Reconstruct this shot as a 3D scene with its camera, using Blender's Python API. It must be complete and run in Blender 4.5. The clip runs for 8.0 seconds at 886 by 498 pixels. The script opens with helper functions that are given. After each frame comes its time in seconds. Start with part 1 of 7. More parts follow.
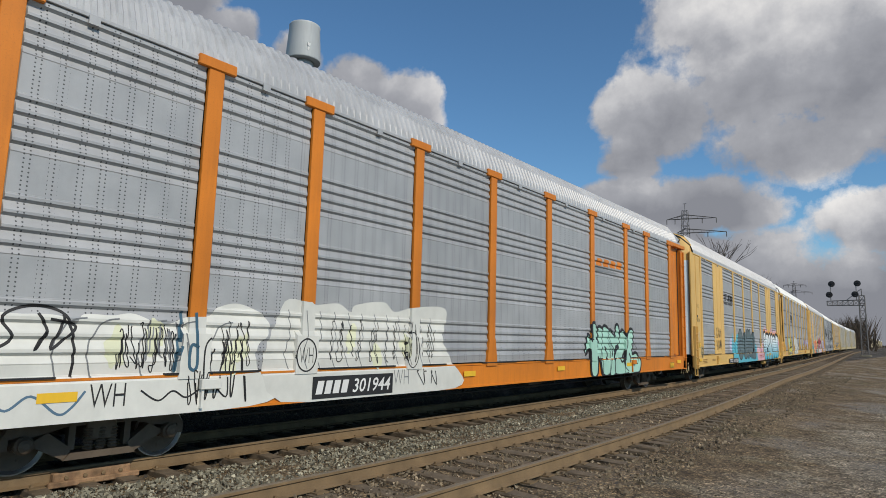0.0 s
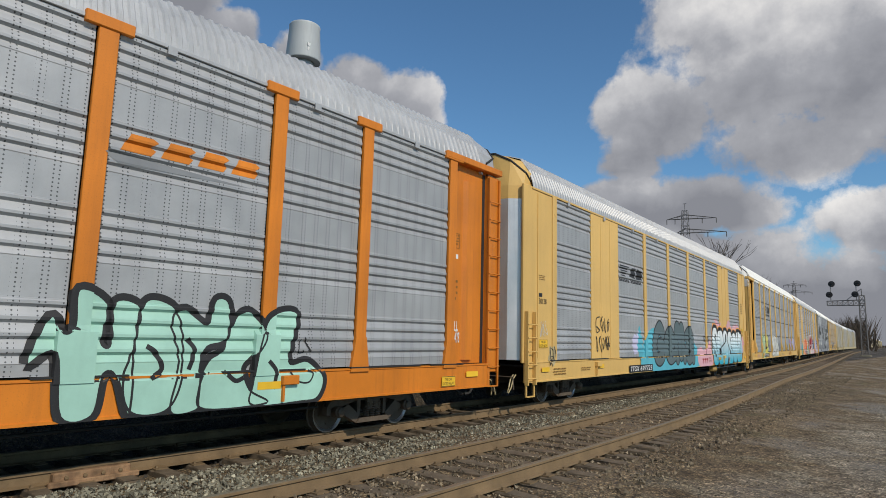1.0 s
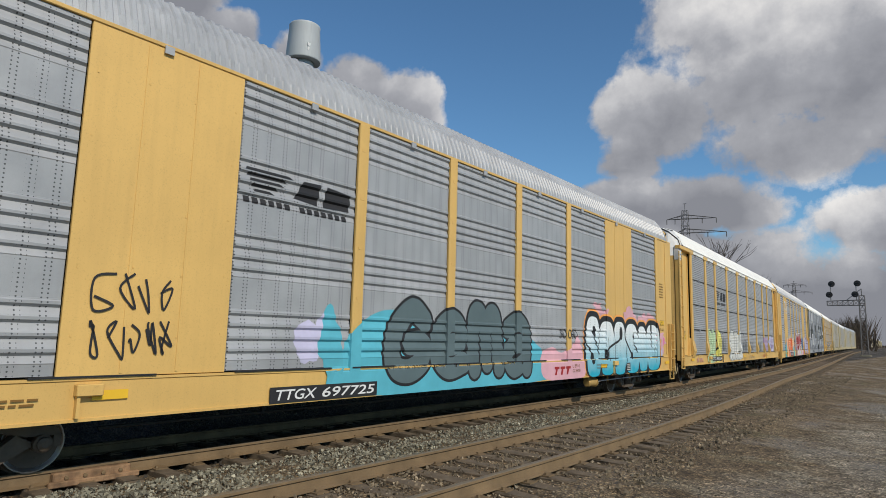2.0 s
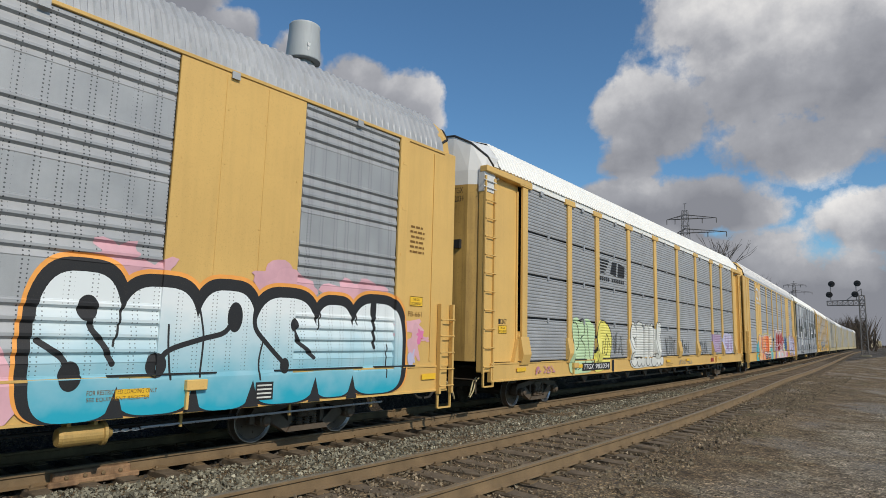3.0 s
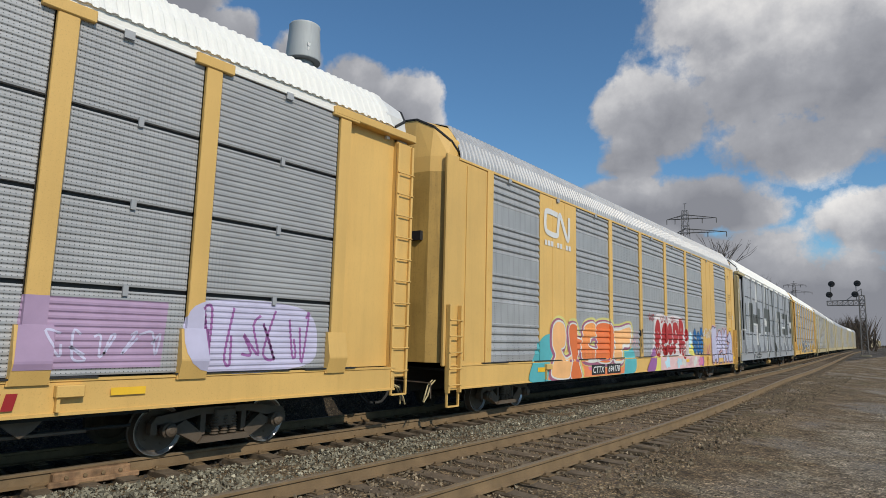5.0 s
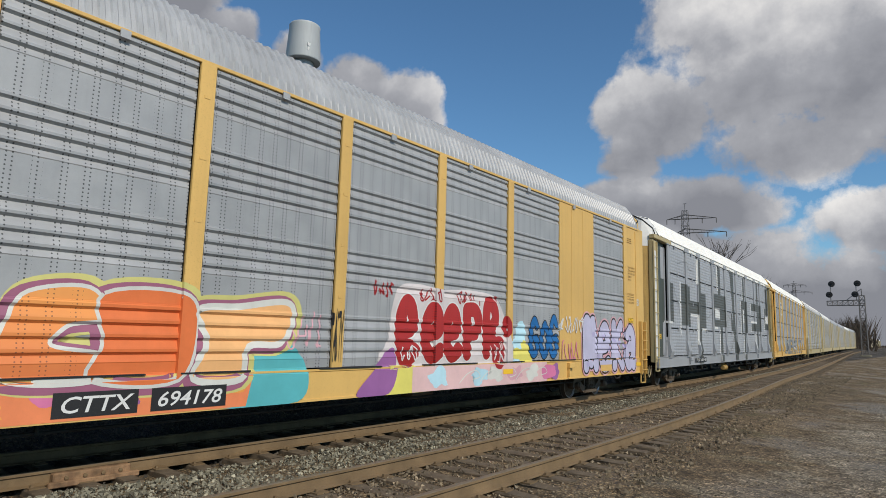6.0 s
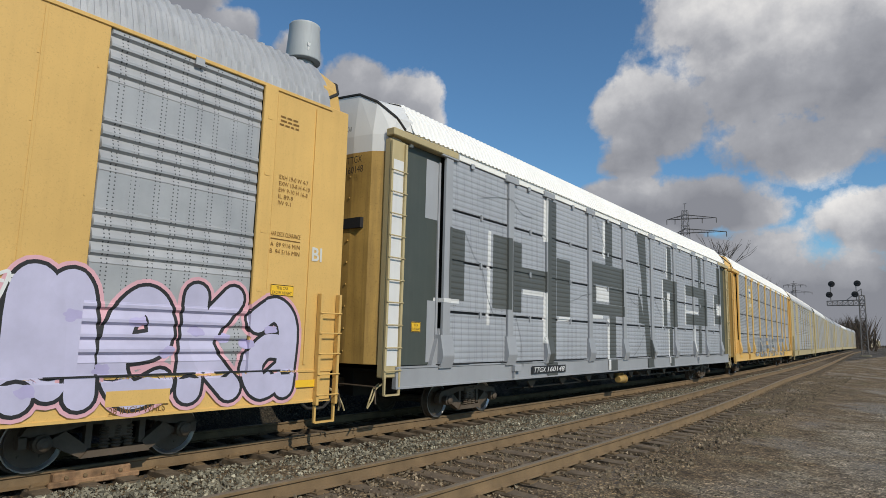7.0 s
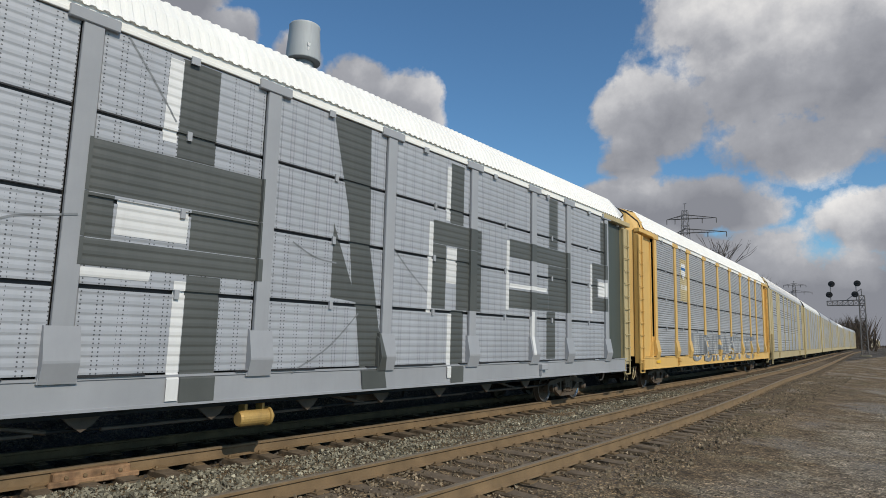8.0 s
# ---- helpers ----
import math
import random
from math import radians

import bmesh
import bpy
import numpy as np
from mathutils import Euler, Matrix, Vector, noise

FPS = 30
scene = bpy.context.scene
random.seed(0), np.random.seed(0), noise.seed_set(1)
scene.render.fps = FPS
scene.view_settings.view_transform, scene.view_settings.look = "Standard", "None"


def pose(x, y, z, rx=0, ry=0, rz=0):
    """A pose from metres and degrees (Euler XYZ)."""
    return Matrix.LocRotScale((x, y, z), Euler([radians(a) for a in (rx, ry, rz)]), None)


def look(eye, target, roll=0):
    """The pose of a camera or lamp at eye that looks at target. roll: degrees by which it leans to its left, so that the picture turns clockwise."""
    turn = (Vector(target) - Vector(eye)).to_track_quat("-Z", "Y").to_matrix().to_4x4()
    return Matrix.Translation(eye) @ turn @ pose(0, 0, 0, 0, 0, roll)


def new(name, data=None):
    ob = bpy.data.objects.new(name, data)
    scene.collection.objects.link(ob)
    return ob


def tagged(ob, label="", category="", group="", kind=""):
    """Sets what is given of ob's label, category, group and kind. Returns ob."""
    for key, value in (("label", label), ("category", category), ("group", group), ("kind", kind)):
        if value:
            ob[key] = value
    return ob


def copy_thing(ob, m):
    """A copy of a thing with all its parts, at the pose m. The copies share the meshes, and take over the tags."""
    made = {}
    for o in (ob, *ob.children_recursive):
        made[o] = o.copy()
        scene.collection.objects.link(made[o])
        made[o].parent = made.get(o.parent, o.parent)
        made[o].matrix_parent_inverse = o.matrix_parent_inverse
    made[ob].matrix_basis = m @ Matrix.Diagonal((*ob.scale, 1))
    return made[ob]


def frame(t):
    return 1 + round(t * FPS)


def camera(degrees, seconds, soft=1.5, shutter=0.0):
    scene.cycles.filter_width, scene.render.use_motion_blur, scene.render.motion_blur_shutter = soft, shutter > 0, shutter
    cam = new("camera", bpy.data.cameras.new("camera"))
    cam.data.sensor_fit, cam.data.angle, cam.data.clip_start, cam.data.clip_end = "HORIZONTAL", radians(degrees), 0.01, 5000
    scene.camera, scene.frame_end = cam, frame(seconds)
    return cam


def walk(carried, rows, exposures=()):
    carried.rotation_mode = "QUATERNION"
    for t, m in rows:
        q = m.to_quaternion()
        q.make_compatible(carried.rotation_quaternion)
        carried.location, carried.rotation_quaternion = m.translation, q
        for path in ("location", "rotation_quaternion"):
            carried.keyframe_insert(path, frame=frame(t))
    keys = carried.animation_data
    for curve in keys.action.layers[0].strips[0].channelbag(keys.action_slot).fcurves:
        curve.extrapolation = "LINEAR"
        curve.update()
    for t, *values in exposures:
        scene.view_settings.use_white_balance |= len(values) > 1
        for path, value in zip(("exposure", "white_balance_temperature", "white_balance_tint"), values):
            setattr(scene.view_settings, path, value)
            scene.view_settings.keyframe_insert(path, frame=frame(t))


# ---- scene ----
# The camera stands still beside the tracks.
cam = camera(71.25, 8.0, soft=0.6, shutter=0.0)
EYE = (-0.04, -0.083, 1.695)
YAW, PITCH = 0.6784, 0.1370
AIM = (EYE[0] - math.sin(YAW) * math.cos(PITCH) * 10, EYE[1] + math.cos(YAW) * math.cos(PITCH) * 10, EYE[2] + math.sin(PITCH) * 10)
STAND = look(EYE, AIM, 1.466)
walk(cam, [(0.0, STAND), (8.0, STAND)])

# ---- light ----
SUN_FROM = Vector((0.77, -0.20, 0.64)).normalized()
sun_el = math.asin(SUN_FROM.z)
sun_az = math.atan2(SUN_FROM.x, SUN_FROM.y)
scene.view_settings.exposure = 0.0
lamp = bpy.data.lights.new("sun", "SUN")
lamp.energy, lamp.angle, lamp.color = 3.1, radians(0.6), (1.0, 0.915, 0.775)
sun = new("sun", lamp)
sun.matrix_world = look(SUN_FROM * 50, (0, 0, 0))


def node(nt, kind, **values):
    n = nt.nodes.new(kind)
    for k, v in values.items():
        if k in n.inputs:
            n.inputs[k].default_value = v
        else:
            setattr(n, k, v)
    return n


def math_node(nt, op, a, b=None, clamp=False):
    n = nt.nodes.new("ShaderNodeMath")
    n.operation, n.use_clamp = op, clamp
    for i, v in enumerate((a, b)):
        if v is None:
            continue
        if isinstance(v, (int, float)):
            n.inputs[i].default_value = v
        else:
            nt.links.new(v, n.inputs[i])
    return n.outputs[0]


def mix_col(nt, fac, a, b, blend="MIX"):
    n = nt.nodes.new("ShaderNodeMix")
    n.data_type, n.blend_type = "RGBA", blend
    for sock, v in ((n.inputs[0], fac), (n.inputs[6], a), (n.inputs[7], b)):
        if isinstance(v, (int, float)):
            sock.default_value = v
        elif isinstance(v, tuple):
            sock.default_value = (*v[:3], 1)
        else:
            nt.links.new(v, sock)
    return n.outputs[2]


def ramp(nt, fac, *stops):
    n = nt.nodes.new("ShaderNodeValToRGB")
    els = n.color_ramp.elements
    while len(els) < len(stops):
        els.new(0.5)
    for e, (p, c) in zip(els, stops):
        e.position = p
        e.color = (c, c, c, 1) if isinstance(c, (int, float)) else (*c, 1)
    nt.links.new(fac, n.inputs[0])
    return n.outputs[0]


# cumulus banks: azimuth, elevation, half width, half height in degrees, weight
PUFFS = [
    (9.5, 23.3, 12.3, 8.1, 1.0), (2.5, 20.6, 13.3, 8.5, 1.0), (19.5, 19.6, 6.6, 4.9, 1.0), (-5.3, 24.8, 11.4, 12.3, 1.0), (8.3, 16.1, 8.5, 3.8, 0.95), (-2.5, 15.9, 8.5, 4.3, 0.95),
    (14.4, 27.0, 6.6, 3.8, 0.9), (22.2, 12.0, 4.8, 2.8, 0.95), (15.4, 11.6, 6.6, 3.2, 0.95), (21.8, 16.2, 3.8, 2.8, 0.7), (1.3, 9.5, 6.6, 3.4, 0.95), (-5.7, 7.3, 11.4, 4.8, 0.95),
    (17.7, 6.3, 12.3, 3.8, 0.9), (4.1, 3.2, 28.5, 4.8, 0.95), (47.3, 22.0, 4.0, 3.2, 0.95), (42.6, 20.6, 3.6, 4.2, 1.0), (53.5, 24.3, 2.8, 2.3, 0.8), (64.4, 27.7, 5.7, 3.2, 0.95),
    (59.2, 25.8, 3.2, 1.9, 0.8), (21.7, 32.1, 4.3, 1.7, 0.8), (93.9, 20.8, 13.3, 6.6, 0.9), (130.0, 30.0, 20.0, 9.0, 0.9), (-45.0, 28.0, 20.0, 10.0, 0.95), (-95.0, 40.0, 22.0, 10.0, 0.9),
    (180.0, 35.0, 22.0, 9.0, 0.9), (-150.0, 20.0, 20.0, 8.0, 0.9),
]


def build_world():
    w = bpy.data.worlds.new("sky")
    w.use_nodes = True
    scene.world = w
    nt = w.node_tree
    nt.nodes.clear()
    out = nt.nodes.new("ShaderNodeOutputWorld")
    sky = nt.nodes.new("ShaderNodeTexSky")
    sky.sky_type, sky.sun_disc = "NISHITA", False
    sky.sun_elevation, sky.sun_rotation = sun_el, sun_az
    sky.air_density, sky.dust_density, sky.ozone_density = 1.0, 0.3, 2.5
    co = nt.nodes.new("ShaderNodeTexCoord").outputs["Generated"]
    sep = node(nt, "ShaderNodeSeparateXYZ")
    nt.links.new(co, sep.inputs[0])
    # billowy distortion of the direction
    n1 = node(nt, "ShaderNodeTexNoise", Scale=9.0, Detail=9.0, Roughness=0.62)
    nt.links.new(co, n1.inputs["Vector"])
    n2 = node(nt, "ShaderNodeTexNoise", Scale=3.2, Detail=5.0, Roughness=0.55)
    nt.links.new(co, n2.inputs["Vector"])
    n3 = node(nt, "ShaderNodeTexNoise", Scale=5.5, Detail=3.0, Roughness=0.5)
    shift = node(nt, "ShaderNodeMapping")
    shift.inputs["Location"].default_value = (3.1, 1.7, 0.4)
    nt.links.new(co, shift.inputs["Vector"])
    nt.links.new(shift.outputs[0], n3.inputs["Vector"])
    az = math_node(nt, "ARCTAN2", math_node(nt, "MULTIPLY", sep.outputs[0], -1.0), sep.outputs[1])
    el = math_node(nt, "ARCSINE", sep.outputs[2])
    total = None
    base = None
    for a, e, hw, hh, wt in PUFFS:
        da = math_node(nt, "SUBTRACT", az, radians(a))
        da = math_node(nt, "WRAP", da, math.pi)
        nt.nodes[-1].inputs[2].default_value = -math.pi
        da = math_node(nt, "DIVIDE", da, radians(hw))
        de = math_node(nt, "DIVIDE", math_node(nt, "SUBTRACT", el, radians(e)), radians(hh))
        r2 = math_node(nt, "ADD", math_node(nt, "MULTIPLY", da, da), math_node(nt, "MULTIPLY", de, de))
        m = math_node(nt, "MULTIPLY", math_node(nt, "SUBTRACT", 1.0, r2), wt)
        m = math_node(nt, "MAXIMUM", m, -1.0)
        shade = math_node(nt, "MULTIPLY", math_node(nt, "MAXIMUM", m, 0.0), de)
        total = m if total is None else math_node(nt, "MAXIMUM", total, m)
        base = shade if base is None else math_node(nt, "ADD", base, shade)
    dens = math_node(nt, "ADD", total, math_node(nt, "MULTIPLY", math_node(nt, "SUBTRACT", n1.outputs[0], 0.5), 2.4))
    dens = math_node(nt, "ADD", dens, math_node(nt, "MULTIPLY", math_node(nt, "SUBTRACT", n2.outputs[0], 0.5), 1.0))
    mask = ramp(nt, dens, (0.08, 0.0), (0.42, 1.0))
    # bright rims and tops, grey undersides
    lit = math_node(nt, "ADD", math_node(nt, "MULTIPLY", base, 0.55), math_node(nt, "MULTIPLY", math_node(nt, "SUBTRACT", n1.outputs[0], 0.5), 1.5))
    lit = math_node(nt, "SUBTRACT", lit, math_node(nt, "MULTIPLY", math_node(nt, "MAXIMUM", dens, 0.0), 0.17))
    lit = math_node(nt, "ADD", lit, math_node(nt, "MULTIPLY", math_node(nt, "SUBTRACT", n3.outputs[0], 0.5), 1.6))
    # cloud banks near the horizon show their shaded undersides
    low_grey = math_node(nt, "MULTIPLY", math_node(nt, "DIVIDE", math_node(nt, "SUBTRACT", radians(17.0), el), radians(17.0), clamp=True), 0.42)
    cloud = ramp(nt, math_node(nt, "SUBTRACT", math_node(nt, "ADD", lit, 0.56), low_grey), (0.05, (0.31, 0.32, 0.36)), (0.40, (0.46, 0.47, 0.51)), (0.66, (0.72, 0.72, 0.74)), (0.90, (1.02, 1.0, 0.98)))
    bg1 = node(nt, "ShaderNodeBackground", Strength=SKY)
    deep = mix_col(nt, 1.0, sky.outputs[0], (0.66, 0.93, 1.05), "MULTIPLY")
    nt.links.new(deep, bg1.inputs[0])
    bg2 = node(nt, "ShaderNodeBackground", Strength=CLOUD)
    nt.links.new(cloud, bg2.inputs[0])
    mx = nt.nodes.new("ShaderNodeMixShader")
    nt.links.new(mask, mx.inputs[0])
    nt.links.new(bg1.outputs[0], mx.inputs[1])
    nt.links.new(bg2.outputs[0], mx.inputs[2])
    nt.links.new(mx.outputs[0], out.inputs[0])


SKY, CLOUD = 0.108, 0.80
build_world()

# ---- materials ----
def surface(name, base, rough=0.6, metal=0.0, vary=0.12, streak=0.15, scale=1.2, bump=0.15, bump_scale=60.0, dirt=(0.12, 0.09, 0.06), dirt_amount=0.25, spec=0.4, dots=False, island=False):
    """Weathered surface: broad stains, vertical streaks, fine grain and bump."""
    m = bpy.data.materials.new(name)
    m.use_nodes = True
    nt = m.node_tree
    bsdf = nt.nodes["Principled BSDF"]
    co = nt.nodes.new("ShaderNodeTexCoord").outputs["Object"]
    big = node(nt, "ShaderNodeTexNoise", Scale=scale, Detail=6.0, Roughness=0.6)
    nt.links.new(co, big.inputs["Vector"])
    mp = node(nt, "ShaderNodeMapping")
    mp.inputs["Scale"].default_value = (7.0, 7.0, 0.45)
    nt.links.new(co, mp.inputs["Vector"])
    drip = node(nt, "ShaderNodeTexNoise", Scale=1.0, Detail=5.0, Roughness=0.6)
    nt.links.new(mp.outputs[0], drip.inputs["Vector"])
    fine = node(nt, "ShaderNodeTexNoise", Scale=bump_scale, Detail=4.0, Roughness=0.65)
    nt.links.new(co, fine.inputs["Vector"])
    lo = tuple(c * (1 - vary) for c in base)
    hi = tuple(min(1, c * (1 + vary)) for c in base)
    col = mix_col(nt, ramp(nt, big.outputs[0], (0.3, 0.0), (0.7, 1.0)), lo, hi)
    col = mix_col(nt, math_node(nt, "MULTIPLY", ramp(nt, drip.outputs[0], (0.48, 0.0), (0.75, 1.0)), streak), col, dirt)
    col = mix_col(nt, math_node(nt, "MULTIPLY", ramp(nt, fine.outputs[0], (0.55, 0.0), (0.75, 1.0)), dirt_amount), col, dirt)
    if island:
        rnd = nt.nodes.new("ShaderNodeNewGeometry").outputs["Random Per Island"]
        col = mix_col(nt, 1.0, col, ramp(nt, rnd, (0.0, 0.30), (0.55, 0.9), (0.9, 1.35), (1.0, 2.1)), "MULTIPLY")
    else:
        rnd = nt.nodes.new("ShaderNodeObjectInfo").outputs["Random"]
        col = mix_col(nt, 1.0, col, ramp(nt, rnd, (0.0, 0.93), (1.0, 1.05)), "MULTIPLY")
    height = fine.outputs[0]
    if dots:
        # rows of small ventilation holes punched in the sheets
        sep = node(nt, "ShaderNodeSeparateXYZ")
        nt.links.new(co, sep.inputs[0])

        def cell(v, pitch):
            return math_node(nt, "ABSOLUTE", math_node(nt, "SUBTRACT", math_node(nt, "FRACT", math_node(nt, "DIVIDE", v, pitch)), 0.5))
        py, pz, gy, hole = dots
        dy = math_node(nt, "MULTIPLY", cell(sep.outputs[1], py), py)
        dz = math_node(nt, "MULTIPLY", cell(sep.outputs[2], pz), pz)
        r = math_node(nt, "SQRT", math_node(nt, "ADD", math_node(nt, "MULTIPLY", dy, dy), math_node(nt, "MULTIPLY", dz, dz)))
        inside = math_node(nt, "LESS_THAN", r, hole)
        if gy:
            col_on = math_node(nt, "LESS_THAN", cell(sep.outputs[1], gy), 0.22)
            inside = math_node(nt, "MULTIPLY", inside, col_on)
        col = mix_col(nt, math_node(nt, "MULTIPLY", inside, 0.8), col, (0.02, 0.02, 0.022))
    nt.links.new(col, bsdf.inputs["Base Color"])
    rr = math_node(nt, "ADD", math_node(nt, "MULTIPLY", math_node(nt, "SUBTRACT", big.outputs[0], 0.5), 0.3), rough, clamp=True)
    nt.links.new(rr, bsdf.inputs["Roughness"])
    bsdf.inputs["Metallic"].default_value = metal
    bsdf.inputs["Specular IOR Level"].default_value = spec
    if bump:
        b = node(nt, "ShaderNodeBump", Strength=bump, Distance=0.01)
        nt.links.new(height, b.inputs["Height"])
        nt.links.new(b.outputs[0], bsdf.inputs["Normal"])
    return m


GALV = surface("galvanised_sheet", (0.40, 0.405, 0.415), 0.5, 0.25, 0.16, 0.10, 1.0, 0.08, 90, (0.20, 0.19, 0.18), 0.15, dots=(0.064, 0.052, 0.27, 0.0105))
GALV_FINE = surface("galvanised_fine_sheet", (0.375, 0.38, 0.39), 0.55, 0.2, 0.14, 0.12, 1.0, 0.05, 90, (0.20, 0.19, 0.18), 0.15, dots=(0.055, 0.042, 0, 0.0068))
GREY_SHEET = surface("grey_painted_sheet", (0.37, 0.385, 0.415), 0.55, 0.1, 0.10, 0.18, 1.0, 0.05, 90, (0.25, 0.25, 0.25), 0.12, dots=(0.064, 0.052, 0.27, 0.0105))
ROOF_GALV = surface("roof_galvanised", (0.45, 0.455, 0.465), 0.5, 0.25, 0.12, 0.2, 0.8, 0.05, 60)
ROOF_WHITE = surface("roof_white_paint", (0.80, 0.79, 0.75), 0.5, 0.0, 0.05, 0.10, 0.8, 0.05, 60, (0.45, 0.42, 0.36), 0.1)
ORANGE = surface("orange_paint", (0.60, 0.185, 0.014), 0.5, 0.0, 0.16, 0.30, 0.7, 0.08, 45, (0.22, 0.075, 0.02), 0.30)
YELLOW = surface("yellow_paint", (0.67, 0.425, 0.135), 0.52, 0.0, 0.10, 0.12, 0.5, 0.08, 45, (0.27, 0.15, 0.05), 0.32)
YELLOW_DIRTY = surface("dirty_yellow_paint", (0.43, 0.27, 0.075), 0.6, 0.0, 0.28, 0.55, 0.6, 0.12, 30, (0.10, 0.06, 0.025), 0.45)
# paler, greyer yellow; for the far cars it also carries air haze
YELLOW_FADED_HAZY = surface("faded_hazy_yellow_paint", (0.47, 0.385, 0.21), 0.55, 0.0, 0.12, 0.16, 0.9, 0.06, 70, (0.25, 0.15, 0.06), 0.2)
BRIGHT_YELLOW = surface("bright_yellow_paint", (0.80, 0.48, 0.03), 0.5, 0, 0.06, 0.1, 1.5, 0.03, 60, (0.3, 0.2, 0.05), 0.1)
WHITE = surface("white_paint", (0.68, 0.68, 0.67), 0.5, 0, 0.05, 0.12, 1.0, 0.05, 60, (0.35, 0.32, 0.28), 0.12)
GREY_PAINT = surface("grey_paint", (0.33, 0.34, 0.36), 0.5, 0, 0.08, 0.12, 1.0, 0.05, 60, (0.2, 0.2, 0.2), 0.1)
DARK_GREY_PAINT = surface("dark_grey_spray", (0.075, 0.082, 0.085), 0.5, 0, 0.15, 0.1, 1.0, 0.05, 60, (0.04, 0.04, 0.04), 0.1)
MID_GREY_PAINT = surface("mid_grey_spray", (0.20, 0.21, 0.22), 0.5, 0, 0.15, 0.1, 1.0, 0.05, 60, (0.08, 0.08, 0.08), 0.1)
SILVER = surface("bare_aluminium_plate", (0.62, 0.62, 0.63), 0.38, 0.6, 0.1, 0.25, 1.2, 0.05, 60)
OLIVE = surface("grey_green_paint", (0.34, 0.33, 0.24), 0.55, 0, 0.08, 0.2, 1.0, 0.05, 60)
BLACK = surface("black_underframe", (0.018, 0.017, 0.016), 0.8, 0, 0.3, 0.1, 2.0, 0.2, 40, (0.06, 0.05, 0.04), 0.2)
STEEL = surface("grimy_steel", (0.105, 0.080, 0.058), 0.65, 0.2, 0.3, 0.2, 3.0, 0.2, 40, (0.07, 0.05, 0.035), 0.4)
TREAD = surface("polished_tread", (0.42, 0.40, 0.38), 0.32, 0.9, 0.1, 0.0, 3.0, 0.05, 40)
RAIL_TOP = surface("rail_head_steel", (0.215, 0.168, 0.115), 0.5, 0.35, 0.15, 0.05, 2.0, 0.05, 60)
RAIL_RUST = surface("rusty_rail", (0.185, 0.125, 0.066), 0.85, 0.0, 0.25, 0.0, 2.5, 0.35, 50, (0.08, 0.05, 0.03), 0.5)
TIE = surface("weathered_tie_wood", (0.135, 0.102, 0.068), 0.9, 0, 0.35, 0.0, 5.0, 0.7, 35, (0.04, 0.03, 0.022), 0.6)
STONE = surface("ballast_stone", (0.245, 0.226, 0.165), 0.9, 0, 0.25, 0.0, 6.0, 0.3, 80, (0.12, 0.10, 0.08), 0.4, island=True)
# stones below the train, its shade painted into their colour
SHADED_STONE = surface("shaded_stone", (0.07, 0.058, 0.045), 0.8, 0, 0.25, 0.0, 6.0, 0.3, 80, (0.03, 0.025, 0.02), 0.4, island=True)
DEBRIS = surface("brown_stone", (0.215, 0.170, 0.112), 0.9, 0, 0.25, 0.0, 6.0, 0.3, 80, (0.10, 0.08, 0.05), 0.4, island=True)
RED_CAP = surface("red_paint", (0.22, 0.018, 0.014), 0.6)
INK = surface("black_ink_paint", (0.02, 0.02, 0.022), 0.6, 0, 0.1, 0, 1, 0.02, 60)
BRONZE_INK = surface("brown_stencil_paint", (0.20, 0.10, 0.02), 0.6, 0, 0.1, 0, 1, 0.02, 60)
DARK_GREEN = surface("dark_grey_green_paint", (0.065, 0.075, 0.065), 0.5, 0, 0.12, 0.2, 1.0, 0.05, 60, (0.12, 0.12, 0.11), 0.15)
RUBBER = surface("rubber_hose", (0.025, 0.025, 0.025), 0.7)


def spray(name, rgb):
    return surface("spray_" + name, rgb, 0.5, 0, 0.10, 0.08, 2.0, 0.03, 60, tuple(c * 0.6 for c in rgb), 0.1)


MINT, TEAL, AQUA = spray("mint", (0.36, 0.60, 0.50)), spray("teal", (0.10, 0.42, 0.46)), spray("aqua", (0.10, 0.42, 0.52))
PINK, MAGENTA, PURPLE = spray("pink", (0.66, 0.37, 0.42)), spray("magenta", (0.65, 0.18, 0.35)), spray("purple", (0.30, 0.12, 0.32))
RED, CORAL, TANGERINE = spray("red", (0.34, 0.02, 0.022)), spray("coral", (0.80, 0.24, 0.10)), spray("tangerine", (0.85, 0.36, 0.08))
BLUE, LILAC, LIME = spray("blue", (0.015, 0.13, 0.36)), spray("lilac", (0.50, 0.48, 0.64)), spray("lime", (0.52, 0.72, 0.38))
LEMON, CREAM, SMOKE = spray("lemon", (0.75, 0.68, 0.16)), spray("cream", (0.64, 0.64, 0.60)), spray("smoke", (0.10, 0.14, 0.15))
SKYBLUE = spray("pale_blue", (0.45, 0.68, 0.78))


# ---- mesh helpers ----
def part(name, bm, material, parent, label="", smooth=False):
    me = bpy.data.meshes.new(name)
    bm.to_mesh(me)
    bm.free()
    return part_mesh(name, me, material, parent, label, smooth)


def part_mesh(name, me, material, parent, label="", smooth=False):
    if material is not None and not me.materials:
        me.materials.append(material)
    if smooth:
        for p in me.polygons:
            p.use_smooth = True
    ob = new(name, me)
    ob.parent = parent
    if label:
        ob["label"] = label
    return ob


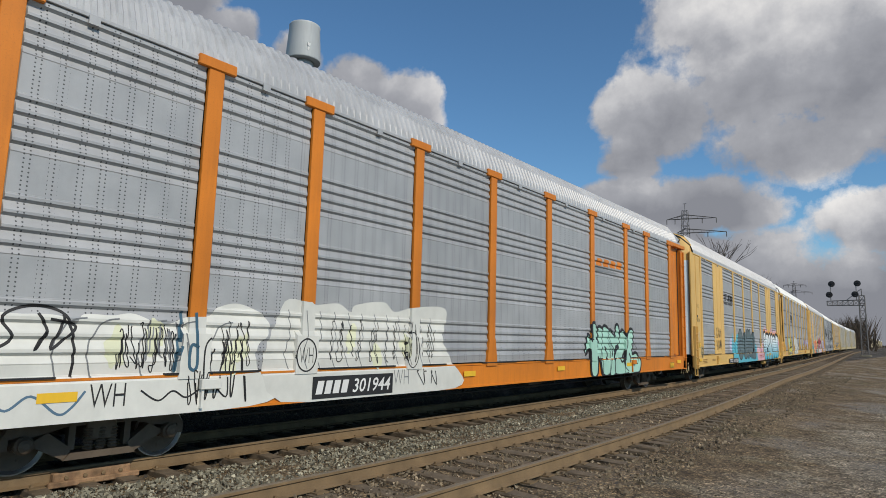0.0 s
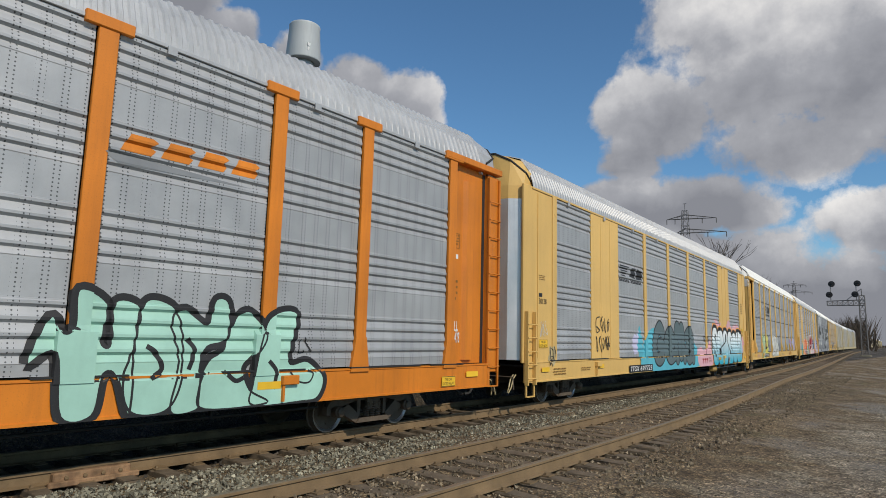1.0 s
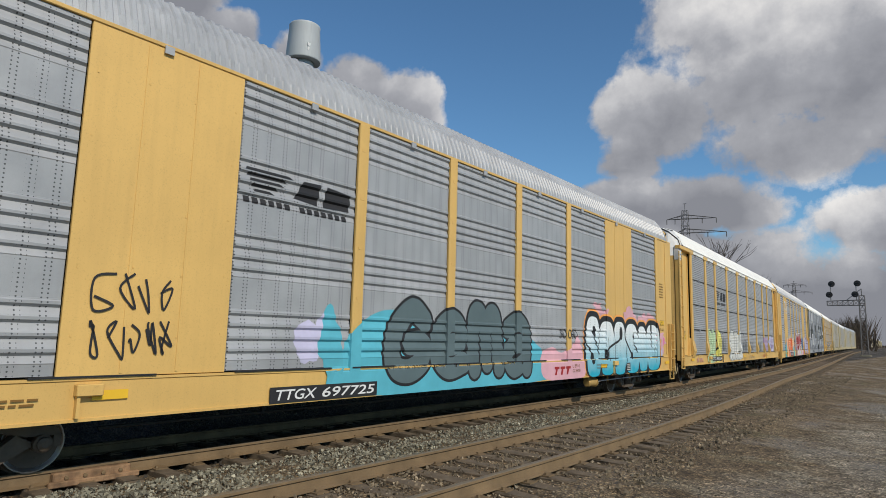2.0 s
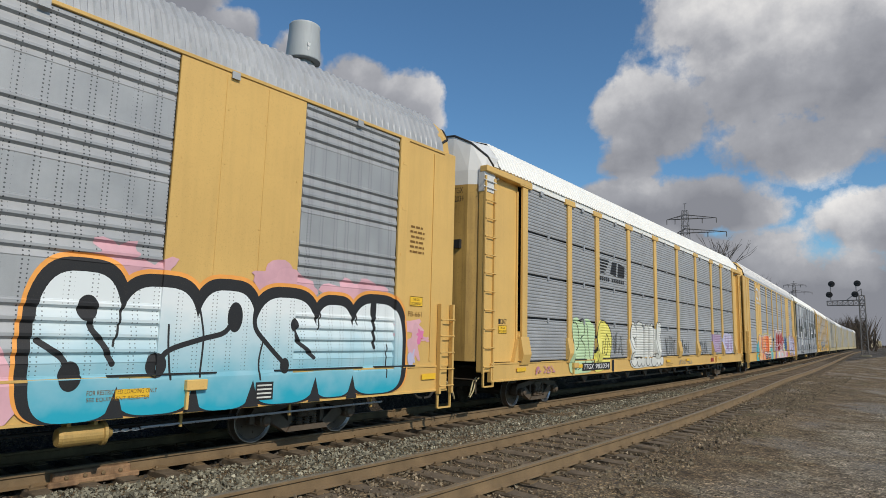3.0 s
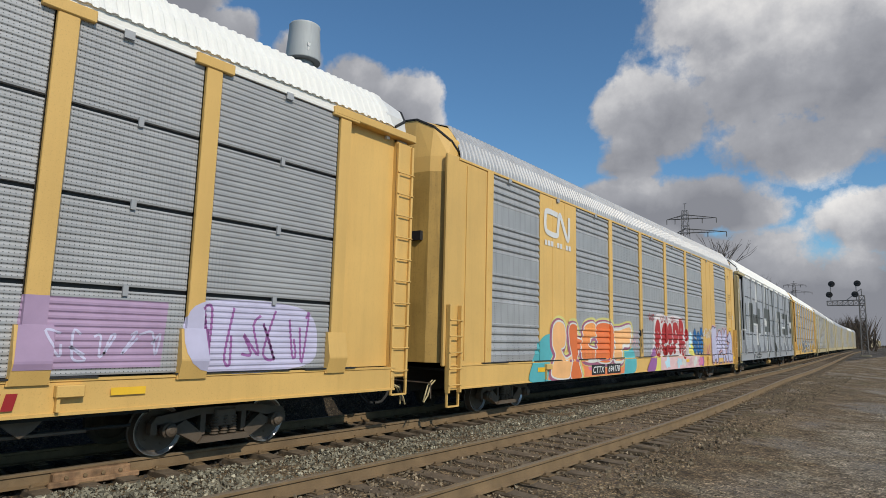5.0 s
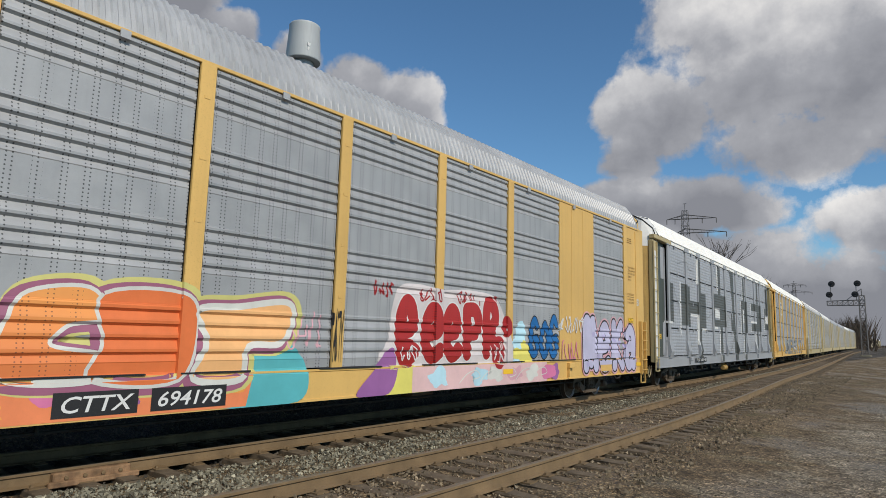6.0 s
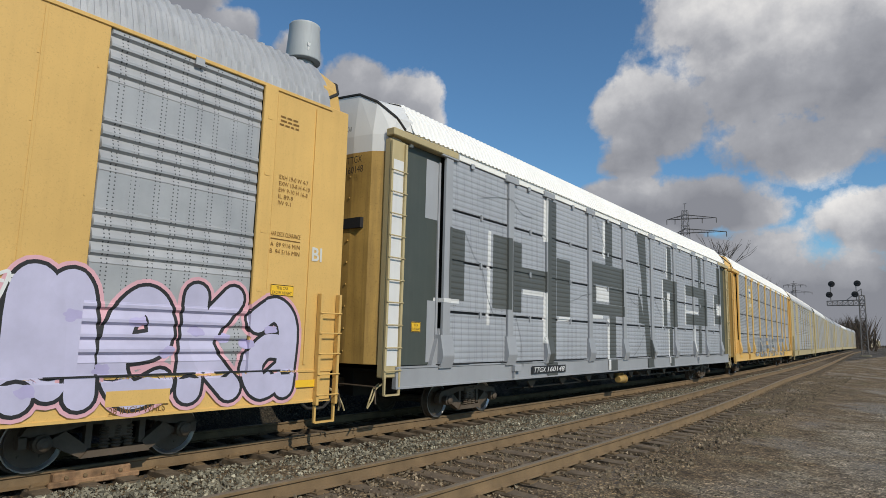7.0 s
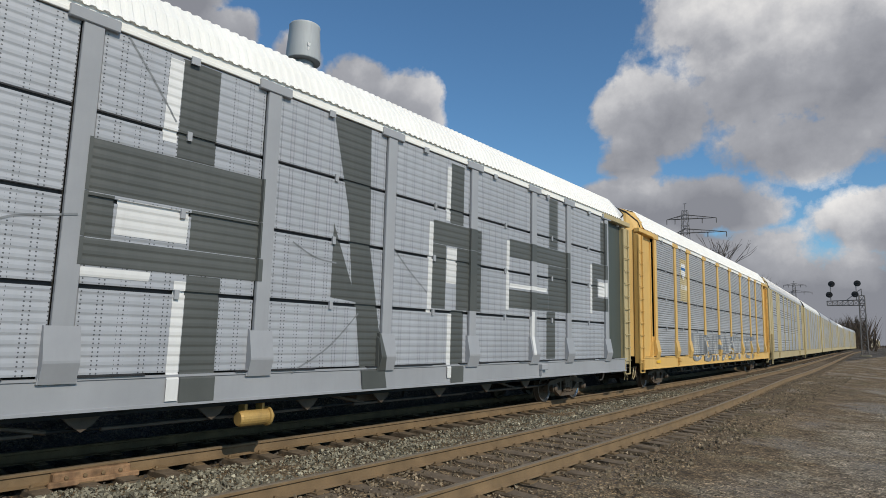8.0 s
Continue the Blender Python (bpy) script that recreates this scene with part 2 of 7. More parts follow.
def box(bm, x0, x1, y0, y1, z0, z1, bevel=0.0):
    geo = bmesh.ops.create_cube(bm, size=1.0, matrix=Matrix.Translation(((x0 + x1) / 2, (y0 + y1) / 2, (z0 + z1) / 2)) @ Matrix.Diagonal((abs(x1 - x0), abs(y1 - y0), abs(z1 - z0), 1)))
    if bevel:
        es = list({e for v in geo["verts"] for e in v.link_edges})
        bmesh.ops.bevel(bm, geom=es, offset=bevel, segments=1, affect="EDGES")
    return bm


def rod(bm, a, b, r, seg=8):
    a, b = Vector(a), Vector(b)
    d = b - a
    m = Matrix.Translation((a + b) / 2) @ d.to_track_quat("Z", "Y").to_matrix().to_4x4()
    bmesh.ops.create_cone(bm, cap_ends=True, segments=seg, radius1=r, radius2=r, depth=d.length, matrix=m)
    return bm


def prism(bm, outline, axis, lo, hi):
    """Extrude a closed outline of pairs along an axis: 'x' takes (y, z), 'y' takes (x, z), 'z' takes (x, y)."""
    def at(p, c):
        return {"x": (c, p[0], p[1]), "y": (p[0], c, p[1]), "z": (p[0], p[1], c)}[axis]
    a = [bm.verts.new(at(p, lo)) for p in outline]
    b = [bm.verts.new(at(p, hi)) for p in outline]
    n = len(outline)
    for i in range(n):
        bm.faces.new((a[i], a[(i + 1) % n], b[(i + 1) % n], b[i]))
    bm.faces.new(a)
    bm.faces.new(b[::-1])
    bmesh.ops.recalc_face_normals(bm, faces=bm.faces)
    return bm


def lathe(bm, profile, axis_from, axis_dir, seg=20):
    """Turn (distance along axis, radius) pairs round an axis."""
    d = Vector(axis_dir).normalized()
    q = d.to_track_quat("Z", "Y").to_matrix()
    rings = []
    for h, r in profile:
        c = Vector(axis_from) + d * h
        rings.append([bm.verts.new(c + q @ Vector((r * math.cos(2 * math.pi * i / seg), r * math.sin(2 * math.pi * i / seg), 0))) for i in range(seg)])
    for a, b in zip(rings, rings[1:]):
        for i in range(seg):
            bm.faces.new((a[i], a[(i + 1) % seg], b[(i + 1) % seg], b[i]))
    bm.faces.new(rings[0][::-1])
    bm.faces.new(rings[-1])
    bmesh.ops.recalc_face_normals(bm, faces=bm.faces)
    return bm


# ---- the lie of the tracks ----
PITCH_CAR, SPEED, FIRST = 27.057, 14.314, 13.202
TRACK_1, TRACK_2 = -9.646, -5.239
DROP = -0.109  # the train's track lies a little lower than the empty one
BEND_S = np.array([-300.0, 5.0, 53.3, 120.0, 220.0, 4000.0])
BEND_A = np.array([0.0, 0.0, 0.0717, 0.0776, 0.0496, 0.0496])
_s = np.arange(-300.0, 1500.0, 0.5)
_g = np.concatenate([[0.0], np.cumsum(np.interp(_s[:-1] + 0.25, BEND_S, BEND_A) * 0.5)])


def drift(y):
    """How far the tracks have swung to the left at y."""
    return -float(np.interp(y, _s, _g))


def on_track(y, centre=TRACK_1, off=0.0, z=0.0):
    a = float(np.interp(y, BEND_S, BEND_A))
    if centre == TRACK_2:
        near = min(1.0, max(0.0, (y - 7.0) / 32.0))
        centre -= 1.05 * near * near * (3 - 2 * near)  # the empty track closes in on the other
    return (centre + drift(y) + off * math.cos(a), y + off * math.sin(a), z)

# ---- ground and tracks ----
def ground_material():
    """Dirt and crushed stone: brown and mossy by the empty track, grey gravel on the lot, with damp smooth patches."""
    m = bpy.data.materials.new("gravel_ground")
    m.use_nodes = True
    nt = m.node_tree
    bsdf = nt.nodes["Principled BSDF"]
    co = nt.nodes.new("ShaderNodeTexCoord").outputs["Object"]
    big = node(nt, "ShaderNodeTexNoise", Scale=0.28, Detail=7.0, Roughness=0.62)
    mid = node(nt, "ShaderNodeTexNoise", Scale=1.5, Detail=8.0, Roughness=0.7)
    patch = node(nt, "ShaderNodeTexNoise", Scale=0.75, Detail=6.0, Roughness=0.66)
    fine = node(nt, "ShaderNodeTexNoise", Scale=30.0, Detail=6.0, Roughness=0.75)
    grit = node(nt, "ShaderNodeTexVoronoi", Scale=38.0)
    lump = node(nt, "ShaderNodeTexVoronoi", Scale=13.0)
    for n in (big, mid, patch, fine, grit, lump):
        nt.links.new(co, n.inputs["Vector"])
    sx = node(nt, "ShaderNodeSeparateXYZ")
    nt.links.new(co, sx.inputs[0])
    # brown dirt with olive moss near the rails
    dirt = mix_col(nt, ramp(nt, mid.outputs[0], (0.36, 0.0), (0.62, 1.0)), (0.125, 0.082, 0.040), (0.300, 0.215, 0.120))
    dirt = mix_col(nt, ramp(nt, patch.outputs[0], (0.53, 0.0), (0.64, 0.7)), dirt, (0.125, 0.108, 0.045))
    # paler grey gravel on the lot, with dark damp stains
    lot = mix_col(nt, ramp(nt, mid.outputs[0], (0.34, 0.0), (0.64, 1.0)), (0.235, 0.192, 0.132), (0.460, 0.385, 0.285))
    lot = mix_col(nt, ramp(nt, big.outputs[0], (0.52, 0.0), (0.60, 0.75)), lot, (0.165, 0.125, 0.075))
    lane = math_node(nt, "ADD", sx.outputs[0], math_node(nt, "MULTIPLY", math_node(nt, "SUBTRACT", patch.outputs[0], 0.5), 5.0))
    lane = math_node(nt, "ADD", lane, math_node(nt, "MULTIPLY", math_node(nt, "SUBTRACT", big.outputs[0], 0.5), 6.0))
    lane = math_node(nt, "DIVIDE", math_node(nt, "ADD", lane, 2.9), 1.7, clamp=True)
    col = mix_col(nt, lane, dirt, lot)
    # the busy track's bed is painted dark for the shade under the train
    bed_shade = math_node(nt, "DIVIDE", math_node(nt, "SUBTRACT", -8.75, sx.outputs[0]), 0.3, clamp=True)
    col = mix_col(nt, math_node(nt, "MULTIPLY", bed_shade, 0.85), col, (0.030, 0.025, 0.020))
    sp = nt.nodes.new("ShaderNodeSeparateColor")
    nt.links.new(grit.outputs["Color"], sp.inputs[0])
    sq = nt.nodes.new("ShaderNodeSeparateColor")
    nt.links.new(lump.outputs["Color"], sq.inputs[0])
    col = mix_col(nt, 0.9, col, ramp(nt, sp.outputs[0], (0.0, 0.30), (0.45, 0.85), (0.80, 1.35), (1.0, 2.7)), "MULTIPLY")
    col = mix_col(nt, 0.55, col, ramp(nt, sq.outputs[0], (0.0, 0.45), (0.6, 1.0), (0.9, 1.25), (1.0, 2.0)), "MULTIPLY")
    col = mix_col(nt, math_node(nt, "MULTIPLY", ramp(nt, fine.outputs[0], (0.52, 0.0), (0.68, 1.0)), 0.55), col, (0.045, 0.035, 0.024))
    nt.links.new(col, bsdf.inputs["Base Color"])
    wet = ramp(nt, big.outputs[0], (0.50, 0.92), (0.60, 0.42))
    nt.links.new(wet, bsdf.inputs["Roughness"])
    b = node(nt, "ShaderNodeBump", Strength=1.0, Distance=0.05)
    rough = math_node(nt, "ADD", fine.outputs[0], math_node(nt, "MULTIPLY", grit.outputs["Distance"], 1.0))
    rough = math_node(nt, "ADD", rough, math_node(nt, "MULTIPLY", lump.outputs["Distance"], 0.9))
    nt.links.new(rough, b.inputs["Height"])
    nt.links.new(b.outputs[0], bsdf.inputs["Normal"])
    return m


def ground_height(x, y):
    """Bed of the rear track stands a little proud, the lot on the camera's side lies lower, with ruts."""
    u = x - drift(y) if -300 < y < 1200 else x
    z = -0.24 + DROP * min(1, max(0, (-6.5 - u) / 1.5))
    if -6.6 < u < -4.5:
        z += 0.03
    if u > -3.6:
        z -= 0.10 * min(1, (u + 3.6) / 2.0)
    # unseen bank added beyond the train to keep light from beneath it
    if u < -11.1:
        z += 1.9 * min(1, (-11.1 - u) / 1.2) if y < 400 else 0
    if -10.9 < u < -8.0:
        z -= 0.02
    if -40 < x < 20 and -10 < y < 60:
        z += 0.05 * noise.noise((x * 0.9, y * 0.35, 0)) + 0.02 * noise.noise((x * 4, y * 4, 3))
    return z


def build_ground():
    xs = np.concatenate([[-4000, -1500, -500, -200, -100, -60, -30, -18], np.arange(-16, 8, 0.25), np.arange(8, 30, 2), [40, 80, 200, 600, 1500, 4000]])
    ys = np.concatenate([[-4000, -1000, -200, -60, -20], np.arange(-8, 30, 0.3), np.arange(30, 120, 2.0), np.arange(120, 400, 20), [500, 700, 1000, 1500, 2500, 4000]])
    verts = [(x, y, ground_height(x, y)) for y in ys for x in xs]
    n = len(xs)
    faces = [(j * n + i, j * n + i + 1, (j + 1) * n + i + 1, (j + 1) * n + i) for j in range(len(ys) - 1) for i in range(n - 1)]
    me = bpy.data.meshes.new("ground")
    me.from_pydata(verts, [], faces)
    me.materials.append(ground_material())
    for p in me.polygons:
        p.use_smooth = True
    tagged(new("ground", me), "brown and grey gravel ground with damp patches", "ground", kind="structure")


def stones(name, label, material, count, seed, spread, size, area_z, ymax, power=1.0):
    """Loose stones, each a small uneven lump, denser towards the viewer."""
    rng = np.random.default_rng(seed)
    base = np.array([(1, 1, 1), (1, -1, -1), (-1, 1, -1), (-1, -1, 1), (1.2, 0, 0.2), (-1.1, 0.2, 0), (0, 1.2, 0.1), (0.1, -1.2, 0)]) * 0.62
    tri = []
    bm = bmesh.new()
    for p in base:
        bm.verts.new(p)
    bmesh.ops.convex_hull(bm, input=bm.verts[:])
    bm.verts.ensure_lookup_table()
    tri = np.array([[v.index for v in f.verts] for f in bm.faces if len(f.verts) == 3])
    bm.free()
    y = 2.0 + (ymax - 2.0) * rng.random(count) ** power
    u = spread[0] + (spread[1] - spread[0]) * rng.random(count)
    r = size[0] + (size[1] - size[0]) * rng.random(count) ** 2.5
    V = np.zeros((count, len(base), 3))
    for i in range(count):
        q = Euler(rng.random(3) * 6.28).to_matrix()
        s = r[i] * (0.7 + 0.6 * rng.random(3))
        x = u[i] + drift(y[i])
        V[i] = (base * s) @ np.array(q).T + np.array((x, y[i], area_z(u[i], x, y[i]) + r[i] * 0.25))
    F = (tri[None] + (np.arange(count) * len(base))[:, None, None]).reshape(-1, 3)
    me = bpy.data.meshes.new(name)
    me.from_pydata(V.reshape(-1, 3).tolist(), [], F.tolist())
    me.materials.append(material)
    tagged(new(name, me), label, "stones", kind="stuff")


def rail(name, centre, off, label, level=0.0):
    """One rail swept along the track: foot, web and head."""
    sec = [(-0.075, -0.172), (0.075, -0.172), (0.075, -0.16), (0.02, -0.145), (0.012, -0.05), (0.036, -0.035), (0.036, -0.006), (0.028, 0.0), (-0.028, 0.0), (-0.036, -0.006), (-0.036, -0.035), (-0.012, -0.05), (-0.02, -0.145), (-0.075, -0.16)]
    ys = np.concatenate([np.arange(-40, 4, 11.0), np.arange(4, 60, 1.5), np.arange(60, 240, 4.0), np.arange(240, 901, 30.0)])
    verts, faces = [], []
    n = len(sec)
    for y in ys:
        for o, z in sec:
            verts.append(on_track(float(y), centre, off + o, z + level))
    for j in range(len(ys) - 1):
        for i in range(n):
            faces.append((j * n + i, j * n + (i + 1) % n, (j + 1) * n + (i + 1) % n, (j + 1) * n + i))
    me = bpy.data.meshes.new(name)
    me.from_pydata(verts, [], faces)
    me.materials.append(RAIL_RUST)
    me.materials.append(RAIL_TOP)
    for k, p in enumerate(me.polygons):
        if k % n in (6, 7, 8):
            p.material_index = 1
    tagged(new(name, me), label, "rail", "rails of the tracks", kind="structure")


def ties(centre, label, seed, sunk=0.0, level=0.0):
    rng = random.Random(seed)
    holder = new("sleepers")
    tagged(holder, label, "sleepers", kind="structure")
    shapes = []
    for k in range(4):
        bm = bmesh.new()
        box(bm, -1.28, 1.28, -0.115, 0.115, -0.19, 0.0, 0.012)
        bmesh.ops.subdivide_edges(bm, edges=[e for e in bm.edges if abs(e.verts[0].co.x - e.verts[1].co.x) > 1], cuts=5)
        for v in bm.verts:
            v.co += Vector((rng.uniform(-0.03, 0.03), rng.uniform(-0.012, 0.012), rng.uniform(-0.012, 0.006)))
        me = bpy.data.meshes.new("tie")
        bm.to_mesh(me)
        bm.free()
        me.materials.append(TIE)
        shapes.append(me)
    plate = bpy.data.meshes.new("tie_plate")
    bm = bmesh.new()
    for s in (-1, 1):
        box(bm, s * 0.7525 - 0.17, s * 0.7525 + 0.17, -0.09, 0.09, 0.0, 0.018)
        for o in (-0.1, 0.1):
            box(bm, s * 0.7525 + o - 0.015, s * 0.7525 + o + 0.015, -0.06, -0.03, 0.018, 0.05)
    bm.to_mesh(plate)
    bm.free()
    plate.materials.append(RAIL_RUST)
    y = -2.0
    n = 0
    while n < 150:
        a = math.degrees(float(np.interp(y, BEND_S, BEND_A)))
        ob = part_mesh("tie", shapes[n % 4], None, holder)
        x, yy, _ = on_track(y, centre)
        ob.matrix_local = pose(x + rng.uniform(-0.05, 0.05), yy, level - 0.185 - sunk + rng.uniform(-0.01, 0.01), 0, rng.uniform(-0.6, 0.6), a + rng.uniform(-1.5, 1.5))
        if n < 70:
            pl = part_mesh("tie_plate", plate, None, ob)
            pl.location.z = sunk
        y += rng.uniform(0.5, 0.58)
        n += 1
    bm = bmesh.new()
    while y < 220:
        x, yy, _ = on_track(y, centre)
        box(bm, x - 1.28, x + 1.28, yy - 0.115, yy + 0.115, level - 0.36, level - 0.18)
        y += 0.55
    far = part("far_ties", bm, TIE, holder)
    far["kind"] = "stuff"


build_ground()
for nm, c, o in (("rail_1", TRACK_1, -0.7525), ("rail_2", TRACK_1, 0.7525), ("rail_3", TRACK_2, -0.7525), ("rail_4", TRACK_2, 0.7525)):
    rail(nm, c, o, "rusty steel rail with a dull worn head", DROP if c == TRACK_1 else 0.0)
ties(TRACK_1, "weathered grey-brown wooden ties under the train", 1, 0.0, DROP)
ties(TRACK_2, "dark rotten wooden ties half buried in dirt", 2, -0.004)
stones("ballast", "pale grey crushed-stone ballast between the tracks", STONE, 36000, 3, (-8.45, -6.3), (0.010, 0.036), lambda u, x, y: -0.225 + DROP * min(1, max(0, (-6.5 - u) / 1.5)) + 0.06 * noise.noise((x * 1.3, y * 0.8, 9)), 70, 1.6)
stones("tie_gravel", "stones lying among the ties, painted dark for the train's shade", SHADED_STONE, 5000, 4, (-10.6, -8.4), (0.012, 0.036), lambda u, x, y: DROP - 0.25 + 0.02 * noise.noise((x * 2, y * 2, 2)), 60, 1.5)
stones("track_gravel", "brown gravel between the rails of the empty track", DEBRIS, 16000, 5, (-6.4, -3.2), (0.010, 0.036), lambda u, x, y: (-0.188 if -5.9 < u < -4.55 else -0.222) + 0.03 * noise.noise((x * 2, y * 2, 5)), 45, 1.6)
stones("loose_gravel", "small loose stones on the dirt lot", DEBRIS, 15000, 7, (-3.8, 5.0), (0.005, 0.022), lambda u, x, y: ground_height(x, y), 45, 1.5)


JY, JX = 3.15, -8.894


def joint_block():
    """Splice bar and pale wooden block against the near rail of the train's track."""
    ob = new("rail_joint")
    tagged(ob, "rust-streaked pale wooden block bolted along the rail", "rail joint")
    bm = bmesh.new()
    box(bm, JX + 0.04, JX + 0.15, JY, JY + 0.95, DROP - 0.20, DROP - 0.035, 0.015)
    box(bm, JX + 0.12, JX + 0.20, JY - 0.06, JY + 1.05, DROP - 0.205, DROP - 0.13, 0.012)
    part("splice_bar", bm, surface("rust_orange_wood", (0.27, 0.165, 0.09), 0.85, 0, 0.5, 0.6, 6.0, 0.5, 30, (0.10, 0.05, 0.03), 0.5), ob)
    for i in range(4):
        bm = bmesh.new()
        lathe(bm, [(0, 0.028), (0.025, 0.028), (0.03, 0.015)], (JX + 0.145, JY + 0.15 + i * 0.22, DROP - 0.10), (1, 0, 0), 6)
        part("bolt", bm, RAIL_RUST, ob)


joint_block()

# ---- far things ----
def lattice(bm, a, b, w0, w1, r, bays):
    """Square lattice mast between two points."""
    a, b = Vector(a), Vector(b)
    ax = (b - a).normalized()
    q = ax.to_track_quat("Z", "Y").to_matrix()
    def corner(t, k):
        w = (w0 + (w1 - w0) * t) / 2
        sx, sy = ((1, 1), (-1, 1), (-1, -1), (1, -1))[k]
        return a + (b - a) * t + q @ Vector((sx * w, sy * w, 0))
    for k in range(4):
        rod(bm, corner(0, k), corner(1, k), r, 5)
    for i in range(bays):
        t0, t1 = i / bays, (i + 1) / bays
        for k in range(4):
            rod(bm, corner(t0, k), corner(t1, (k + 1) % 4), r * 0.6, 4)
            rod(bm, corner(t1, k), corner(t1, (k + 1) % 4), r * 0.6, 4)


GANTRY = surface("weathered_gantry_steel", (0.15, 0.145, 0.145), 0.7, 0.3)


def signal_gantry():
    ob = new("signal_gantry")
    tagged(ob, "dark steel lattice cantilever with round signal heads over the tracks", "railway signal")
    y, mx = 129.5, -10.6
    bm = bmesh.new()
    lattice(bm, (mx, y, -0.3), (mx, y, 10.2), 1.0, 0.8, 0.07, 8)
    part("mast", bm, GANTRY, ob)
    bm = bmesh.new()
    lattice(bm, (mx + 0.3, y, 9.0), (mx - 5.2, y, 8.9), 0.95, 0.8, 0.06, 7)
    rod(bm, (mx, y, 11.4), (mx - 2.3, y, 9.4), 0.06, 5)
    rod(bm, (mx, y, 10.1), (mx, y, 11.4), 0.08, 5)
    part("arm", bm, GANTRY, ob)
    for x in (mx - 0.75, mx - 4.6):
        bm = bmesh.new()
        rod(bm, (x, y, 9.3), (x, y, 12.5), 0.07, 6)
        part("signal_post", bm, GANTRY, ob)
        for dx, z in ((0.22, 12.35), (-0.2, 10.45)):
            bm = bmesh.new()
            lathe(bm, [(0, 0.2), (0.05, 0.52), (0.1, 0.54), (0.14, 0.52)], (x + dx, y, z), (0, -1, 0), 20)
            for s in (-1, 1):
                lathe(bm, [(0, 0.11), (0.28, 0.11)], (x + dx + s * 0.2, y - 0.14, z + 0.15), (0, -1, 0), 8)
            lathe(bm, [(0, 0.11), (0.28, 0.11)], (x + dx, y - 0.14, z - 0.2), (0, -1, 0), 8)
            part("signal_head", bm, INK, ob, "black round signal head with hoods")
    bm = bmesh.new()
    box(bm, mx - 0.8, mx + 0.8, y - 0.8, y + 0.8, -0.5, 0.0, 0.05)
    part("footing", bm, STONE, ob)


def pylon(x, y, h, arms, r, label):
    ob = new("power_pylon")
    tagged(ob, label, "pylon", "pylons along the line")
    bm = bmesh.new()
    lattice(bm, (x, y, -0.3), (x, y, h * 0.62), 5.5 * h / 36, 2.0 * h / 36, r, 7)
    lattice(bm, (x, y, h * 0.62), (x, y, h * 0.95), 2.0 * h / 36, 1.2 * h / 36, r, 6)
    rod(bm, (x, y, h * 0.94), (x, y, h), r, 5)
    rod(bm, (x - 0.5, y, h), (x + 0.5, y, h), r, 5)
    part("tower", bm, GANTRY, ob)
    d = Vector((0.88, 0.25, 0)).normalized()
    for z, left, right in arms:
        bm = bmesh.new()
        for s, ln in ((-1, left), (1, right)):
            tip = Vector((x, y, z * h)) + d * s * ln
            for o in (-0.6, 0.6):
                root = Vector((x, y + o, z * h))
                rod(bm, root, tip, r, 5)
                rod(bm, root + Vector((0, 0, h * 0.03)), tip, r, 5)
            for k in range(1, 5):
                p = Vector((x, y - 0.4, z * h)).lerp(tip, k / 5)
                rod(bm, p, p + Vector((0, 0.4, h * 0.03 * (1 - k / 5))), r * 0.6, 4)
            rod(bm, tip, tip - Vector((0, 0, h * 0.035)), r * 1.6, 5)
            mid = Vector((x, y, z * h)).lerp(tip, 0.55)
            rod(bm, mid, mid - Vector((0, 0, h * 0.035)), r * 1.6, 5)
        part("cross_arm", bm, GANTRY, ob)


BARK = surface("grey_bark", (0.10, 0.085, 0.075), 0.9, 0, 0.2, 0.1, 3.0, 0.3, 30)


def bare_tree(name, x, y, h, seed, label, spread=1.0, depth=5, material=None):
    rng = random.Random(seed)
    ob = new(name)
    tagged(ob, label, "tree")
    bm_t, bm_b = bmesh.new(), bmesh.new()

    def grow(p, d, ln, r, lv, bm):
        q = p + d * ln
        m = Matrix.Translation((p + q) / 2) @ d.to_track_quat("Z", "Y").to_matrix().to_4x4()
        bmesh.ops.create_cone(bm, cap_ends=False, segments=5 if lv < 2 else 3, radius1=r, radius2=r * 0.7, depth=ln * 1.04, matrix=m)
        if lv >= depth:
            return
        for _ in range(3 if lv < 3 else 2):
            dd = (d + Vector((rng.uniform(-1, 1), rng.uniform(-1, 1), rng.uniform(-0.25, 0.6))) * 0.62 * spread).normalized()
            grow(p.lerp(q, rng.uniform(0.6, 1.0)), dd, ln * rng.uniform(0.6, 0.82), r * 0.62, lv + 1, bm_b)
    grow(Vector((x, y, -0.6)), Vector((0.03, 0, 1)), h * 0.33, h * 0.014, 0, bm_t)
    part("trunk", bm_t, material or BARK, ob)
    part("crown", bm_b, material or BARK, ob)


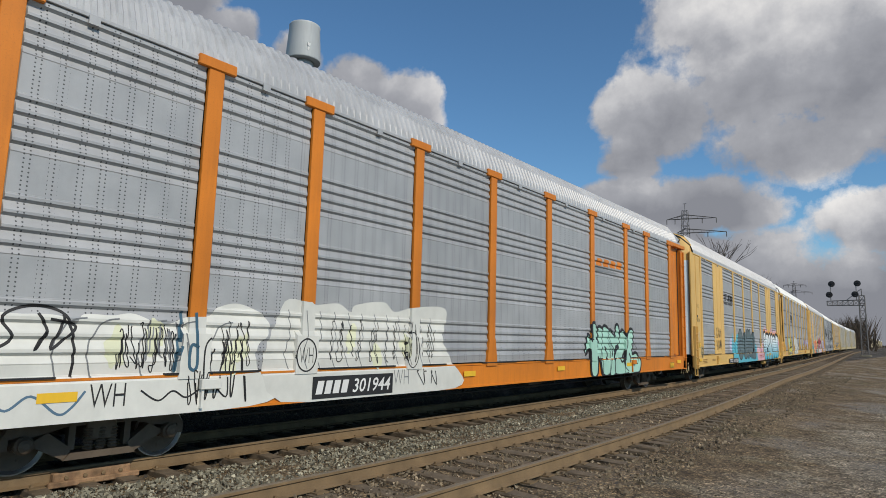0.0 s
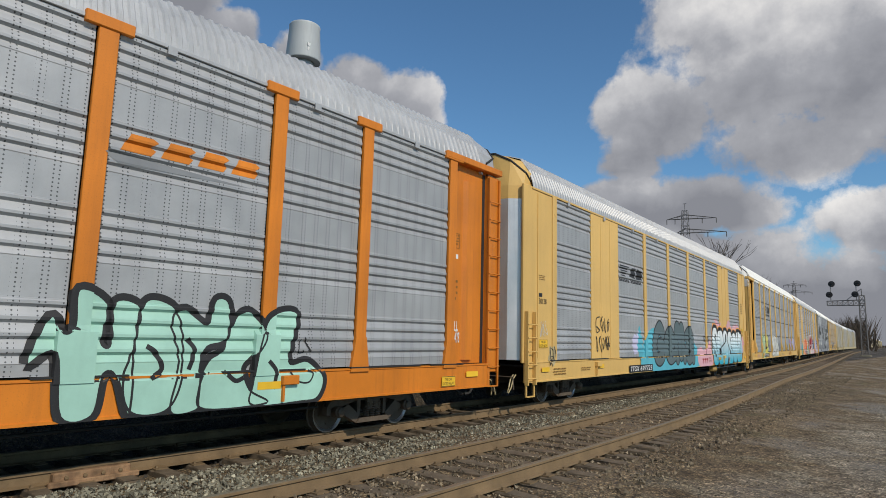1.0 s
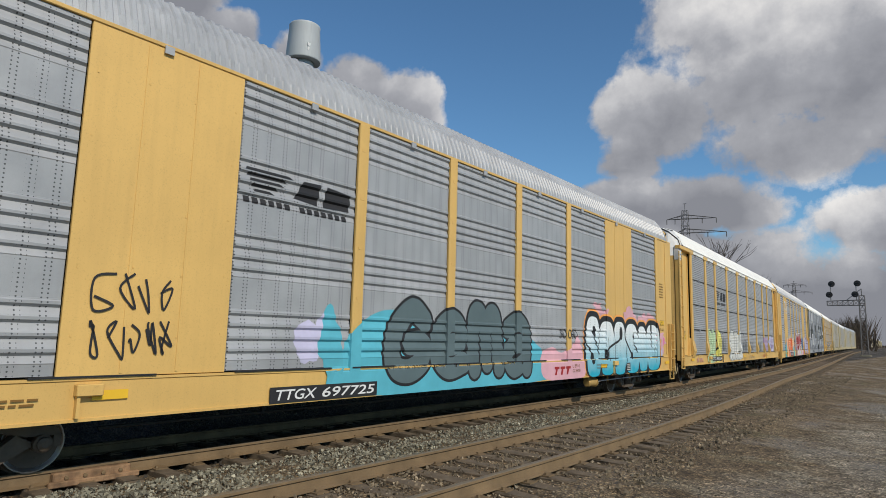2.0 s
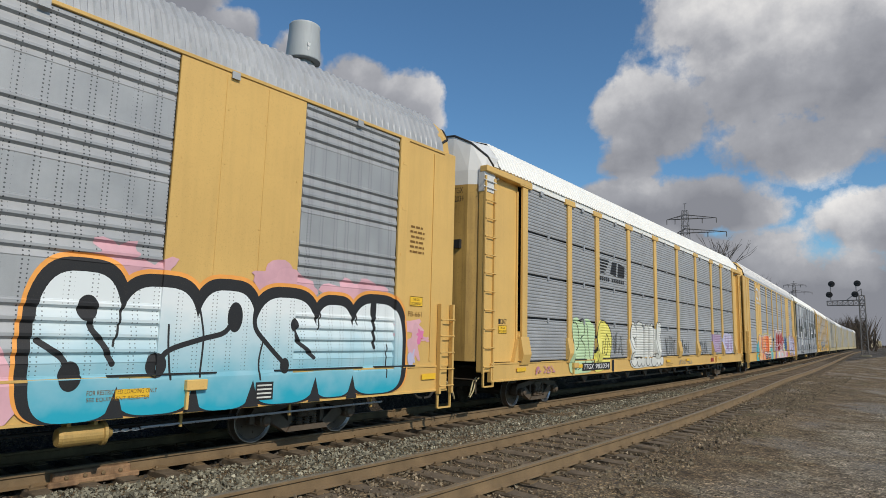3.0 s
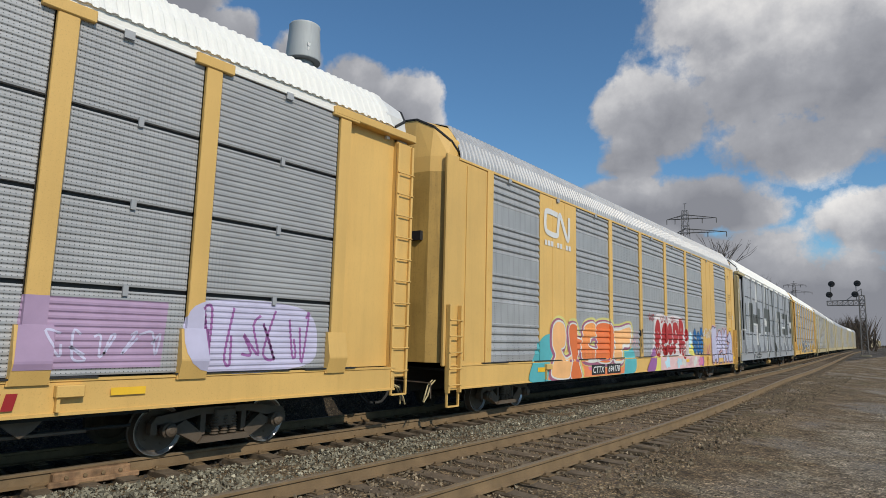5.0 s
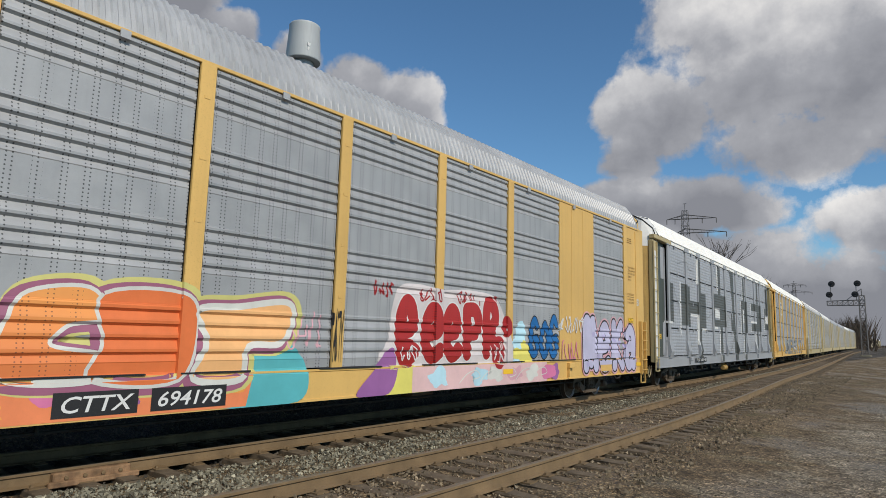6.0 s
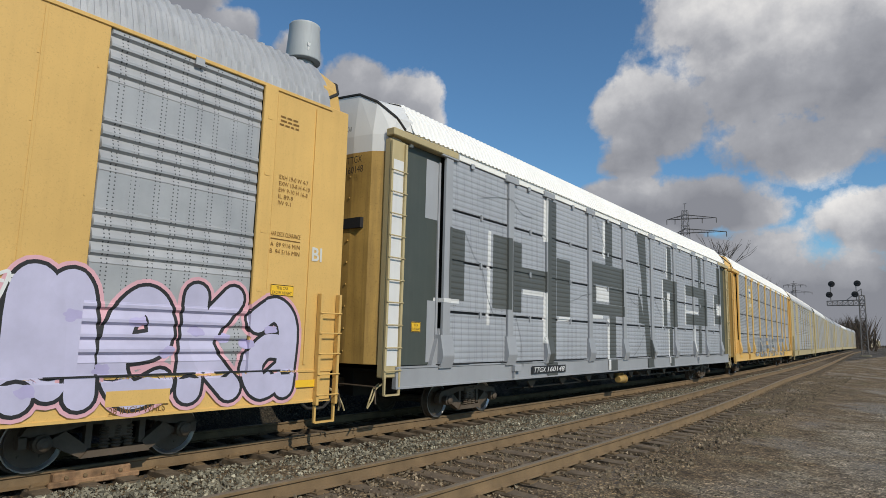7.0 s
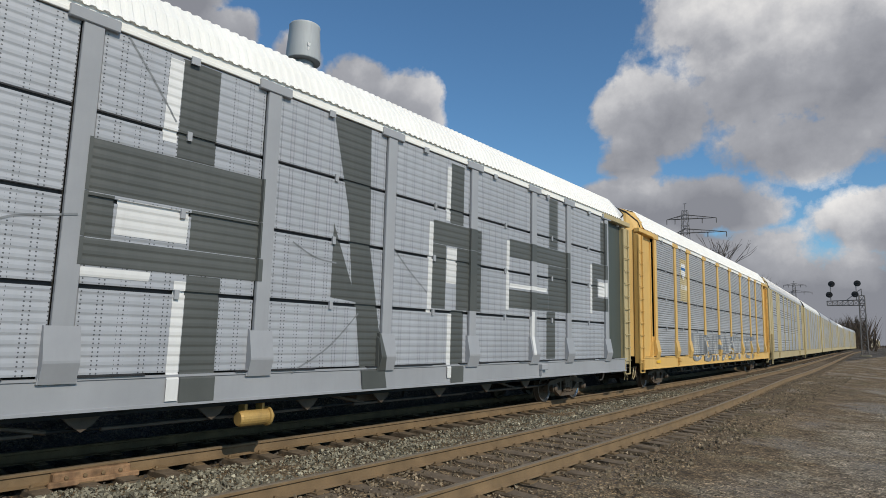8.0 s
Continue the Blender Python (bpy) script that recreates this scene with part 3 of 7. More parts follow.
def vent_stack():
    """Grey roof-vent stack with a wide cowl on a narrower neck, beyond the train."""
    ob = new("exhaust_stack")
    tagged(ob, "grey metal exhaust stack with wide cylindrical cowl", "chimney")
    x, y = -31.87, 24.14
    metal = surface("grey_stack_paint", (0.47, 0.49, 0.50), 0.5, 0.1, 0.06, 0.2, 0.6, 0.03, 40, (0.2, 0.2, 0.2), 0.1)
    bm = bmesh.new()
    lathe(bm, [(0, 0.9), (18.0, 0.85), (20.0, 0.70)], (x, y, -0.8), (0, 0, 1), 28)
    part("neck", bm, metal, ob, smooth=False)
    bm = bmesh.new()
    lathe(bm, [(0, 0.70), (0.02, 1.12), (0.10, 1.15), (2.4, 1.00), (2.47, 1.03), (2.52, 1.00)], (x, y, 19.22), (0, 0, 1), 36)
    cowl = part("cowl", bm, metal, ob)
    for o in (neck for neck in ob.children):
        for p in o.data.polygons:
            p.use_smooth = abs(p.normal.z) < 0.5
    for dz in (0.55, 0.25):
        bm = bmesh.new()
        box(bm, x + 0.96, x + 1.06, y - 0.50, y - 0.25, 19.42 + dz, 19.62 + dz)
        part("label_plate", bm, WHITE, ob)


def brush_line(name, label, pts, h, seed, material, density):
    """Far leafless woods: many thin stems and twigs, uneven in height."""
    rng = random.Random(seed)
    verts, faces = [], []
    for (x0, y0), (x1, y1) in zip(pts, pts[1:]):
        n = int(math.hypot(x1 - x0, y1 - y0) * density)
        for i in range(n):
            t = rng.random()
            bx, by = x0 + (x1 - x0) * t + rng.uniform(-4, 4), y0 + (y1 - y0) * t + rng.uniform(-4, 4)
            hh = h * rng.uniform(0.35, 1.0) * (0.7 + 0.5 * noise.noise((bx * 0.05, by * 0.05, seed)))
            for k in range(7):
                a = rng.uniform(0, 6.28)
                w = hh * 0.012
                r = hh * rng.uniform(0.1, 0.35)
                base = len(verts)
                z0 = hh * rng.uniform(0.0, 0.5)
                dx, dy = math.cos(a), math.sin(a)
                verts += [(bx - w * dy, by + w * dx, z0 - 0.5), (bx + w * dy, by - w * dx, z0 - 0.5), (bx + r * dx, by + r * dy, z0 + hh * 0.5), (bx + w * 2, by, z0 - 0.5)]
                faces += [(base, base + 1, base + 2), (base + 1, base + 3, base + 2), (base + 3, base, base + 2)]
    me = bpy.data.meshes.new(name)
    me.from_pydata(verts, [], faces)
    me.materials.append(material)
    tagged(new(name, me), label, "woods", kind="stuff")


signal_gantry()
pylon(-58.3, 188, 42.6, [(0.89, 5.2, 8.6), (0.79, 2.5, 11.2)], 0.085, "grey lattice power pylon with sloping cross arms")
pylon(-80.9, 502, 45.6, [(0.94, 6.5, 7.5), (0.83, 3.0, 11.0)], 0.12, "small far lattice power pylon")
bare_tree("bare_tree", -40.0, 144.6, 29.0, 11, "leafless grey tree behind the train", 0.9)
bare_tree("bare_tree", -50.5, 236.0, 28.0, 15, "leafless small tree behind the train", 0.9)
vent_stack()
TWIG = surface("brown_twigs", (0.085, 0.065, 0.050), 0.95)
brush_line("brush", "brown leafless brush behind the far tracks", [(-30, 243), (-21, 250)], 19.0, 2, TWIG, 26)
brush_line("far_woods", "dark leafless woods on the horizon", [(-70, 600), (-10, 560), (60, 520), (160, 480)], 5.0, 4, TWIG, 6)

# ---- railway cars ----
HALF_W, SILL_HI, EAVE, RIDGE, HALF_L = 1.60, 1.17, 5.62, 6.66, 13.72
SILL_LO = {"ribs": 0.67, "fine": 0.76, "broad": 0.77}
POSTS = [-11.9, -9.2, -7.15, -4.33, -1.45, 1.45, 4.33, 7.15, 9.2, 11.9]


def rib_profile():
    """Depth steps of a ribbed sheet from sill to eave: pairs (z, inset). Each sheet has a flat foot and four ribs."""
    out = [(SILL_HI + 0.04, 0.030)]
    for foot, base in ((0.13, SILL_HI + 0.045), (0.46, 2.10), (0.46, 3.26), (0.46, 4.42)):
        top = {0.13: 2.10}.get(foot, base + 1.16)
        out += [(base, 0.034), (base + foot, 0.026)]
        r = (top - base - foot - 0.02) / 4
        for k in range(4):
            c = base + foot + 0.005 + k * r
            out += [(c + r * 0.04, 0.020), (c + r * 0.46, 0.053), (c + r * 0.52, 0.055), (c + r * 0.72, 0.015), (c + r * 0.92, 0.013)]
        out += [(top - 0.012, 0.026), (top - 0.004, 0.026)]
    return out


def fine_profile(n=12, near=0.024, far=0.037):
    out = []
    z, top = SILL_HI + 0.04, EAVE - 0.04
    step = (top - z) / 4
    for g in range(4):
        b = z + g * step
        r = (step - 0.08) / n
        out += [(b, 0.03)]
        for k in range(n):
            c = b + 0.015 + k * r
            out += [(c + r * 0.10, near), (c + r * 0.45, far), (c + r * 0.55, far), (c + r * 0.78, near)]
        out += [(b + step - 0.060, 0.03), (b + step - 0.059, 0.09), (b + step - 0.003, 0.09), (b + step - 0.002, 0.03)] if g < 3 else [(b + step - 0.01, 0.03)]
    return out


RIBS, FINE, BROAD = rib_profile(), fine_profile(), fine_profile(8, 0.0275, 0.0345)
_meshes = {}


def sheet_mesh(profile, width, material, key):
    """One ribbed side sheet of a given width with turned-back edges, facing +x, centred on y."""
    k = (key, round(width, 3), material.name)
    if k in _meshes:
        return _meshes[k]
    bm = bmesh.new()
    h = width / 2
    cols = []
    for y, back in ((-h, 0.05), (-h + 0.012, 0.0), (h - 0.012, 0.0), (h, 0.05)):
        cols.append([bm.verts.new((HALF_W - max(d, back), y, z)) for z, d in profile])
    for a, b in zip(cols, cols[1:]):
        for i in range(len(profile) - 1):
            bm.faces.new((a[i], b[i], b[i + 1], a[i + 1]))
    bmesh.ops.recalc_face_normals(bm, faces=bm.faces)
    if bm.faces[0].normal.x < 0:
        bmesh.ops.reverse_faces(bm, faces=bm.faces)
    me = bpy.data.meshes.new("side_panel")
    bm.to_mesh(me)
    bm.free()
    me.materials.append(material)
    me.materials.append(INK)
    # recessed gap faces are painted black for the dark interior behind them
    for f in me.polygons:
        if all(me.vertices[i].co.x < HALF_W - 0.085 for i in f.vertices):
            f.material_index = 1
    _meshes[k] = me
    return me


def flat_mesh(width, material, seams):
    k = ("flat", round(width, 3), material.name, seams)
    if k in _meshes:
        return _meshes[k]
    bm = bmesh.new()
    h = width / 2
    box(bm, HALF_W - 0.06, HALF_W - 0.012, -h, h, SILL_HI + 0.02, EAVE - 0.02, 0.006)
    for i in range(seams):
        y = -h + width * (i + 1) / (seams + 1)
        box(bm, HALF_W - 0.013, HALF_W - 0.003, y - 0.02, y + 0.02, SILL_HI + 0.05, EAVE - 0.08, 0.003)
    # rivets in columns
    for i in range(4):
        y = -h + 0.12 + (width - 0.24) * i / 3
        for j in range(5):
            z = SILL_HI + 0.5 + j * 0.82 + (0.06 if i % 2 else 0)
            box(bm, HALF_W - 0.013, HALF_W - 0.006, y - 0.012, y + 0.012, z - 0.012, z + 0.012)
    me = bpy.data.meshes.new("plain_panel")
    bm.to_mesh(me)
    bm.free()
    me.materials.append(material)
    _meshes[k] = me
    return me


def post_mesh(material, flared, wedge=False):
    k = ("post", material.name, flared, wedge)
    if k in _meshes:
        return _meshes[k]
    bm = bmesh.new()
    w = 0.13
    if flared:
        prism(bm, [(-w, SILL_HI + 0.55), (-w - 0.1, SILL_HI - 0.05), (w + 0.1, SILL_HI - 0.05), (w, SILL_HI + 0.55)], "x", HALF_W - 0.04, HALF_W + 0.03)
        if wedge:
            prism(bm, [(HALF_W - 0.03, SILL_HI + 0.62), (HALF_W + 0.022, SILL_HI + 0.62), (HALF_W + 0.10, SILL_HI + 0.22), (HALF_W + 0.10, SILL_HI + 0.19), (HALF_W + 0.034, SILL_HI - 0.05), (HALF_W - 0.03, SILL_HI - 0.05)], "y", -w - 0.08, w + 0.08)
        box(bm, HALF_W - 0.05, HALF_W + 0.02, -w, w, SILL_HI + 0.5, EAVE - 0.05, 0.008)
        box(bm, HALF_W - 0.03, HALF_W + 0.045, -w - 0.19, w + 0.19, EAVE - 0.09, EAVE + 0.07, 0.012)
    else:
        box(bm, HALF_W - 0.05, HALF_W + 0.012, -w, w, SILL_HI, EAVE - 0.01, 0.01)
        for j in range(5):
            z = SILL_HI + 0.3 + j * 0.9
            box(bm, HALF_W + 0.012, HALF_W + 0.018, -0.05, 0.05, z, z + 0.05)
    me = bpy.data.meshes.new("post")
    bm.to_mesh(me)
    bm.free()
    me.materials.append(material)
    _meshes[k] = me
    return me


def roof_mesh(material, pitch=0.17, coarse=False):
    k = ("roof", material.name, pitch, coarse)
    if k in _meshes:
        return _meshes[k]
    lip = [(1.60, EAVE - 0.02), (1.598, EAVE + 0.125), (1.632, EAVE + 0.115), (1.565, EAVE + 0.21)] if material is ROOF_WHITE else [(1.60, EAVE - 0.02), (1.57, EAVE + 0.16)]
    flat = 2 if material is ROOF_WHITE else 1
    half_sec = lip + [(1.44, EAVE + 0.50), (1.20, EAVE + 0.82), (0.85, RIDGE - 0.10), (0.42, RIDGE - 0.03)]
    sec = [(-x, z) for x, z in half_sec] + [(0, RIDGE)] + half_sec[::-1]
    ys, lift = [], []
    amp = 0.018 if material is ROOF_WHITE else 0.030
    half = HALF_L - 0.55
    n = int(2 * half / pitch)
    if coarse:
        ys, lift = [-half, half], [0.0, 0.0]
    else:
        for i in range(n):
            y = -half + i * pitch
            for f, l in ((0.0, 0.0), (0.35, 0.0), (0.5, amp), (0.85, amp)):
                ys.append(y + f * pitch)
                lift.append(l)
        ys.append(half)
        lift.append(0.0)
    verts, faces = [], []
    m = len(sec)
    for y, l in zip(ys, lift):
        for i, (x, z) in enumerate(sec):
            g = 0 if i < flat or i >= m - flat else 1
            verts.append((x * (1 + 0.012 * g * l / 0.032), y, z + g * l))
    for r in range(len(ys) - 1):
        for i in range(m - 1):
            a = r * m + i
            faces.append((a, a + 1, a + m + 1, a + m))
    me = bpy.data.meshes.new("roof")
    me.from_pydata(verts, [], faces)
    me.materials.append(material)
    _meshes[k] = me
    return me


def end_outline(y_out, inset=0.0):
    """Plan of one car end: a faceted nose; (x, y) pairs from side to centre."""
    return [(1.50 - inset, y_out - 0.62), (1.50 - inset, y_out - 0.34), (1.18 - inset, y_out - 0.10), (0.75, y_out - 0.02), (0.012, y_out)]


def build_end(car, sign, door, top, band=5.28, facet=None, nose=13.85):
    """Pair of end doors, faceted in plan, with a sloping top; sign +1 or -1 along the car."""
    for side in (1, -1):
        bm = bmesh.new()
        plan = end_outline(nose)
        zs = [(1.22, 0.0), (band, 0.0), (5.62, 0.0), (6.58, 0.10)]
        rows = []
        for z, pull in zs:
            row = []
            for ci, (x, y) in enumerate(plan):
                zz = z if z < 5.9 else (5.80, 5.98, 6.30, 6.52, 6.58)[ci]
                row.append(bm.verts.new((side * x, sign * (y - pull), zz)))
            rows.append(row)
        for ri, (a, b) in enumerate(zip(rows, rows[1:])):
            for i in range(len(plan) - 1):
                f = bm.faces.new((a[i], a[i + 1], b[i + 1], b[i]))
                f.material_index = 1 if ri >= 1 else (2 if facet and i in (1, 2) else 0)
        back = [bm.verts.new((side * x, sign * (HALF_L - 0.645), z)) for x, z in ((1.585, 5.76), (1.50, 6.02), (1.24, 6.40), (0.80, 6.58), (0.012, 6.66))]
        for i in range(len(plan) - 1):
            f = bm.faces.new((rows[-1][i], rows[-1][i + 1], back[i + 1], back[i]))
            f.material_index = 1
        bmesh.ops.recalc_face_normals(bm, faces=bm.faces)
        bmesh.ops.solidify(bm, geom=bm.faces[:], thickness=0.03)
        ob = part("end_door", bm, door, car)
        ob.data.materials.append(top)
        ob.data.materials.append(facet or door)
        # thin black rod along the top edge of the nose
        bm = bmesh.new()
        edge = [Vector((side * x, sign * (y - 0.10), z)) for (x, y), z in zip(plan, (5.80, 5.98, 6.30, 6.52, 6.58))]
        for a, b in zip(edge, edge[1:]):
            rod(bm, a, b, 0.028, 6)
        part("nose_seal", bm, RUBBER, car, "thin black line along the top edge")
        bm = bmesh.new()
        for k in range(9):
            z = 1.45 + k * 0.42
            for x in (0.16, 0.70):
                box(bm, side * x - 0.014, side * x + 0.014, sign * (nose - 0.03), sign * (nose + 0.006), z - 0.014, z + 0.014)
        part("rivets", bm, door, car)["kind"] = "stuff"
        if facet:
            continue
        # hinge straps and lock rod
        bm = bmesh.new()
        rod(bm, (side * 0.06, sign * (nose + 0.03), 1.3), (side * 0.06, sign * (nose + 0.03), 5.7), 0.016, 6)
        part("lock_rod", bm, STEEL, car)
        bm = bmesh.new()
        box(bm, side * 0.022, side * 0.07, sign * (nose + 0.005), sign * (nose + 0.06), 4.75, 5.2, 0.01)
        part("lock_handle", bm, RED_CAP, car, "red locking handle")
        bm = bmesh.new()
        box(bm, side * 0.022, side * 0.07, sign * (nose + 0.005), sign * (nose + 0.06), 2.9, 3.35, 0.01)
        part("lock_handle", bm, RED_CAP, car, "red locking handle")
        bm = bmesh.new()
        box(bm, side * 0.30, side * 1.05, sign * (nose - 0.12), sign * (nose + 0.012), 3.78, 3.98)
        part("slot", bm, INK, car)
    bm = bmesh.new()
    prism(bm, [(-1.52, 5.7), (-1.2, 6.36), (-0.8, 6.58), (0, 6.66), (0.8, 6.58), (1.2, 6.36), (1.52, 5.7), (1.52, 5.5), (-1.52, 5.5)], "y", sign * (HALF_L - 0.64), sign * (HALF_L - 0.55))
    part("end_arch", bm, top, car)


def ladder(car, y, z0, z1, material, x=HALF_W + 0.02, width=0.42, stand=0.075, stiles=True, stirrup=False, pitch=0.345):
    bm = bmesh.new()
    if stiles:
        for s in (-1, 1):
            box(bm, x, x + stand, y + s * width / 2 - 0.028, y + s * width / 2 + 0.028, z0, z1, 0.005)
    if stirrup:
        for s in (-1, 1):
            box(bm, x + 0.01, x + 0.05, y + s * width / 2 - 0.02, y + s * width / 2 + 0.02, z0 - 0.28, z0 + 0.02)
        box(bm, x + 0.01, x + 0.06, y - width / 2, y + width / 2, z0 - 0.29, z0 - 0.26)
    lad = part("ladder", bm, material, car) if bm.verts else None
    me = bpy.data.meshes.get("rung_%.2f" % width)
    if me is None:
        rb = bmesh.new()
        rod(rb, (0, -width / 2 - 0.03, 0), (0, width / 2 + 0.03, 0), 0.013, 6)
        rod(rb, (0, -width / 2, 0), (-0.05, -width / 2, 0), 0.012, 5)
        rod(rb, (0, width / 2, 0), (-0.05, width / 2, 0), 0.012, 5)
        me = bpy.data.meshes.new("rung_%.2f" % width)
        rb.to_mesh(me)
        rb.free()
    me = me.copy() if me.materials else me
    me.materials.clear()
    me.materials.append(material)
    n = int((z1 - z0) / pitch)
    for i in range(n):
        r = part_mesh("rung", me, None, lad or car)
        r.location = (x + stand + 0.01, y, z0 + 0.16 + i * pitch)


def build_truck(car, y, wheels):
    """Two-axle truck; its wheelsets are listed for turning."""
    truck = new("truck")
    truck.parent = car
    truck.location = (0, y, 0)
    for side in (1, -1):
        x = side * 1.0
        bm = bmesh.new()
        prism(bm, [(-1.12, 0.46), (-1.05, 0.57), (-0.45, 0.65), (0.45, 0.65), (1.05, 0.57), (1.12, 0.46), (0.75, 0.47), (0.40, 0.55), (-0.40, 0.55), (-0.75, 0.47)], "x", x - 0.06, x + 0.06)
        for d in (-1, 1):
            prism(bm, [(d * 0.84, 0.38), (d * 0.62, 0.50), (d * 0.34, 0.28), (d * 0.42, 0.15)], "x", x - 0.07, x + 0.07)
            box(bm, x - 0.06, x + 0.06, d * 1.03, d * 1.12, 0.33, 0.48)
            box(bm, x - 0.05, x + 0.05, d * 0.30, d * 0.38, 0.26, 0.58)
        prism(bm, [(-0.44, 0.15), (0.44, 0.15), (0.36, 0.235), (-0.36, 0.235)], "x", x - 0.11, x + 0.11)
        part("side_frame", bm, STEEL, truck)
        for k in (-0.15, 0.0, 0.15):
            bm = bmesh.new()
            lathe(bm, [(0.02 * j, 0.066 if j % 2 else 0.045) for j in range(15)], (x + side * 0.055, k, 0.24), (0, 0, 1), 12)
            part("spring", bm, STEEL, truck)
        for s in (-1, 1):
            bm = bmesh.new()
            lathe(bm, [(0, 0.10), (0.12, 0.11), (0.14, 0.085), (0.17, 0.08), (0.19, 0.04)], (x + side * 0.03, s * 0.89, 0.385), (side, 0, 0), 14)
            part("bearing_cap", bm, STEEL, truck, smooth=False)
    bm = bmesh.new()
    box(bm, -1.1, 1.1, -0.18, 0.18, 0.36, 0.62, 0.02)
    part("bolster", bm, STEEL, truck)
    bm = bmesh.new()
    for s in (-1, 1):
        box(bm, -0.85, 0.85, s * 0.42 - 0.05, s * 0.42 + 0.05, 0.28, 0.4, 0.01)
    part("brake_beam", bm, BLACK, truck)
    for s in (-1, 1):
        k = "wheelset"
        if k not in _meshes:
            bm = bmesh.new()
            for side in (1, -1):
                bm2 = [(0.0, 0.12), (0.0, 0.27), (0.0, 0.30), (-0.03, 0.34), (-0.03, 0.355), (0.07, 0.36), (0.095, 0.365), (0.10, 0.39), (0.13, 0.385), (0.13, 0.30), (0.10, 0.28), (0.06, 0.14)]
                x0 = side * 0.80
                lathe(bm, bm2, (x0, 0, 0), (-side, 0, 0), 28)
                # lightening dimples so that turning shows
                for a in range(5):
                    c = 2 * math.pi * a / 5
                    bmesh.ops.create_cone(bm, cap_ends=True, segments=6, radius1=0.02, radius2=0.02, depth=0.02, matrix=Matrix.Translation((x0 + side * 0.005, 0.2 * math.cos(c), 0.2 * math.sin(c))) @ Matrix.Rotation(math.pi / 2, 4, "Y"))
            rod(bm, (-0.95, 0, 0), (0.95, 0, 0), 0.08, 12)
            me = bpy.data.meshes.new("wheelset")
            bm.to_mesh(me)
            bm.free()
            me.materials.append(STEEL)
            me.materials.append(TREAD)
            for p in me.polygons:
                r = math.hypot(p.center.y, p.center.z)
                if 0.30 < r < 0.375 and abs(p.normal.x) > 0.6 and abs(p.center.x) > 0.79:
                    p.material_index = 1
            _meshes[k] = me
        w = part_mesh("wheelset", _meshes[k], None, truck)
        w.location = (0, s * 0.89, 0.355)
        wheels.append(w)
    return truck


def coupler(car, sign):
    bm = bmesh.new()
    y = sign * (HALF_L - 0.5)
    box(bm, -0.09, 0.09, y, sign * (HALF_L + 0.38), 0.72, 0.90, 0.02)
    box(bm, -0.16, 0.14, sign * (HALF_L + 0.30), sign * (HALF_L + 0.54), 0.68, 0.95, 0.04)
    part("coupler", bm, STEEL, car)
    bm = bmesh.new()
    pts = [Vector((0.25, sign * (HALF_L + 0.05), 0.66)), Vector((0.3, sign * (HALF_L + 0.2), 0.5)), Vector((0.32, sign * (HALF_L + 0.38), 0.38)), Vector((0.28, sign * (HALF_L + 0.55), 0.36))]
    for a, b in zip(pts, pts[1:]):
        rod(bm, a, b, 0.03, 7)
    part("air_hose", bm, RUBBER, car)
    bm = bmesh.new()
    rod(bm, (0.3, sign * (HALF_L + 0.12), 0.82), (1.42, sign * (HALF_L + 0.12), 0.82), 0.014, 6)
    rod(bm, (1.42, sign * (HALF_L + 0.12), 0.82), (1.46, sign * (HALF_L + 0.16), 0.52), 0.014, 6)
    part("uncoupling_lever", bm, STEEL, car)
    for k in (0.0, 0.07):
        bm = bmesh.new()
        pts = [Vector((1.30 + k, sign * (HALF_L - 0.1), 0.86)), Vector((1.34 + k, sign * (HALF_L + 0.10), 0.78)), Vector((1.36 + k, sign * (HALF_L + 0.22), 0.58)), Vector((1.33 + k, sign * (HALF_L + 0.24 + k), 0.45))]
        for a, b in zip(pts, pts[1:]):
            rod(bm, a, b, 0.016, 6)
        part("grab_hose", bm, YELLOW_FADED_HAZY, car, "dirty yellow hose")


def sill(car, material, sign, low):
    """Channel-shaped side sill with lips, pockets and slots."""
    bm = bmesh.new()
    x = HALF_W
    prism(bm, [(x - 0.10, low), (x + 0.015, low), (x + 0.015, low + 0.035), (x - 0.005, low + 0.04), (x - 0.005, SILL_HI - 0.03), (x + 0.012, SILL_HI - 0.02), (x + 0.012, SILL_HI + 0.01), (x - 0.10, SILL_HI + 0.01)], "y", -HALF_L + 0.25, HALF_L - 0.25)
    ob = part("side_sill", bm, material, car)
    if sign < 0:
        ob.rotation_euler = (0, 0, math.pi)
    rnd = random.Random(4)
    for i in range(10):
        k = ("slot", i % 3)
        if k not in _meshes:
            bm = bmesh.new()
            box(bm, x - 0.09, x + 0.034, 0, 1.15 + 0.4 * (i % 3), SILL_HI + 0.012, SILL_HI + 0.034)
            me = bpy.data.meshes.new("sill_slot")
            bm.to_mesh(me)
            bm.free()
            me.materials.append(INK)
            _meshes[k] = me
        sl = part_mesh("sill_slot", _meshes[k], None, ob)
        sl.location = (0, -12 + i * 2.6 + rnd.uniform(-0.3, 0.3), 0)
    for i, y in enumerate((-8.95, 7.6)):
        bm = bmesh.new()
        box(bm, x - 0.02, x + 0.10, y - 0.16, y + 0.16, SILL_HI - 0.20, SILL_HI - 0.06, 0.01)
        box(bm, x - 0.02, x + 0.07, y - 0.14, y - 0.10, low + 0.05, SILL_HI - 0.2)
        part("jacking_pocket", bm, material, ob)


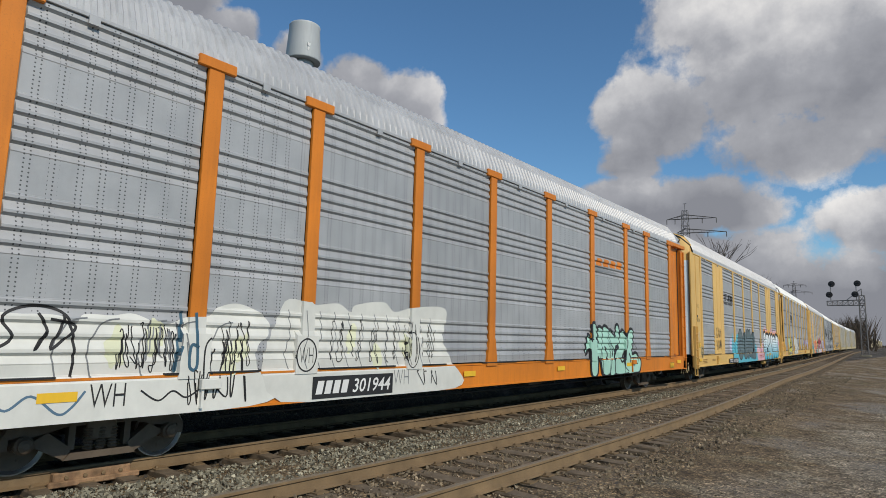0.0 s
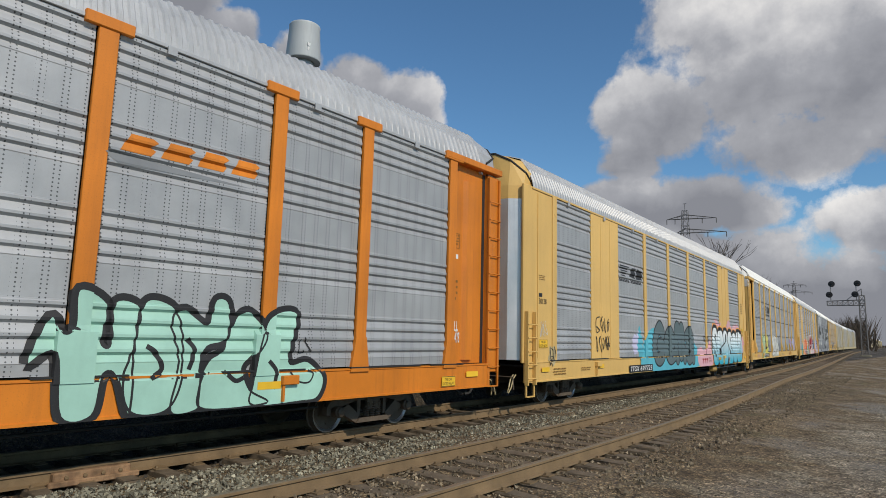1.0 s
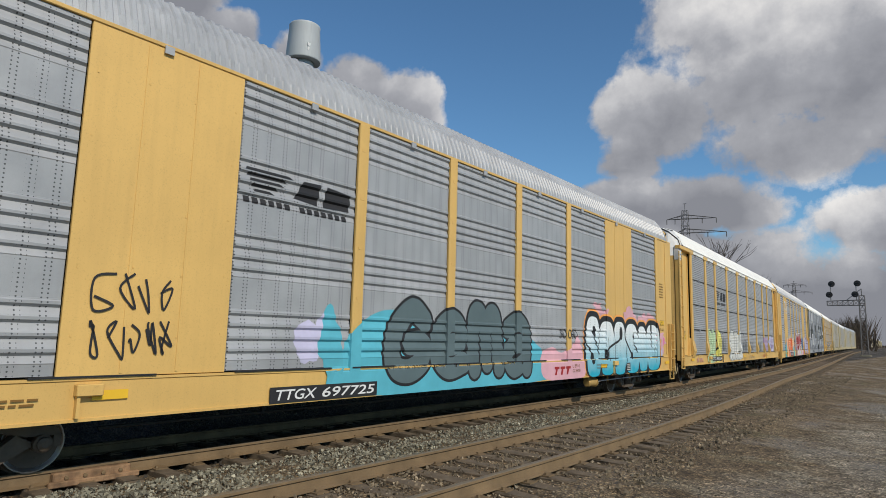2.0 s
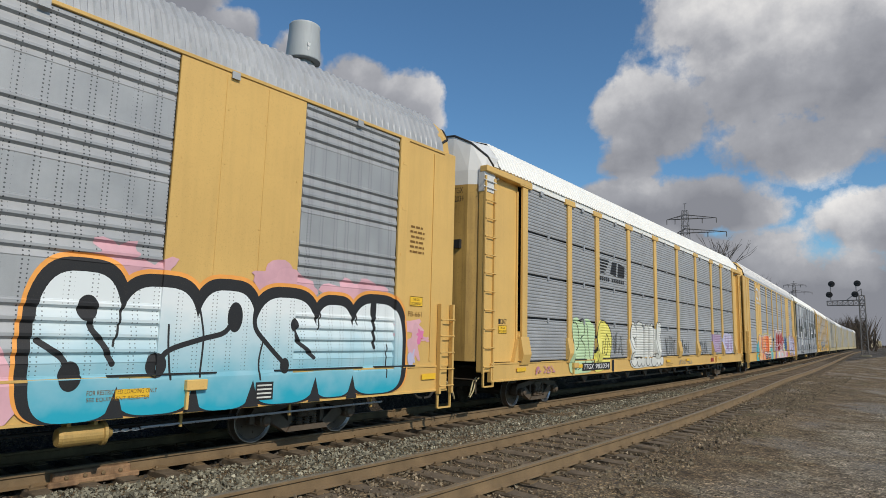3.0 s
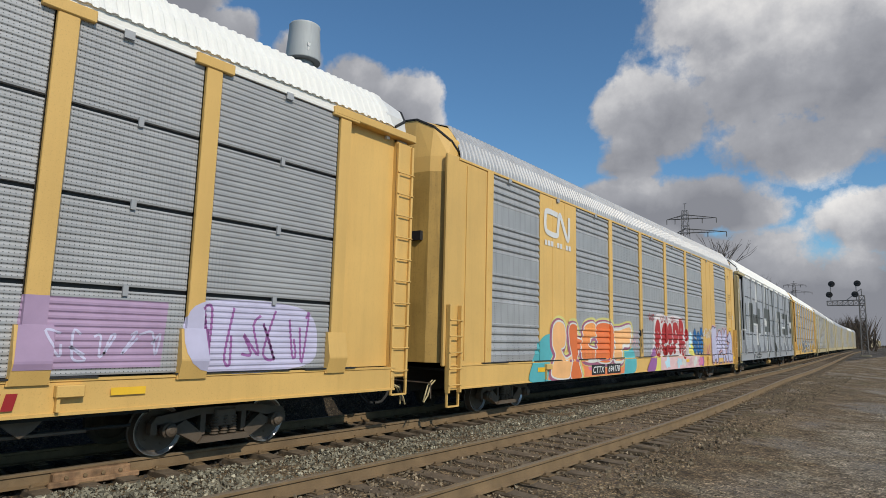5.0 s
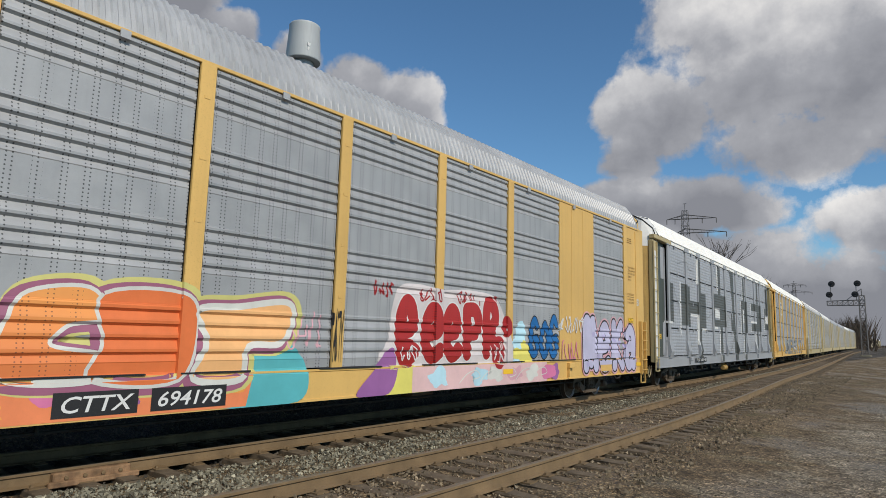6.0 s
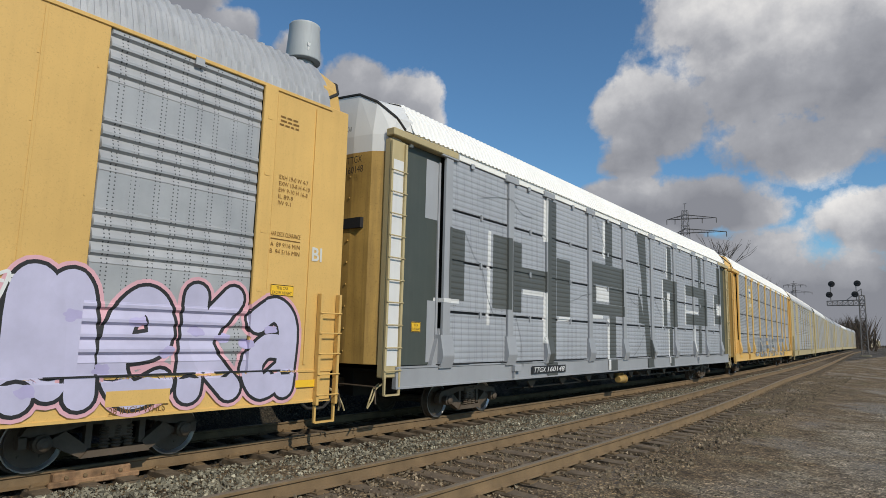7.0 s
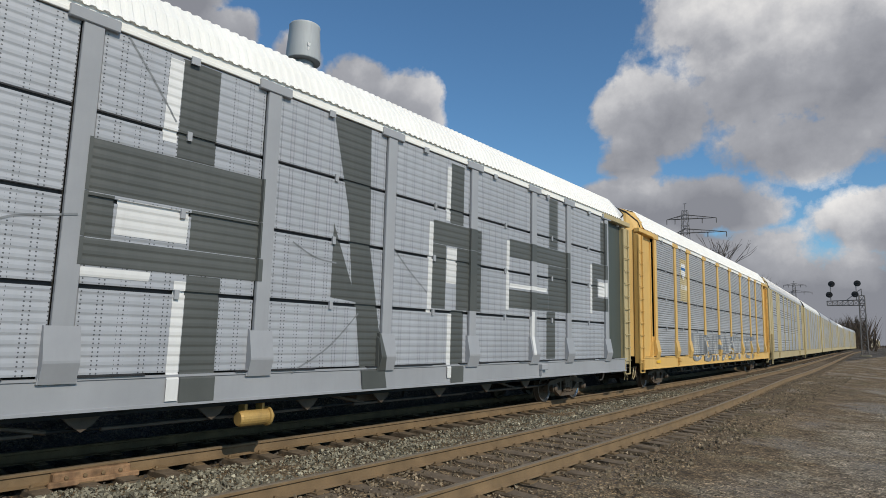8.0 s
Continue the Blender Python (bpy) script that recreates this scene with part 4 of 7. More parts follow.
def underframe(car):
    bm = bmesh.new()
    box(bm, -0.35, 0.35, -HALF_L + 0.4, HALF_L - 0.4, 0.55, 1.05)
    box(bm, -1.5, 1.5, -HALF_L + 0.3, HALF_L - 0.3, 1.05, 1.10)
    # lower deck plate, out of sight, added to trap light under the car
    box(bm, -1.48, 1.48, -8.7, 8.7, 0.70, 0.78)
    for y in (-7, -3.5, 0, 3.5, 7):
        box(bm, -1.48, 1.48, y - 0.08, y + 0.08, 0.72, 1.05)
    part("underframe", bm, BLACK, car)
    bm = bmesh.new()
    lathe(bm, [(0, 0.05), (0.02, 0.17), (0.75, 0.17), (0.77, 0.05)], (0.95, 1.2, 0.62), (0, 1, 0), 14)
    part("air_reservoir", bm, STEEL, car)
    bm = bmesh.new()
    rod(bm, (1.2, -8.6, 0.52), (1.2, 8.6, 0.52), 0.022, 6)
    for y in (-6, -2, 2.5, 6.5):
        box(bm, 1.17, 1.23, y - 0.02, y + 0.02, 0.5, 0.75)
    part("brake_pipe", bm, BLACK, car)


def side_braces(car):
    """Cast gussets and slanting braces that show below a shallow side sill."""
    for i in range(9):
        y = -7.6 + i * 1.85
        bm = bmesh.new()
        prism(bm, [(y - 0.34, 0.79), (y + 0.34, 0.79), (y + 0.16, 0.58), (y + 0.02, 0.50), (y - 0.12, 0.60)], "x", 1.30, 1.34)
        if i % 3 == 1:
            rod(bm, (1.30, y + 0.3, 0.76), (1.22, y + 1.5, 0.52), 0.03, 6)
        part("sill_gusset", bm, STEEL, car)
    for a, b in ((-7.9, -4.4), (-3.6, 0.2), (1.0, 4.6), (5.2, 8.0)):
        bm = bmesh.new()
        box(bm, 1.20, 1.28, a, b, 0.49, 0.53, 0.006)
        part("lower_flange", bm, STEEL, car)


def dark_backings(car):
    # black sheets added behind the panels for the dark of the interior
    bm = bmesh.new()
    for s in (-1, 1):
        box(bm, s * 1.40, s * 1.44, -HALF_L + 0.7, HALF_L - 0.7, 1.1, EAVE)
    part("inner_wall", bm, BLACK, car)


def autorack(label, body, sheet, profile, key, roof, style, door=None, top=None, sill_paint=None, corner=None, rung_paint=None):
    """A covered car carrier. style 'T': flared posts with caps; 'P': plain panels, smooth fillers beside the second bay and short corners."""
    car = new("autorack_car")
    tagged(car, label, "railway car", "cars of the freight train")
    wheels = []
    edges = POSTS
    near = {}
    for s in (1, -1):
        for i in range(len(edges) - 1):
            a, b = edges[i] + 0.13, edges[i + 1] - 0.13
            mid = (a + b) / 2
            if style == "P" and i in (1, 7):
                me = flat_mesh(b - a + 0.52, body, 2)
                ob = part_mesh("plain_panel", me, None, car)
            else:
                ob = part_mesh("side_panel", sheet_mesh(profile, b - a - 0.03, sheet, key), None, car)
            ob.location = (0, mid * s, 0)
            ob.rotation_euler = (0, 0, 0 if s > 0 else math.pi)
            if s > 0:
                near[i] = ob
        for i, y in enumerate(edges):
            if style == "P" and i in (1, 2, 7, 8):
                continue
            ob = part_mesh("post", post_mesh(body, style == "T", key != "ribs"), None, car)
            ob.location = (0, y * s, 0)
            ob.rotation_euler = (0, 0, 0 if s > 0 else math.pi)
        # corners beyond the last posts
        for e in (-1, 1):
            bm = bmesh.new()
            y0, y1 = e * (11.9 + 0.13), e * 13.38
            if style == "T":
                box(bm, s * 1.42, s * 1.46, y0, y1, SILL_HI + 0.02, EAVE - 0.02, 0.005)
                part("corner_panel", bm, corner or body, car)
                if key == "ribs":
                    bm = bmesh.new()
                    box(bm, s * 1.40, s * 1.47, e * 13.24, e * 13.34, SILL_HI, EAVE - 0.1)
                    part("corner_gap", bm, INK, car)
                    bm = bmesh.new()
                    prism(bm, [(s * 1.45, e * 12.45), (s * 1.54, e * 12.55), (s * 1.54, e * 12.80), (s * 1.45, e * 12.90)], "z", SILL_HI + 0.1, EAVE - 0.4)
                    part("corner_fold", bm, corner or body, car)
                else:
                    bm = bmesh.new()
                    box(bm, s * 1.45, s * 1.50, e * 12.06, e * 12.12, SILL_HI + 0.3, EAVE - 0.2, 0.008)
                    part("door_strip", bm, body, car)
                    bm = bmesh.new()
                    prism(bm, [(e * 12.04, SILL_HI + 0.75), (e * 12.04, SILL_HI), (e * 12.32, SILL_HI)], "x", s * 1.44, s * 1.56)
                    part("corner_gusset", bm, body, car)
                bm = bmesh.new()
                box(bm, s * 1.40, s * 1.56, e * 13.36, e * 13.82, 0.98, EAVE - 0.10, 0.02)
                part("ladder_post", bm, rung_paint or body, car)
                bm = bmesh.new()
                box(bm, s * 1.44, s * (HALF_W + 0.05), e * 11.62, e * 13.84, EAVE - 0.06, EAVE + 0.09, 0.015)
                part("header_beam", bm, rung_paint or body, car)
            else:
                box(bm, s * 1.50, s * (HALF_W - 0.015), y0, e * (HALF_L - 0.08), SILL_HI - 0.02, EAVE + 0.04, 0.02)
                box(bm, s * (HALF_W - 0.016), s * (HALF_W + 0.004), e * 12.86, e * 12.90, SILL_HI + 0.1, EAVE - 0.1)
                part("corner_panel", bm, body, car)
        sill(car, sill_paint or body, s, SILL_LO[key])
        bm = bmesh.new()
        box(bm, s * 1.52, s * (HALF_W + 0.008), -HALF_L + 0.5, HALF_L - 0.5, EAVE - 0.035, EAVE + 0.02, 0.006)
        part("top_rail", bm, body if style == "P" else roof, car)
        if "clip" not in _meshes:
            bm = bmesh.new()
            box(bm, HALF_W + 0.005, HALF_W + 0.03, -0.07, 0.07, EAVE - 0.12, EAVE - 0.01)
            _meshes["clip"] = bpy.data.meshes.new("gutter_clip")
            bm.to_mesh(_meshes["clip"])
            bm.free()
            _meshes["clip"].materials.append(GALV)
        for i in range(9):
            ob = part_mesh("gutter_clip", _meshes["clip"], None, car)
            ob.location = (0, s * (-11 + i * 2.7), 0)
            ob.rotation_euler = (0, 0, 0 if s > 0 else math.pi)
        if style == "T":
            for i in range(len(edges) - 1):
                mid = (edges[i] + edges[i + 1]) / 2
                if "joint" not in _meshes:
                    bm = bmesh.new()
                    box(bm, HALF_W - 0.03, HALF_W + 0.008, -0.035, 0.035, -0.07, 0.06)
                    _meshes["joint"] = bpy.data.meshes.new("joint_clip")
                    bm.to_mesh(_meshes["joint"])
                    bm.free()
                    _meshes["joint"].materials.append(GREY_PAINT)
                for z in (2.25, 3.36, 4.46) if key != "ribs" else ():
                    ob = part_mesh("joint_clip", _meshes["joint"], None, car)
                    ob.location = (0, s * mid, z)
                    ob.rotation_euler = (0, 0, 0 if s > 0 else math.pi)
    part_mesh("roof", roof_mesh(roof), None, car)
    for e in (-1, 1):
        build_end(car, e, door or body, top or body, facet=SILVER if door is OLIVE else None, nose=14.05 if style == "T" else 13.85)
        coupler(car, e)
        build_truck(car, e * 10.15, wheels)
    underframe(car)
    if key != "ribs":
        side_braces(car)
    dark_backings(car)
    if style == "T":
        for e in (-1, 1):
            ladder(car, e * 13.59, 0.95, EAVE - 0.15, rung_paint or body, x=1.56, width=0.42, stand=0.05, stiles=True, stirrup=True, pitch=0.42)
    else:
        for e in (-1, 1):
            ladder(car, e * (HALF_L - 0.38), 0.62, 2.42, body, x=HALF_W - 0.005, width=0.42, stand=0.10, stirrup=True, pitch=0.33)
    return car, near, wheels


def simple_car(label, body, sheet, roof):
    """Car for the far part of the train."""
    car = new("autorack_car")
    tagged(car, label, "railway car", "cars of the freight train")
    for s in (1, -1):
        for i in range(len(POSTS) - 1):
            w = POSTS[i + 1] - POSTS[i]
            if i in (1, 7):
                ob = part_mesh("plain_panel", flat_mesh(w, body, 2), None, car)
            else:
                ob = part_mesh("side_panel", sheet_mesh([(SILL_HI + 0.02, 0.03), (3.4, 0.03), (EAVE, 0.03)], w - 0.2, sheet, "plain"), None, car)
            ob.location = (0, s * (POSTS[i] + POSTS[i + 1]) / 2, 0)
            ob.rotation_euler = (0, 0, 0 if s > 0 else math.pi)
        bm = bmesh.new()
        for y in POSTS:
            box(bm, s * 1.5, s * 1.6, y - 0.13, y + 0.13, SILL_HI, EAVE)
        for e in (-1, 1):
            box(bm, s * 1.45, s * 1.59, e * 11.9, e * 13.6, SILL_HI, EAVE + 0.02)
        box(bm, s * 1.5, s * 1.605, -13.4, 13.4, SILL_LO["ribs"], SILL_HI)
        part("side_frame", bm, body, car)
    part_mesh("roof", roof_mesh(roof, coarse=True), None, car)
    for e in (-1, 1):
        bm = bmesh.new()
        prism(bm, [(-1.5, 1.15), (1.5, 1.15), (1.5, 5.75), (1.15, 6.4), (0.7, 6.6), (-0.7, 6.6), (-1.15, 6.4), (-1.5, 5.75)], "y", e * 13.1, e * HALF_L)
        part("end_door", bm, body, car)
        bm = bmesh.new()
        box(bm, -0.2, 0.2, e * 13.4, e * 14.25, 0.7, 0.95)
        part("coupler", bm, STEEL, car)
        bm = bmesh.new()
        for k in (-0.89, 0.89):
            for sd in (-1, 1):
                lathe(bm, [(0, 0.3), (0, 0.36), (0.13, 0.36), (0.13, 0.3)], (sd * 0.8, e * 10.15 + k, 0.36), (-sd, 0, 0), 12)
        box(bm, -1.05, 1.05, e * 10.15 - 1.0, e * 10.15 + 1.0, 0.3, 0.6)
        part("truck", bm, STEEL, car)
    bm = bmesh.new()
    box(bm, -1.45, 1.45, -13.3, 13.3, 0.9, 1.12)
    box(bm, -0.35, 0.35, -13.3, 13.3, 0.55, 0.95)
    part("underframe", bm, BLACK, car)
    return car


def train():
    cars, all_wheels = [], []
    a = autorack("grey-sheeted auto rack car with orange posts and white graffiti", ORANGE, GALV, RIBS, "ribs", ROOF_GALV, "T", ORANGE, ROOF_GALV)
    b = autorack("yellow auto rack car with grey ribbed panels and blue graffiti", YELLOW, GALV, RIBS, "ribs", ROOF_GALV, "P", OLIVE, YELLOW)
    c = autorack("yellow auto rack car with fine-ribbed grey panels and white roof", YELLOW, GALV_FINE, FINE, "fine", ROOF_WHITE, "T", YELLOW_DIRTY, WHITE)
    d = autorack("yellow auto rack car covered in orange, red and pink graffiti", YELLOW, GALV, RIBS, "ribs", ROOF_GALV, "P", YELLOW_DIRTY, YELLOW)
    e = autorack("grey-painted auto rack car with huge dark block letters", GREY_PAINT, GREY_SHEET, BROAD, "broad", ROOF_WHITE, "T", YELLOW_DIRTY, WHITE, corner=DARK_GREEN, rung_paint=YELLOW_FADED_HAZY)
    f = autorack("yellow auto rack car with fine-ribbed panels and a cream crest", YELLOW, GALV_FINE, FINE, "fine", ROOF_WHITE, "T", YELLOW, YELLOW)
    g = autorack("faded, haze-toned yellow auto rack car with grey ribbed panels", YELLOW_FADED_HAZY, GALV, RIBS, "ribs", ROOF_GALV, "P")
    for item in (a, b, c, d, e, f, g):
        cars.append(item)
    kinds = [simple_car("weathered, haze-toned yellow auto rack car in the far train", YELLOW_FADED_HAZY, GALV, ROOF_GALV), simple_car("yellow auto rack car with white roof in the far train", YELLOW_FADED_HAZY, GALV_FINE, ROOF_WHITE), simple_car("pale auto rack car in the far train", YELLOW_FADED_HAZY, GREY_SHEET, ROOF_GALV)]
    order = [1, 0, 2, 1, 0, 0, 2, 1, 0, 2, 0, 1, 0, 0, 2, 1, 0, 1, 2, 0, 1, 0]
    used = set()
    for k in order:
        ob = kinds[k] if k not in used else copy_thing(kinds[k], Matrix())
        used.add(k)
        cars.append((ob, None, []))
    return cars

# ---- paint on the cars: lettering, plates and graffiti ----
_text = {}


def text_mesh(words, offset):
    """Triangles of a word in the built-in font, as arrays."""
    k = (words, offset)
    if k not in _text:
        cu = bpy.data.curves.new("words", "FONT")
        cu.body, cu.size, cu.offset, cu.resolution_u, cu.fill_mode = words, 1.0, offset, 3, "FRONT"
        ob = new("words", cu)
        dg = bpy.context.evaluated_depsgraph_get()
        me = bpy.data.meshes.new_from_object(ob.evaluated_get(dg))
        co = np.array([v.co[:2] for v in me.vertices])
        fs = [tuple(p.vertices) for p in me.polygons]
        bpy.data.objects.remove(ob)
        bpy.data.curves.remove(cu)
        bpy.data.meshes.remove(me)
        _text[k] = (co, fs)
    return _text[k]


def smooth_line(pts, closed=False, steps=6):
    """Catmull-Rom through the points."""
    n = len(pts)
    out = []
    for i in range(n if closed else n - 1):
        if closed:
            p = [Vector(pts[(i + k) % n]) for k in (-1, 0, 1, 2)]
        else:
            p = [Vector(pts[min(max(i + k, 0), n - 1)]) for k in (-1, 0, 1, 2)]
        for j in range(steps):
            t = j / steps
            out.append(0.5 * (2 * p[1] + (p[2] - p[0]) * t + (2 * p[0] - 5 * p[1] + 4 * p[2] - p[3]) * t * t + (3 * p[1] - p[0] - 3 * p[2] + p[3]) * t ** 3))
    if not closed:
        out.append(Vector(pts[-1]))
    return out


LETTERS = {
    "P": [[(0.0, 0.0), (0.0, 0.5), (0.0, 1.0)], [(0.0, 1.0), (0.7, 1.0), (1.0, 0.75), (0.7, 0.48), (0.0, 0.48)]],
    "S": [[(0.95, 0.85), (0.5, 1), (0.05, 0.78), (0.3, 0.56), (0.75, 0.44), (0.95, 0.2), (0.5, 0), (0.02, 0.14)]],
    "E": [[(0.1, 0.48), (0.85, 0.56), (0.8, 0.9), (0.45, 1), (0.08, 0.7), (0.08, 0.25), (0.45, 0), (1, 0.12)]],
    "A": [[(0.05, 0.85), (0.5, 1), (0.92, 0.75), (0.95, 0)], [(0.92, 0.5), (0.35, 0.52), (0.04, 0.25), (0.35, 0), (0.9, 0.2)]],
    "O": [[(0.5, 1), (0.06, 0.7), (0.06, 0.25), (0.5, 0), (0.94, 0.25), (0.94, 0.7), (0.5, 1)]],
    "N": [[(0.02, 0), (0.05, 0.85), (0.35, 1)], [(0.1, 0.75), (0.55, 1), (0.92, 0.75), (0.98, 0)]],
    "M": [[(0, 0), (0.04, 0.9), (0.3, 1), (0.5, 0.6), (0.5, 0.1)], [(0.5, 0.65), (0.72, 1), (0.96, 0.85), (1, 0)]],
    "K": [[(0.05, 0), (0.05, 1)], [(0.9, 1), (0.25, 0.5), (0.98, 0)]],
    "B": [[(0.04, 0.0), (0.04, 1), (0.6, 1), (0.8, 0.78), (0.3, 0.55)], [(0.3, 0.55), (0.9, 0.4), (0.85, 0.05), (0.1, 0.0)]],
    "R": [[(0.04, 0), (0.04, 1), (0.65, 1), (0.85, 0.72), (0.3, 0.5)], [(0.4, 0.5), (0.98, 0)]],
    "G": [[(0.92, 0.82), (0.5, 1), (0.05, 0.62), (0.12, 0.12), (0.55, 0), (0.95, 0.18), (0.92, 0.45), (0.55, 0.45)]],
    "H": [[(0.04, 0), (0.0, 1)], [(0.1, 0.48), (0.9, 0.52)], [(0.98, 0), (0.94, 1)]],
    "T": [[(0.0, 0.9), (0.5, 1), (1.0, 0.94)], [(0.5, 0.9), (0.45, 0)]],
    "L": [[(0.1, 1), (0.08, 0.1), (0.5, 0), (0.98, 0.1)]],
    "C": [[(0.95, 0.85), (0.5, 1), (0.05, 0.65), (0.08, 0.2), (0.5, 0), (0.98, 0.12)]],
    "I": [[(0.5, 0), (0.5, 1)]],
}


class Paint:
    """Lays flat shapes onto the ribbed near side of one car, following its ribs, posts and sill."""

    def __init__(self, car, style, profile):
        self.car, self.style = car, style
        self.zs = np.array([p[0] for p in profile])
        self.ds = np.array([p[1] for p in profile])
        self.count = 0
        self.low = SILL_LO["ribs" if profile is RIBS else "fine"]
        self.wedge = style == "T" and profile is not RIBS
        self.posts = [y for i, y in enumerate(POSTS) if not (style == "P" and i in (1, 2, 7, 8))]

    def depth(self, y, z):
        if self.wedge and SILL_HI - 0.051 <= z <= SILL_HI + 0.621:
            for p in self.posts:
                if abs(y - p) <= 0.214:
                    return float(np.interp(z - SILL_HI, (-0.05, 0.19, 0.22, 0.62), (0.036, 0.102, 0.102, 0.024)))
        if z <= SILL_HI + 0.03:
            if self.style == "T" and z > SILL_HI - 0.0515 and any(abs(y - p) < 0.238 for p in self.posts):
                return 0.033
            return 0.016
        if abs(y) > 11.9 + 0.13:
            if self.style == "T":
                return -0.138
            return -0.012
        for p in self.posts:
            if abs(y - p) <= 0.132:
                return 0.033 if self.style == "T" and z < SILL_HI + 0.57 else (0.022 if self.style == "T" else 0.019)
            if self.style == "T" and abs(y - p) < 0.236 and z < SILL_HI + 0.56:
                return 0.033
        if self.style == "P" and (POSTS[1] - 0.13 <= y <= POSTS[2] + 0.13 or POSTS[7] - 0.13 <= y <= POSTS[8] + 0.13):
            return -0.001
        return -min(float(np.interp(z, self.zs, self.ds)), 0.06)

    def lay(self, name, verts, faces, material, layer, label="", lifts=None):
        self.count += 1
        bm = bmesh.new()
        lift = bm.verts.layers.float.new("lift")
        vs = [bm.verts.new((0, v[0], float(np.interp(v[1], (0.60, 1.13, 5.62), (self.low, SILL_HI, EAVE))))) for v in verts]
        for v, l in zip(vs, lifts or ()):
            v[lift] = l
        for f in faces:
            try:
                bm.faces.new([vs[i] for i in f])
            except ValueError:
                pass
        ys, zz = [v.co.y for v in vs], [v.co.z for v in vs]
        y0, y1, z0, z1 = min(ys), max(ys), min(zz), max(zz)
        zc = [z for z in (*self.zs, SILL_HI + 0.03, SILL_HI + 0.036, SILL_HI - 0.053, SILL_HI - 0.05, *((SILL_HI + 0.19, SILL_HI + 0.22, SILL_HI + 0.62) if self.wedge else ())) if z0 + 1e-3 < z < z1 - 1e-3]
        yc = [p + o for p in self.posts for o in (-0.245, -0.232, -0.218, -0.212, -0.138, -0.13, 0.13, 0.138, 0.212, 0.218, 0.232, 0.245) if y0 < p + o < y1]
        yc += [e for e in (POSTS[1] - 0.132, POSTS[1] - 0.128, POSTS[2] + 0.132, POSTS[2] + 0.128, POSTS[7] - 0.132, POSTS[7] - 0.128, POSTS[8] + 0.132, POSTS[8] + 0.128, -12.04, 12.04) if y0 < e < y1]
        for z in zc:
            bmesh.ops.bisect_plane(bm, geom=bm.verts[:] + bm.edges[:] + bm.faces[:], plane_co=(0, 0, z), plane_no=(0, 0, 1))
        for y in yc:
            bmesh.ops.bisect_plane(bm, geom=bm.verts[:] + bm.edges[:] + bm.faces[:], plane_co=(0, y, 0), plane_no=(0, 1, 0))
        bmesh.ops.triangulate(bm, faces=bm.faces[:])
        for v in bm.verts:
            v.co.x = HALF_W + self.depth(v.co.y, v.co.z) + 0.003 + 0.0016 * layer + v[lift] + (self.count % 40) * 1.5e-5
        bmesh.ops.recalc_face_normals(bm, faces=bm.faces)
        flip = [f for f in bm.faces if f.normal.x < 0]
        if flip:
            bmesh.ops.reverse_faces(bm, faces=flip)
        return part(name, bm, material, self.car, label)

    def poly(self, name, pts, material, layer=0, curved=False, label=""):
        p = [tuple(v) for v in (smooth_line([(*q, 0) for q in pts], True) if curved else pts)]
        return self.lay(name, p, [tuple(range(len(p)))], material, layer, label)

    def rect(self, name, y0, y1, z0, z1, material, layer=0, slant=0.0, label=""):
        return self.poly(name, [(y0, z0), (y1, z0), (y1 + slant, z1), (y0 + slant, z1)], material, layer, False, label)

    def oval(self, name, y, z, ry, rz, material, layer=0, seed=0, lumps=0.0, label=""):
        pts = []
        for i in range(28):
            a = 2 * math.pi * i / 28
            k = 1 + lumps * noise.noise((math.cos(a) * 1.6 + seed, math.sin(a) * 1.6, seed * 3.1))
            pts.append((y + ry * k * math.cos(a), z + rz * k * math.sin(a)))
        return self.poly(name, pts, material, layer, False, label)

    def line(self, name, pts, width, material, layer=1, curved=True, closed=False, label=""):
        p = smooth_line([(*q, 0) for q in pts], closed) if curved else [Vector((*q, 0)) for q in pts]
        if closed:
            p.append(p[0])
        left, right = [], []
        for i in range(len(p)):
            d = p[min(i + 1, len(p) - 1)] - p[max(i - 1, 0)]
            if d.length < 1e-6:
                d = Vector((1, 0, 0))
            d.normalize()
            nrm = Vector((-d.y, d.x, 0)) * width / 2
            left.append(p[i] + nrm)
            right.append(p[i] - nrm)
        v = [(a.x, a.y) for a in left] + [(a.x, a.y) for a in right]
        n = len(p)
        return self.lay(name, v, [(i, n + i, n + i + 1, i + 1) for i in range(n - 1)], material, layer, label)

    def words(self, name, text, y0, y1, z0, z1, material, layer=1, offset=0.0, rim=None, rim_offset=0.0, wobble=0.0, slant=0.0, seed=0, label=""):
        base, _ = text_mesh(text, offset)
        lo, hi = base.min(0), base.max(0)

        def fit(co):
            u = (co - lo) / (hi - lo)
            out = []
            for a, b in u:
                y = y0 + (y1 - y0) * a + slant * b
                z = z0 + (z1 - z0) * b
                if wobble:
                    h = (z1 - z0) * wobble
                    y += h * noise.noise((a * 5 + seed, b * 1.5, 1.0))
                    z += h * 1.4 * noise.noise((a * 6 + seed, b * 0.7, 7.0))
                out.append((y, z))
            return out
        if rim is not None:
            co, fs = text_mesh(text, rim_offset)
            self.lay(name + "_rim", fit(co), fs, rim, layer - 1)
        co, fs = text_mesh(text, offset)
        return self.lay(name, fit(co), fs, material, layer, label)

